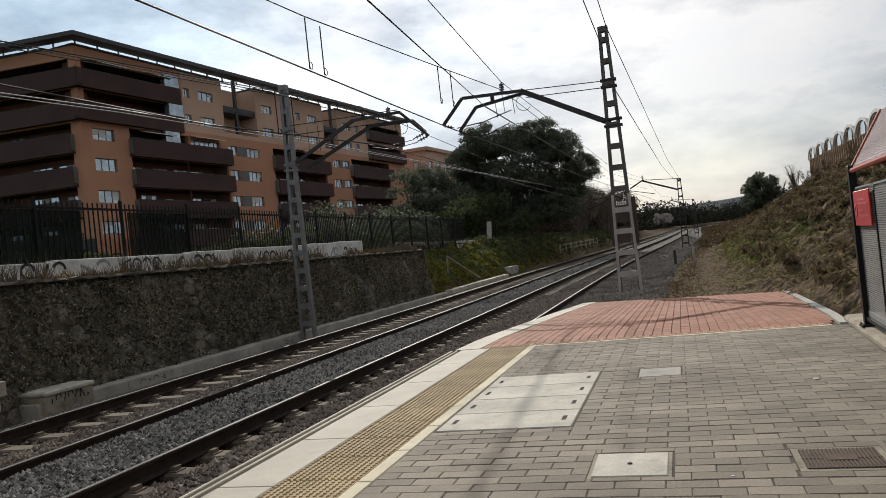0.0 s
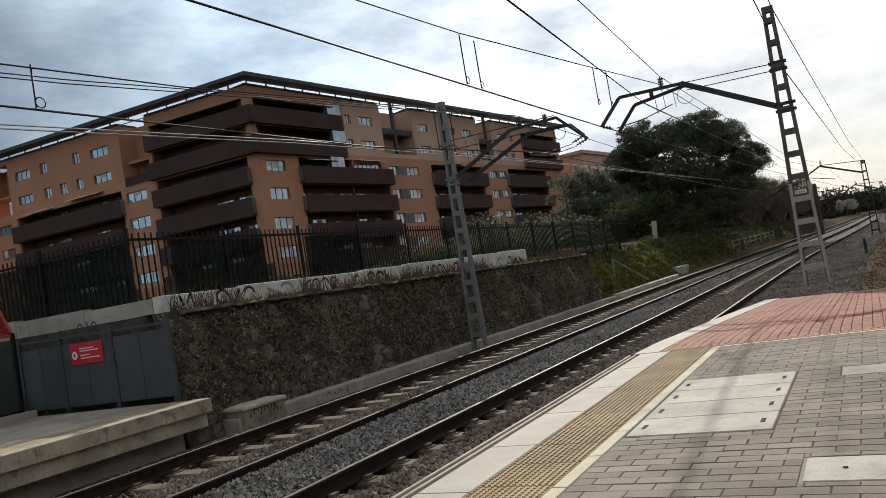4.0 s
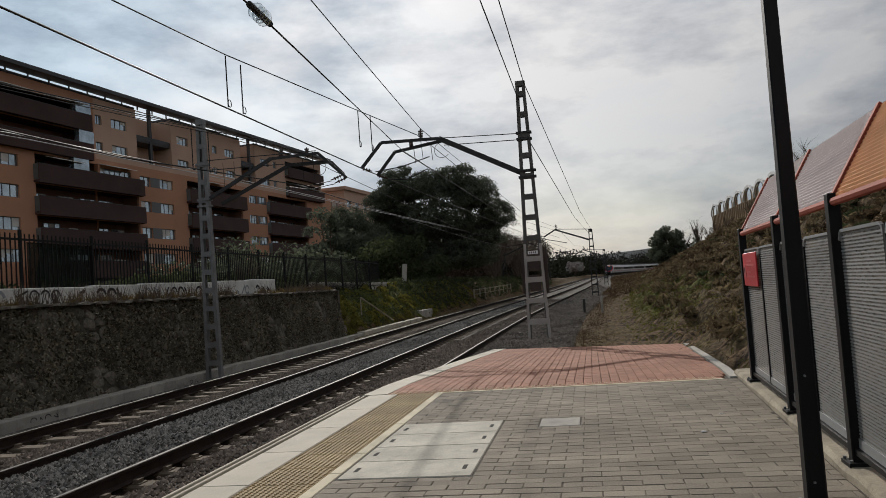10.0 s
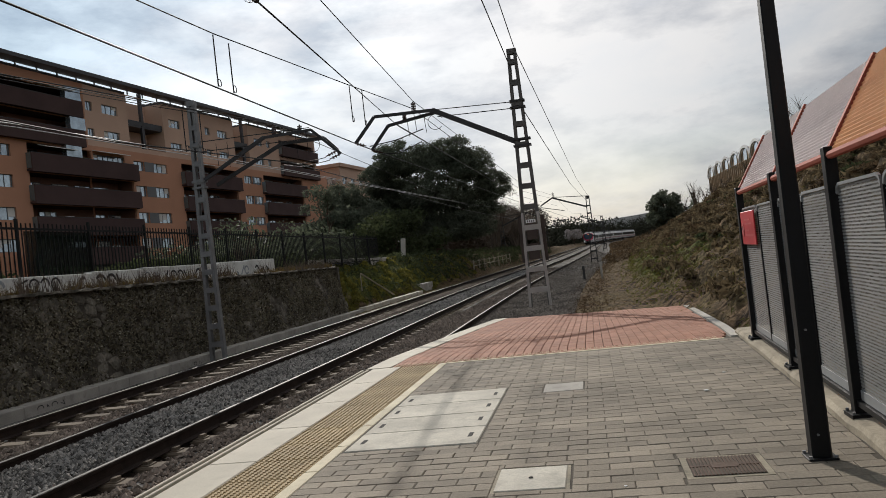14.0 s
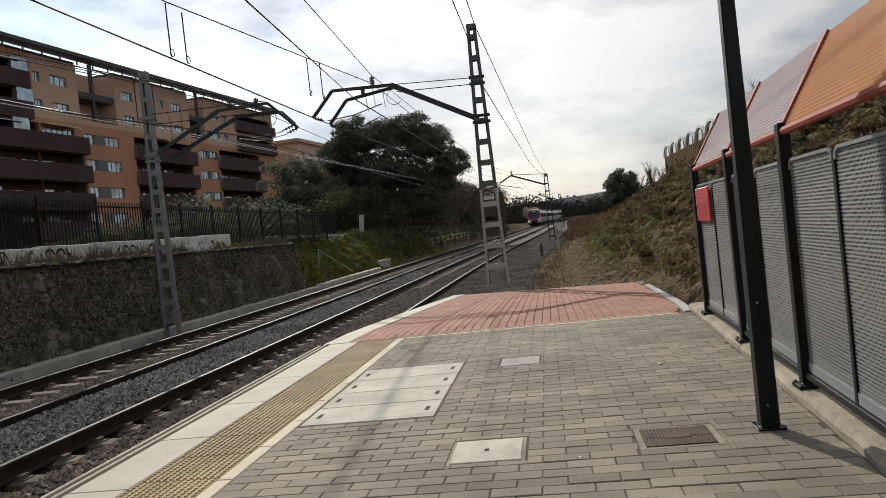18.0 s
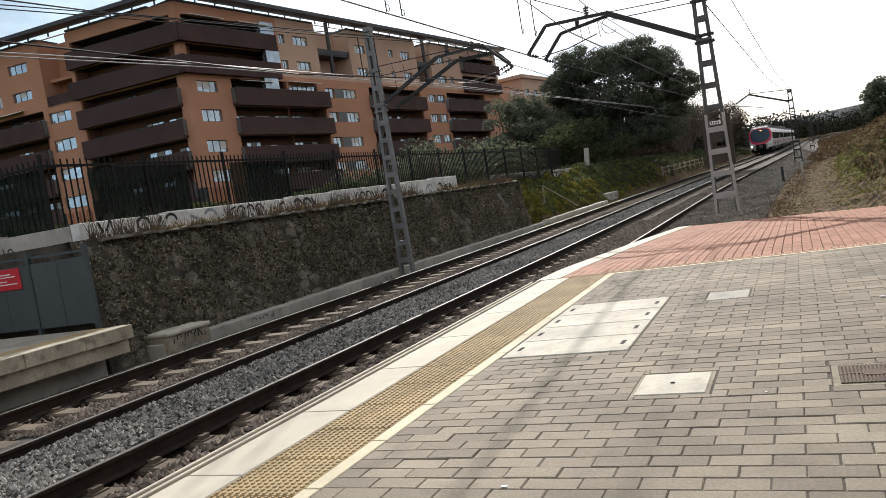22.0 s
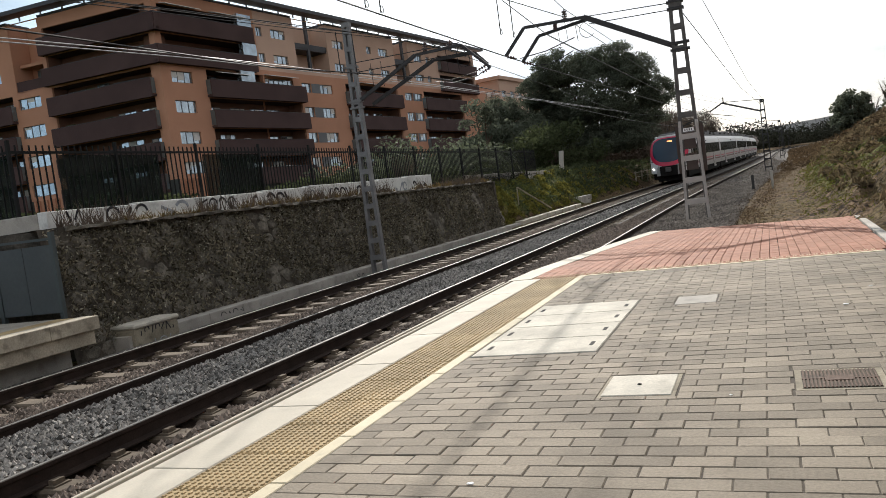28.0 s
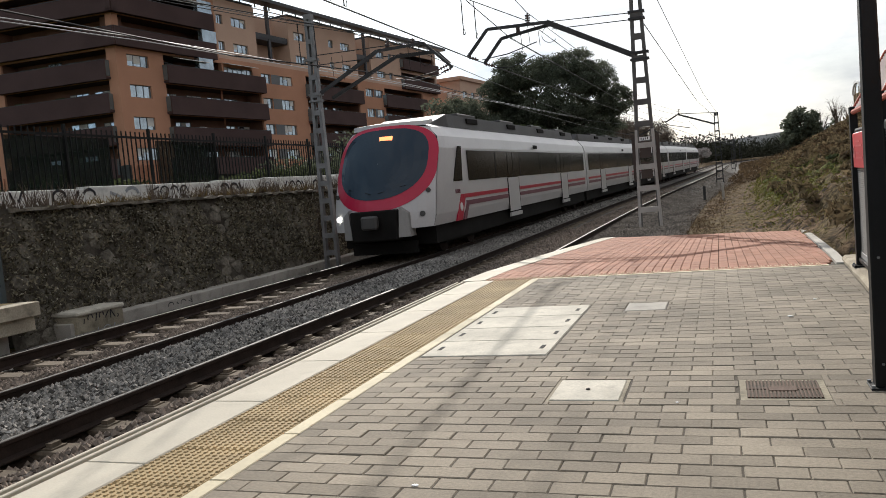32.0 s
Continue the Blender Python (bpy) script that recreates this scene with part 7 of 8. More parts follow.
lobed_tree("stone_pine", (-13.5, 72, 1.0), PINE, M["needles"], "broad dark green stone pine with a lobed crown beside the line", 0.32, 41, fork=(0.3, 0.2, 3.2))
lobed_tree("stone_pine", (-20.3, 67, 1.2), ((0.0, 0.0, 6.2, 1.7, 2.0, 1.5), (-0.6, 0.6, 3.6, 2.0, 2.0, 2.2), (1.8, -0.5, 3.6, 2.0, 2.0, 2.4)), M["needles"], "shorter dark pine behind the terrace fence", 0.22, 42, fork=(-0.2, 0, 2.4))
g1 = random.Random(8)
tree("evergreen_tree", (-20.5, 62, 1.4), globe(g1, 2.6, 2.6, 0.6, 6.6, 36, 0.9), M["needles"], "dark evergreen tree beside the building", 0.2, 240, 0.16, 43)
g1 = random.Random(9)
tree("evergreen_tree", (-14.5, 60, 1.2), globe(g1, 3.4, 4.5, -0.3, 4.0, 50, 1.0), M["leaf"], "dark evergreen undergrowth below the pines", 0.15, 240, 0.15, 44)
g1 = random.Random(10)
tree("evergreen_tree", (-11.8, 80, 0.8), globe(g1, 2.1, 6.0, -0.3, 2.9, 40, 0.9), M["thicket"], "bare grey-brown thicket at the foot of the pine", 0.15, 150, 0.15, 45)
tree("evergreen_tree", (8.6, 88, 1.6), globe(random.Random(12), 1.9, 1.9, 0.1, 4.4, 44, 0.7), M["needles"], "round dark evergreen tree on the slope crest", 0.18, 420, 0.16, 46)
tree("conifer", (12.2, 92, 2.9), [(0, 0, 0.4 + 0.42 * i, 0.85 - 0.13 * i, 0.85 - 0.13 * i, 0.35) for i in range(6)], M["needles"], "small pointed conifer on the slope crest", 0.08, 500, 0.1, 47)
for i, (x, y, r, h) in enumerate(((-9.6, 140, 3.2, 7.6), (-14.5, 136, 4.0, 9.2), (-19.5, 142, 4.2, 9.6), (-14.0, 112, 3.0, 6.6))):
    tree("bare_tree", (x, y, surf(x, y)), globe(random.Random(140 + i), r, r, 0.2, h, 46, 1.2), M["thicket"], "dense leafless grey-brown tree beside the distant line", 0.16, 260, 0.12, 140 + i)
tree("blossom_tree", (-3.4, 225, 0.9), umbrella(random.Random(14), 2.4, 2.4, 1.4, 4.8, 18, 1.0), M["blossom"], "pale blossoming tree beside the distant line", 0.15, 160, 0.22, 48)


def bare_tree(base, h, seed, label="leafless grey shrub with fine twigs", name="bare_shrub", spread=0.6, twigs=260):
    t = empty(name, pose(*base), label=label, category="shrub")
    g = random.Random(seed)
    bm = bmesh.new()
    tips = []
    for i in range(9):
        b = Vector((g.uniform(-spread, spread) * h * 0.6, g.uniform(-spread, spread) * h * 0.6, h * g.uniform(0.55, 0.95)))
        limb(bm, (g.uniform(-0.1, 0.1), g.uniform(-0.1, 0.1), -0.2), b, 0.02 * h, 0.005 * h, 0.1, 4, seed + i)
        tips.append(b)
    part("stem", bm, M["twig"], t)
    v, f = [], []
    for i in range(twigs):
        a = tips[i % 9] * g.uniform(0.45, 1.0)
        d = Vector((g.gauss(0, 0.14), g.gauss(0, 0.14), g.uniform(0.02, 0.25))) * h
        w = 0.0035 * h
        o = len(v)
        v += [a + Vector((w, w, 0)), a - Vector((w, w, 0)), a + d]
        f.append((o, o + 1, o + 2))
    raw("twig_spray", v, f, M["twig"], t)
    return t


for i, (x, y, h) in enumerate(((10.6, 90, 3.2), (11.6, 86, 2.8), (11.4, 78, 1.6), (10.9, 70, 1.3), (10.6, 62, 1.4), (10.4, 52, 1.2), (9.8, 33, 0.9), (9.4, 26, 1.0), (9.2, 22, 1.3), (9.0, 18.5, 1.6), (8.6, 16, 1.7))):
    bare_tree((x, y, surf(x, y)), h, 60 + i, twigs=420)
for i, (x, y, h) in enumerate(((-12.0, 96, 7.5), (-13.5, 104, 8), (-11.5, 112, 7), (-14, 120, 8), (-12, 128, 7), (-10.5, 104, 5.0), (-11.0, 88, 5.5))):
    bare_tree((x + swing(y), y, surf(x + swing(y), y)), h, 80 + i, "leafless brown tree beside the line", "bare_tree", 0.7, 700)
bare_tree((8.1, 30, surf(8.1, 30)), 2.2, 98, twigs=500)
bare_tree((-12.2, 26.8, 1.4), 1.5, 99, "dry reddish shrub on the terrace", "bare_shrub", 0.6, 300)


def scatter(name, n, material, label, seed, area, size, rise, flat=0.3, mask=None, cat="grass", up=1.0):
    """Leaves or blades spread over the ground in an area (offsets from the line, along it)."""
    g = np.random.default_rng(seed)
    x0, x1, y0, y1 = area
    pts, ss = [], []
    while len(pts) < n:
        y = y0 + (y1 - y0) * g.random() ** 1.5
        x = x0 + (x1 - x0) * g.random() + bend(y)
        if mask and not mask(x, y, g):
            continue
        pts.append((x, y, surf(x, y) + rise * g.random() ** 1.5))
        ss.append(size * (0.5 + g.random()) * (1 + y / 60))
    v, f = leaves(pts, ss, g, flat)
    return tagged(raw(name, v, f, material), label, cat, kind="stuff")


def lush(x, y, g):
    u = x - bend(y)
    if y < 24 and g.random() > max(0.25, (y - 14) / 10):
        return False
    return noise.noise((x * 0.35, y * 0.25, 9)) > -0.35 + 0.22 * max(0.0, u - 3.0) + 0.1 * g.random()


dry = lambda x, y, g: lump(x, y) > 0.02 or g.random() < 0.06
scatter("slope_grass", 14000, M["grass"], "green grass on the slope beside the line", 51, (1.4, 5.0, 9, 90), 0.042, 0.09, 0.12, lush)
scatter("slope_dry_grass", 8000, M["drygrass"], "dry straw-coloured grass on the slope", 52, (1.2, 10.4, 5, 80), 0.04, 0.1, 0.12, dry)
scatter("slope_litter", 8000, M["shrub"], "dead brown stems between the tussocks on the slope", 58, (2.6, 10.4, 5, 80), 0.045, 0.14, 0.12, lambda x, y, g: lump(x, y) > -0.06)
scatter("verge_grass", 4500, M["drygrass"], "dry grass and weeds along the ballast edge", 53, (0.0, 2.6, 16.5, 70), 0.022, 0.04, 0.3)
scatter("edge_weeds", 5000, M["shrub"], "low brown weeds along the gravel edge", 56, (-0.8, 0.6, 17, 75), 0.022, 0.14, 0.3, lambda x, y, g: abs(x - bend(y) + 0.1) < 0.7 * g.random() and g.random() < 0.35 + noise.noise((x * 1.6, y * 0.7, 2)))
scatter("far_verge_brush", 6000, M["shrub"], "low brown brush along the verge towards the curve", 64, (-1.0, 5.0, 62, 230), 0.07, 0.5, 0.3, lambda x, y, g: noise.noise((x * 0.5, y * 0.16, 21)) > 0.1 - 0.002 * (y - 62), "shrub")
scatter("verge_weeds", 5000, M["grass"], "low green weeds on the verge", 54, (1.0, 2.8, 17, 60), 0.025, 0.04, 0.4, lush)
scatter("bank_grass", 20000, M["lushgrass"], "lush yellow-green grass on the bank under the pine", 55, (-12.6, -10.25, 32.0, 64), 0.05, 0.1, 0.25, lambda x, y, g: noise.noise((x * 1.3, y * 0.7, 6)) > -0.02)
scatter("bank_brush", 3200, M["leaf"], "dark low growth between the grass on the bank", 57, (-12.8, -10.25, 32.0, 62), 0.05, 0.3, 0.4, lambda x, y, g: noise.noise((x * 1.3, y * 0.7, 6)) < 0.02, "shrub")

scatter("line_brush", 14000, M["leaf"], "dark undergrowth beside the line under the trees", 59, (-16, -10.4, 48, 130), 0.07, 0.45, 0.3, lambda x, y, g: noise.noise((x * 0.6, y * 0.3, 16)) > -0.3, "shrub")
low_fence = empty("low_fence", label="low pale timber fence beside the far track", category="fence", group="")
for i in range(9):
    y = 62 + 2.4 * i
    part("fence_post", box(-10.6 + bend(y), -10.5 + bend(y), y, y + 0.1, -0.6 + grade(y), 0.55 + grade(y)), M["mosskerb"], low_fence)
for z in (0.1, 0.45):
    part("fence_rail", bar(bmesh.new(), (-10.55 + bend(62), 62, z + grade(62)), (-10.55 + bend(81), 81.3, z + grade(81)), 0.08, 0.04), M["mosskerb"], low_fence)

# tussocks that make the slope lumpy, joined
g = np.random.default_rng(63)
cs, ss = [], []
while len(cs) < 2600:
    y = 6 + 62 * g.random() ** 1.6
    u = 2.0 + 8.3 * g.random()
    x = u + bend(y)
    if lump(x, y) < 0.0 or (u < 3.2 and g.random() < 0.6):
        continue
    r = (0.07 + 0.15 * g.random() ** 1.5) * (1 + y / 70)
    d = g.normal(size=(26, 3))
    d /= np.linalg.norm(d, axis=1)[:, None]
    d[:, 2] = np.abs(d[:, 2]) * 0.9
    cs.append(d * r * (0.5 + 0.5 * g.random((26, 1))) + np.array([[x, y, surf(x, y) - 0.02]]))
    ss.append(r * (0.34 + 0.26 * g.random(26)))
v, f = leaves(np.concatenate(cs), np.concatenate(ss), g, 0.3)
tagged(raw("slope_tussocks", v, f, M["tussock"]), "grey-brown tussocks of dead grass covering the slope", "grass", kind="stuff")

# low brown and green shrubs on the slope, joined clumps
g = np.random.default_rng(61)
for name, k, material, lab in (("slope_shrubs", 620, "shrub", "low brown leafless shrubs covering the slope"), ("slope_bushes", 170, "leaf", "low dark green bushes on the slope")):
    cs, ss = [], []
    for i in range(k):
        y = 6 + 66 * g.random() ** 1.5
        x = 3.0 + 7.4 * g.random() ** 0.9 + bend(y)
        if noise.noise((x * 0.35, y * 0.22, 9)) > 0.22 and name == "slope_shrubs":
            continue
        r = (0.16 + 0.34 * g.random()) * (1.25 if name == "slope_shrubs" else 1.0)
        m = int(260 * (1.6 if y < 25 else 0.8))
        d = g.normal(size=(m, 3))
        d /= np.linalg.norm(d, axis=1)[:, None]
        d[:, 2] = np.abs(d[:, 2]) * 0.45
        q = d * r * (g.random((m, 1)) ** 0.4)
        q[:, 2] += surf(x, y) - 0.03
        q[:, 0] += x
        q[:, 1] += y
        cs.append(q)
        ss.append((0.022 + 0.036 * g.random(m)) * (1 + y / 50))
    v, f = leaves(np.concatenate(cs), np.concatenate(ss), g, 0.35)
    tagged(raw(name, v, f, M[material]), lab, "shrub", kind="stuff")

# vaulted building on the crest
vault = empty("vaulted_building", label="tan building with a row of pale barrel vaults on the crest", category="building")
for i in range(9):
    y0 = 80 - 4 * i
    z0, zt = 2.6, 6.15 - 0.02 * i
    prof3 = [(y0, z0), (y0, zt)] + [(y0 - 1.95 + 1.95 * math.cos(a), zt + 0.95 * math.sin(a)) for a in np.linspace(0.15, 2.99, 9)] + [(y0 - 3.9, zt), (y0 - 3.9, z0)]
    w = part("vault_wall", loft(bmesh.new(), [[(12.3, y, z) for y, z in prof3], [(24.0, y, z) for y, z in prof3]]), M["vault"], vault)
    rim = bmesh.new()
    arc = [(y0 - 1.95 + 2.02 * math.cos(a), zt + 1.0 * math.sin(a)) for a in np.linspace(0.0, 3.1416, 12)]
    for (ya, za), (yb, zb) in zip(arc, arc[1:]):
        bar(rim, (12.2, ya, za), (12.2, yb, zb), 0.2, 0.12, up=(1, 0, 0))
    part("vault_rim", rim, M["whitetrim"], w)
    part("vault_window", disc(bmesh.new(), (12.29, y0 - 1.95, zt + 0.35), (1, 0, 0), 0.62, 0.06, 16), M["glass"], w)
    for k in range(5):
        part("wall_rib", box(12.18, 12.3, y0 - 0.3 - 0.8 * k, y0 - 0.42 - 0.8 * k, z0, zt), M["vault"], w)

# woods and hills in the distance
g = np.random.default_rng(71)
cs, ss = [], []
for i in range(900):
    y = 95 + 330 * g.random()
    away = g.random() < 0.6
    x = bend(min(y, 400)) + (-15 - 80 * g.random() ** 1.6 if away else 14 + 90 * g.random() ** 1.3)
    if not away and y < 240:
        continue
    h = (3.0 + 4.5 * g.random()) * (1.0 if y < 240 else 1.5)
    m = 200
    d = g.normal(size=(m, 3))
    d /= np.linalg.norm(d, axis=1)[:, None]
    q = d * np.array([[h * 0.55, h * 0.55, h * 0.5]]) * (g.random((m, 1)) ** 0.4)
    cs.append(q + np.array([[x, y, h * 0.45 + grade(y) * 0.6]]))
    ss.append(0.28 + 0.36 * g.random(m))
v, f = leaves(np.concatenate(cs), np.concatenate(ss), g, 0.5)
tagged(raw("distant_woods", v, f, M["farwoods"]), "dark woods in the distance beyond the curve", "woods", kind="stuff")
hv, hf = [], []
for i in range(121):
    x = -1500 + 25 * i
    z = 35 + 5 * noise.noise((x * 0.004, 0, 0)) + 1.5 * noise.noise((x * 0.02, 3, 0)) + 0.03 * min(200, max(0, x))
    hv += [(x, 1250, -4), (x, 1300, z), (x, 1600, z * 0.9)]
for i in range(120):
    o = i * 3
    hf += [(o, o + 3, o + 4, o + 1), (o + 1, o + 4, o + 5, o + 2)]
# distance haze is painted into the hills' pale base colour
tagged(raw("backdrop", hv, hf, M["farhill"]), "pale blue-grey hills on the horizon, haze painted into their colour", "hills", kind="structure")


# ---- the train ----
HW, SKIRT, ROOF = 1.36, 0.74, 3.33                    # half width, lower edge, roof top over the rail


def section(n=13):
    """Points (x, z) of the body's outline from one lower edge over the roof to the other."""
    half = [(HW - 0.05, SKIRT), (HW, 1.0), (HW, 1.7), (HW - 0.02, 2.6), (HW - 0.1, 2.9), (HW - 0.3, 3.15), (0.75, 3.28), (0.35, 3.32)]
    return [(-x, z) for x, z in half] + [(0, ROOF)] + [(x, z) for x, z in half[::-1]]


def nose_y(x, z):
    """How far the nose is set back at a place of the front."""
    b = min(1.0, max(0.0, (z - SKIRT) / (ROOF - SKIRT)))
    return 0.05 + 1.25 * b ** 1.8 + 0.62 * abs(x / HW) ** 2.4


def front_patch(a0, ring_in, ring_out, lift, n=40, m=5, centre=(0.0, 2.0)):
    """A patch of the front between two ellipses (rx, rz) about a centre, lifted off the skin."""
    bm = bmesh.new()
    rings = []
    for j in range(m + 1):
        k = j / m
        rx, rz = ring_in[0] + (ring_out[0] - ring_in[0]) * k, ring_in[1] + (ring_out[1] - ring_in[1]) * k
        cz = centre[1] + (a0 * (1 - k))
        ring = []
        for i in range(n):
            t = 2 * math.pi * i / n
            e = 0.62 if math.sin(t) > 0 else 0.88
            x = rx * math.copysign(abs(math.cos(t)) ** e, math.cos(t))
            z = cz + rz * math.copysign(abs(math.sin(t)) ** e, math.sin(t))
            x, z = max(-HW + 0.02, min(HW - 0.02, x)), max(SKIRT + 0.02, min(ROOF - 0.03, z))
            ring.append((x, nose_y(x, z) - lift, z))
        rings.append(ring)
    loft(bm, rings, caps=False)
    if ring_in[0] < 0.05:
        pass
    return bm


def car_body(length, cab):
    """Open-ended shell of one carriage; with a cab its front end is the nose."""
    s = section()
    stations = [0.0, 0.4, length - 0.25] if cab else [0.12, length - 0.25]
    rings = []
    if cab:
        rings.append([(x * 0.985, nose_y(x, z), z) for x, z in s])
        rings.append([(x, max(1.0, nose_y(x, z) + 0.45), z) for x, z in s])
        rings.append([(x, 2.6, z) for x, z in s])
    else:
        rings.append([(x, 0.12, z) for x, z in s])
    rings.append([(x, length - 0.2, z) for x, z in s])
    bm = loft(bmesh.new(), rings, close=True, caps=False)
    bm.verts.ensure_lookup_table()
    n = len(s)
    bm.faces.new([bm.verts[(len(rings) - 1) * n + i] for i in range(n)])
    if not cab:
        bm.faces.new([bm.verts[i] for i in range(n)][::-1])
    return bm


def front_skin():
    """The white front, a grid over the nose."""
    bm = bmesh.new()
    s = section()
    rows = []
    for j in range(15):
        z = SKIRT + (ROOF - SKIRT) * j / 14
        # width at this height
        w = HW
        pts = [p for p in s if p[0] >= 0]
        pts = sorted(pts, key=lambda p: p[1])
        for (xa, za), (xb, zb) in zip(pts, pts[1:]):
            if za <= z <= zb and zb > za:
                w = xa + (xb - xa) * (z - za) / (zb - za)
                break
        else:
            w = 0.05
        w *= 0.985
        rows.append([(w * (i / 8 - 1), nose_y(w * (i / 8 - 1), z), z) for i in range(17)])
    loft(bm, rows, close=False, caps=False)
    return bm


def side_box(y0, y1, z0, z1, sx, d=0.012, inset=0.0):
    x = sx * (HW + 0.001)
    return box(min(x, x + sx * d), max(x, x + sx * d), y0, y1, z0, z1)


def carriage(length, cab, parent, name="carriage"):
    c = part(name, car_body(length, cab), M["trainwhite"], parent, "white carriage with dark windows and red stripes")
    y0 = 3.3 if cab else 0.6
    y1 = length - 0.7
    for sx in (-1, 1):
        doors_at = (7.2, 15.4) if cab else (3.6, length - 5.0)
        band = part("window_band", side_box(y0, y1, 1.74, 2.54, sx), M["trainglass"], c)
        for y in np.arange(y0 + 2.6, y1 - 0.5, 2.9):
            part("window_post", side_box(y, y + 0.05, 1.75, 2.53, sx, 0.016), M["underframe"], c)
        for dy in doors_at:
            door = part("door", side_box(dy, dy + 1.3, 0.66, 1.72, sx, 0.02), M["trainwhite"], c)
            for q in (0.06, 0.68):
                part("door_window", side_box(dy + q, dy + q + 0.56, 1.725, 2.53, sx, 0.02), M["trainglass"], door)
            part("door_step", side_box(dy - 0.05, dy + 1.35, 0.5, 0.62, sx, 0.05), M["trainwhite"], c)
            part("door_edge", side_box(dy - 0.03, dy - 0.012, 0.7, 1.72, sx, 0.022), M["underframe"], c)
            part("door_edge", side_box(dy + 1.312, dy + 1.33, 0.7, 1.72, sx, 0.022), M["underframe"], c)
        marks = [2.7 if cab else 0.5, doors_at[0] - 0.1, doors_at[0] + 1.4, doors_at[1] - 0.1, doors_at[1] + 1.4, y1]
        for a, b in zip(marks[::2], marks[1::2]):
            part("red_stripe", side_box(a, b, 1.30, 1.40, sx, 0.014), M["trainred"], c)
            part("plum_stripe", side_box(a + (0.25 if cab and a < 3 else 0), b, 1.10, 1.22, sx, 0.014), M["trainpurple"], c)
        if cab:
            x = sx * (HW + 0.012)
            bm = loft(bmesh.new(), [[(x, 2.05, 0.74), (x, 2.5, 0.74), (x, 2.95, 1.40), (x, 2.55, 1.40)], [(x - sx * 0.03, 2.05, 0.74), (x - sx * 0.03, 2.5, 0.74), (x - sx * 0.03, 2.95, 1.40), (x - sx * 0.03, 2.55, 1.40)]])
            flash = part("red_flash", bm, M["trainred"], c)
            part("emblem", disc(bmesh.new(), (sx * (HW + 0.016), 2.5, 1.08), (1, 0, 0), 0.11, 0.008, 16), M["white"], flash, "plain white emblem disc")
            part("plum_flash", loft(bmesh.new(), [[(xx, 2.62, 0.74), (xx, 2.85, 0.74), (xx, 3.25, 1.22), (xx, 3.0, 1.22)] for xx in (x, x - sx * 0.03)]), M["trainpurple"], c)
            bm = loft(bmesh.new(), [[(xx, 2.05, 1.75), (xx, 2.75, 1.75), (xx, 2.85, 2.65), (xx, 2.6, 2.65)] for xx in (sx * (HW + 0.014), sx * (HW - 0.01))])
            part("cab_window", bm, M["trainglass"], c)
            for q in range(4):
                part("wordmark_bar", side_box(2.15 + 0.1 * q, 2.21 + 0.1 * q, 1.44, 1.54, sx, 0.012), M["trainpurple"], c)
        part("side_grille", side_box(10.9, 11.5, 2.66, 2.78, sx, 0.014), M["underframe"], c)
    # roof gear
    f0 = 2.1 if cab else 0.4
    gear = loft(bmesh.new(), [[(-w, y, 3.2), (w, y, 3.2), (w * 0.94, y, z), (-w * 0.94, y, z)] for y, w, z in ((f0, 0.8, 3.24), (f0 + (1.1 if cab else 0.3), 0.96, 3.55), (length - 0.9, 0.96, 3.55), (length - 0.5, 0.9, 3.3))])
    part("roof_fairing", gear, M["traingrey"], c)
    for y in np.arange(4.5, length - 2, 4.4):
        part("roof_unit", box(-0.8, 0.8, y, y + 1.7, 3.55, 3.66, bevel=0.03), M["traingrey"], c)
        part("roof_grille", box(-0.97, 0.97, y + 0.3, y + 1.3, 3.36, 3.5), M["underframe"], c)
    part("underframe", box(-1.22, 1.22, 0.9 if cab else 0.3, length - 0.3, 0.3, SKIRT + 0.02), M["underframe"], c)
    for by in ((3.2, length - 2.6) if cab else (2.2, length - 2.6)):
        bogie = part("bogie", box(-1.15, 1.15, by - 1.5, by + 1.5, 0.22, 0.6, bevel=0.05), M["underframe"], c)
        for wy in (-1.1, 1.1):
            for sx in (-1, 1):
                part("wheel", disc(bmesh.new(), (sx * 0.88, by + wy, 0.43), (1, 0, 0), 0.43, 0.13, 20), M["rust"], bogie)
    part("gangway", box(-1.0, 1.0, length - 0.35, length + 0.12, 0.7, 3.0), M["underframe"], c)
    return c


M["bumpergrey"] = mat("grey_train_bumper", (0.3, 0.29, 0.28), 0.5, vary=0.08, scale=2, grain=20, bump=0.0)
train = empty("commuter_train", label="white and red electric commuter train running on the far track", category="train")
cars = []
LENGTHS = (21.6, 18.0, 18.0, 18.0, 21.6)
for i, ln in enumerate(LENGTHS):
    cars.append(carriage(ln, i == 0, train))
lead = cars[0]
part("front_skin", front_skin(), M["trainwhite"], lead)
part("red_surround", front_patch(0.1, (1.13, 0.82), (1.345, 1.03), 0.02, 44, 4, (0, 2.22)), M["trainred"], lead, "bright red ring round the windscreen")
part("windscreen", front_patch(0.0, (0.01, 0.01), (1.15, 0.85), 0.035, 44, 8, (0, 2.32)), M["windscreen"], lead, "large blue-tinted oval windscreen")
bm = bmesh.new()
B(bm, -0.60, 0.60, -0.02, 0.5, 0.5, 1.22, bevel=0.03)
part("coupler_recess", bm, M["underframe"], lead)
bm = bmesh.new()
tube(bm, [(0, -0.25, 0.95), (0, 0.3, 0.95)], 0.13, 10)
B(bm, -0.2, 0.2, -0.3, -0.1, 0.79, 1.11, bevel=0.04)
part("coupler", bm, M["traingrey"], lead)
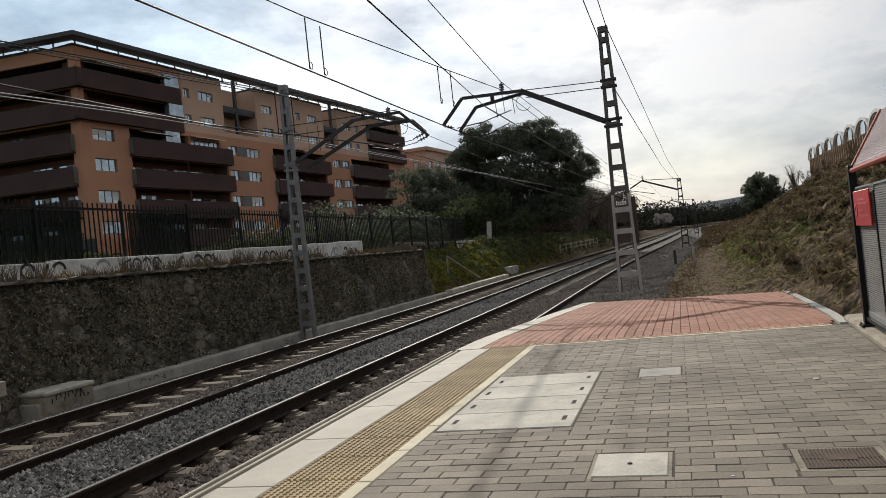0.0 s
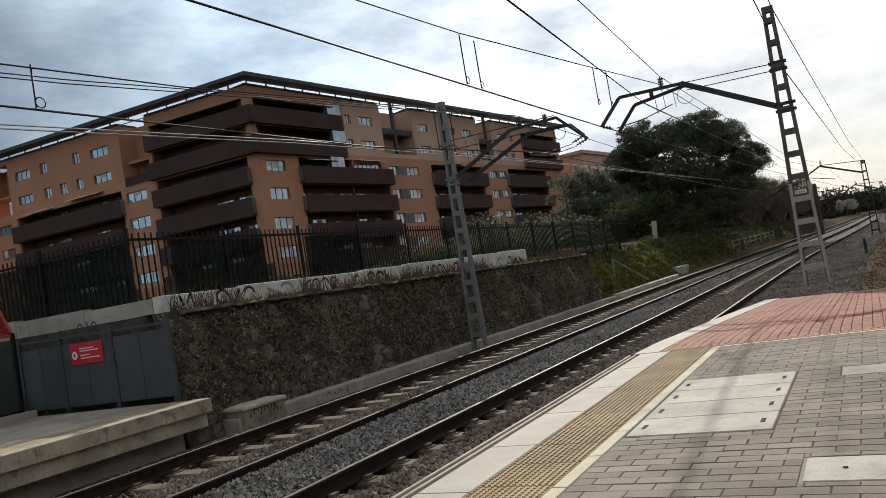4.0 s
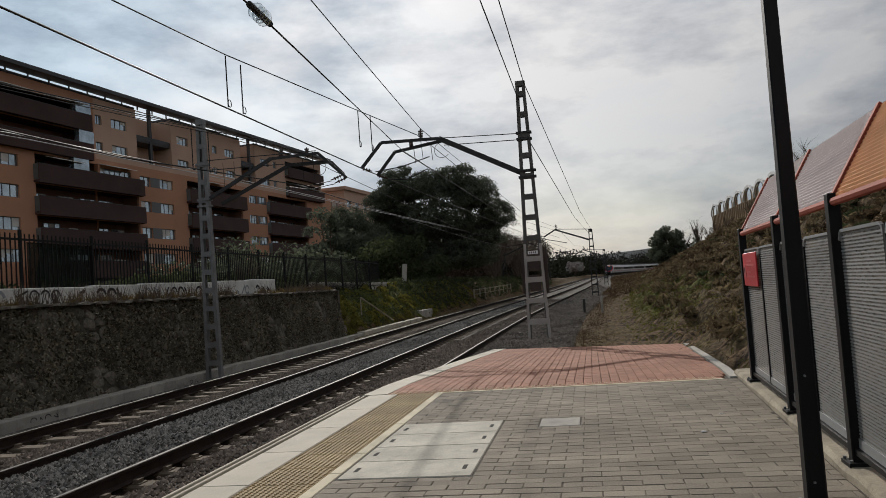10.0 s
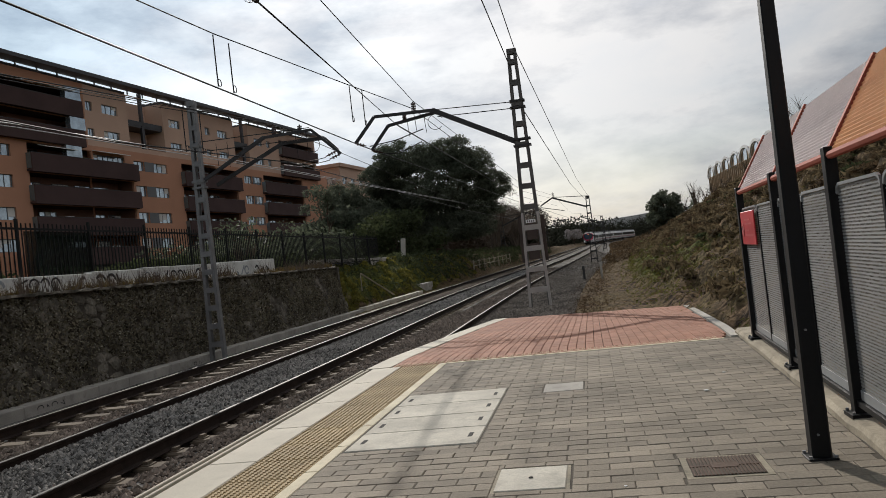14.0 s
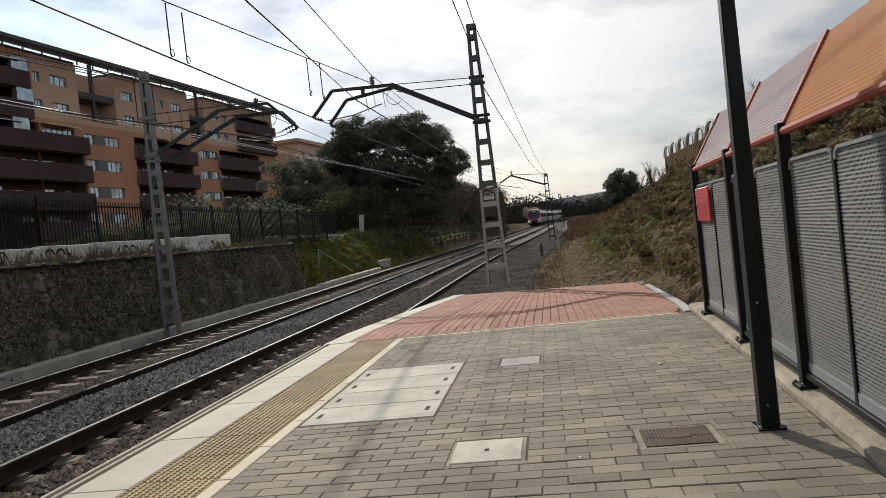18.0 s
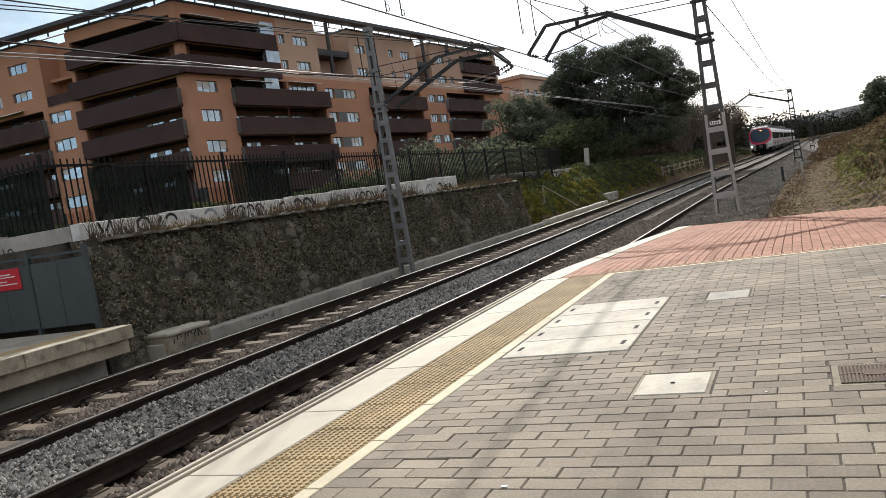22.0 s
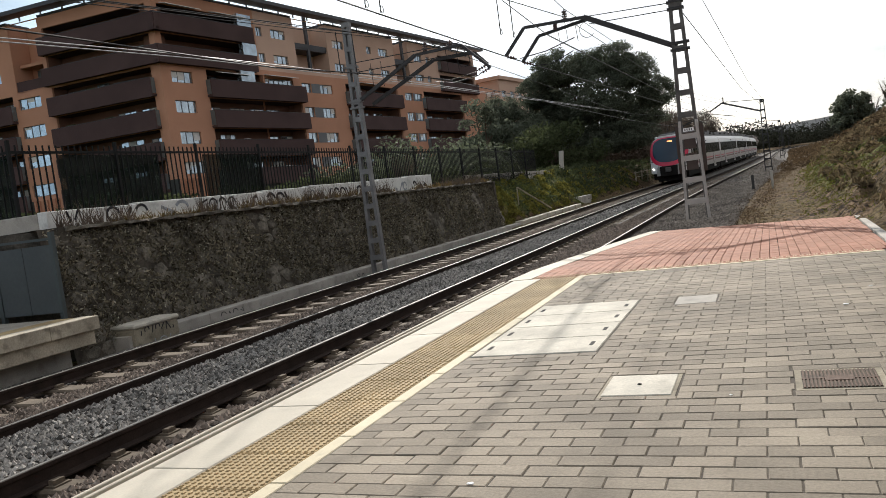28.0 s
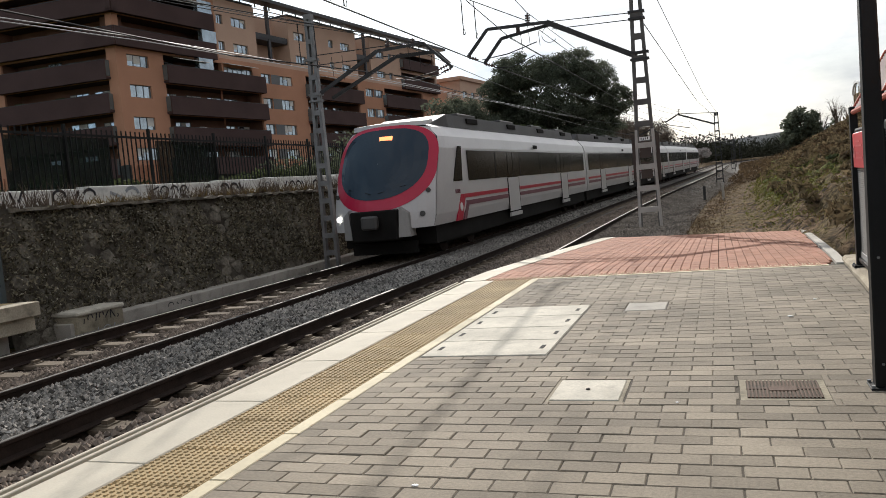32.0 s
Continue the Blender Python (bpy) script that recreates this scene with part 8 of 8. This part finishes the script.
for s in (-1, 1):
    bm = bmesh.new()
    rings = [[(s * x, nose_y(x, 0.9) - 0.12 + dy, z) for x, z in ((0.6, 0.56), (0.86, 0.56), (0.84, 1.12), (0.66, 1.26))] for dy in (0.0, 0.35)]
    loft(bm, rings)
    part("bumper", bm, M["bumpergrey"], lead)
    y = nose_y(1.13, 1.0) - 0.03
    part("headlamp", disc(bmesh.new(), (s * 1.1, y - 0.02, 1.06), (0.25 * s, -1, 0), 0.065, 0.06, 14), M["lamp" if s < 0 else "traingrey"], lead, "lit headlamp" if s < 0 else "unlit lamp")
    part("tail_lamp", disc(bmesh.new(), (s * 1.2, nose_y(1.2, 1.6) - 0.02, 1.6), (0.5 * s, -1, 0), 0.06, 0.06, 10), M["traingrey"], lead)
part("snowplough", box(-0.85, 0.85, 0.5, 0.62, 0.14, 0.42), M["underframe"], lead)
xs = 0.12
part("destination_display", box(-0.05, 0.28, nose_y(0.12, 2.91) - 0.05, nose_y(0.12, 2.91) + 0.1, 2.86, 2.98), M["amber"], lead, "amber lit destination display")
part("brow", loft(bmesh.new(), [[(x, nose_y(x, 3.24) - 0.02, 3.2), (x, nose_y(x, 3.24) + 0.4, 3.28), (x, nose_y(x, 3.24) + 0.4, 3.37), (x, nose_y(x, 3.24), 3.32)] for x in (-1.0, -0.5, 0, 0.5, 1.0)]), M["trainwhite"], lead)
for s in (-1, 1):
    part("wiper", bar(bmesh.new(), (s * 0.1, nose_y(0.1, 1.62) - 0.05, 1.62), (s * 0.75, nose_y(0.75, 1.76) - 0.05, 1.76), 0.018, 0.012), M["underframe"], lead)


# ---- single pavers nearest the camera ----
paver_mesh = None
for a, b, c, d in PAVERS:
    if paver_mesh is None:
        w, h, r = b - a, d - c, 0.004
        bm = bmesh.new()
        loft(bm, [[(x0, y0, z) for x0, y0 in ((k, k), (w - k, k), (w - k, h - k), (k, h - k))] for k, z in ((0, -0.06), (0, -r), (r, 0.0))])
        o = part("paver", bm, M["paver"], platform)
        paver_mesh = o.data
    else:
        o = new("paver", paver_mesh)
        o.parent = platform
    o.matrix_basis = pose(a + random.uniform(-0.0015, 0.0015), c + random.uniform(-0.0015, 0.0015), random.uniform(-0.002, 0.002), random.uniform(-0.5, 0.5), random.uniform(-0.3, 0.3), random.uniform(-0.45, 0.45))

# bits of litter on the pavers
for x, y, r in ((0.72, 5.9, 0.02), (-0.86, 2.62, 0.014), (0.05, 3.75, 0.008), (0.95, 6.6, 0.013)):
    lit = empty("paper_scrap", pose(x, y, 0.004), label="small crumpled white paper scrap on the pavers", category="litter")
    bm = bmesh.new()
    bmesh.ops.create_icosphere(bm, subdivisions=1, radius=r)
    for v in bm.verts:
        v.co = Vector((v.co.x * random.uniform(0.8, 1.5), v.co.y * random.uniform(0.6, 1.1), max(-0.002, v.co.z * 0.35)))
    part("scrap", bm, M["white"], lit)


# ---- stones of the retaining wall ----
def wall_stone(cy, cz, ry, rz, g):
    """An uneven, many-sided stone bedded in the leaning wall: its rings (back, rim, face)."""
    proud = g.uniform(0.015, 0.06)
    turn = g.uniform(0, 6.28)
    q = [(math.cos(turn + k * 0.8976 + g.uniform(-0.25, 0.25)) * g.uniform(0.75, 1.15), math.sin(turn + k * 0.8976) * g.uniform(0.75, 1.15)) for k in range(7)]

    def ring(share, d):
        out = []
        for a, b in q:
            y, z = cy + a * ry * share, min(1.37, max(-0.86, cz + b * rz * share))
            out.append((-10.05 - 0.22 * (z + 0.8) + 0.09 * noise.noise((y * 0.9, z * 1.1, 2.0)) + d + 0.015 * noise.noise((y * 9, z * 9, 1)), y, z))
        return out
    return [ring(1.0, -0.08), ring(0.97, proud - 0.03), ring(0.62, proud)]


g = random.Random(17)
far_stones = bmesh.new()
z, row = -0.72, 0
while z < 1.34:
    y = 9.3 + (0.16 if row % 2 else 0.0)
    while y < 31.6:
        w = g.uniform(0.22, 0.5)
        rings = wall_stone(y + w / 2, z + g.uniform(-0.06, 0.06), w * 0.56, g.uniform(0.12, 0.19), g)
        if y < 17.5:
            part("stone", loft(bmesh.new(), rings), M["rubble"], wall_l)
        else:
            loft(far_stones, rings)
        y += w
    z += 0.235
    row += 1
tagged(part("stones_rest", far_stones, M["rubble"], wall_l), kind="stuff")

# ---- what moves ----
RUN = ((0, 398), (3, 361), (6, 324), (8, 299.5), (9, 287.2), (10, 275), (11, 262.5), (12, 249.8), (13, 236.8), (14, 222.8), (15, 208), (16, 192.6), (17, 176.8), (18, 161), (19, 146), (20, 132), (21, 119.2), (22, 108), (23, 98.8), (24, 90.6), (25, 82.7),
       (26, 74.8), (27, 66.5), (28, 58.0), (28.5, 53.4), (29, 48.7), (29.5, 44.0), (30, 39.1), (30.5, 33.9), (31, 28.4), (31.5, 22.8), (32, 17.0))


def on_line(y):
    return Vector((FAR + bend(y), y, RT + grade(y)))


def car_pose(s, length):
    """A carriage whose front stands at s and whose rear is its length behind, on the far track."""
    a, b = on_line(s), on_line(s + length)
    d = b - a
    return pose(a.x, a.y, a.z, math.degrees(math.atan2(d.z, d.y)), 0, -math.degrees(math.atan2(d.x, d.y)))


def motions():
    rows, rels = [], [[] for _ in LENGTHS]
    for t, s in RUN:
        m0 = car_pose(s, LENGTHS[0])
        rows.append((t, m0))
        at = s
        for i, ln in enumerate(LENGTHS):
            if i:
                rels[i].append((t, m0.inverted() @ car_pose(at, ln)))
            at += ln
    walk(train, rows)
    for i in range(1, len(LENGTHS)):
        walk(cars[i], rels[i])


motions()
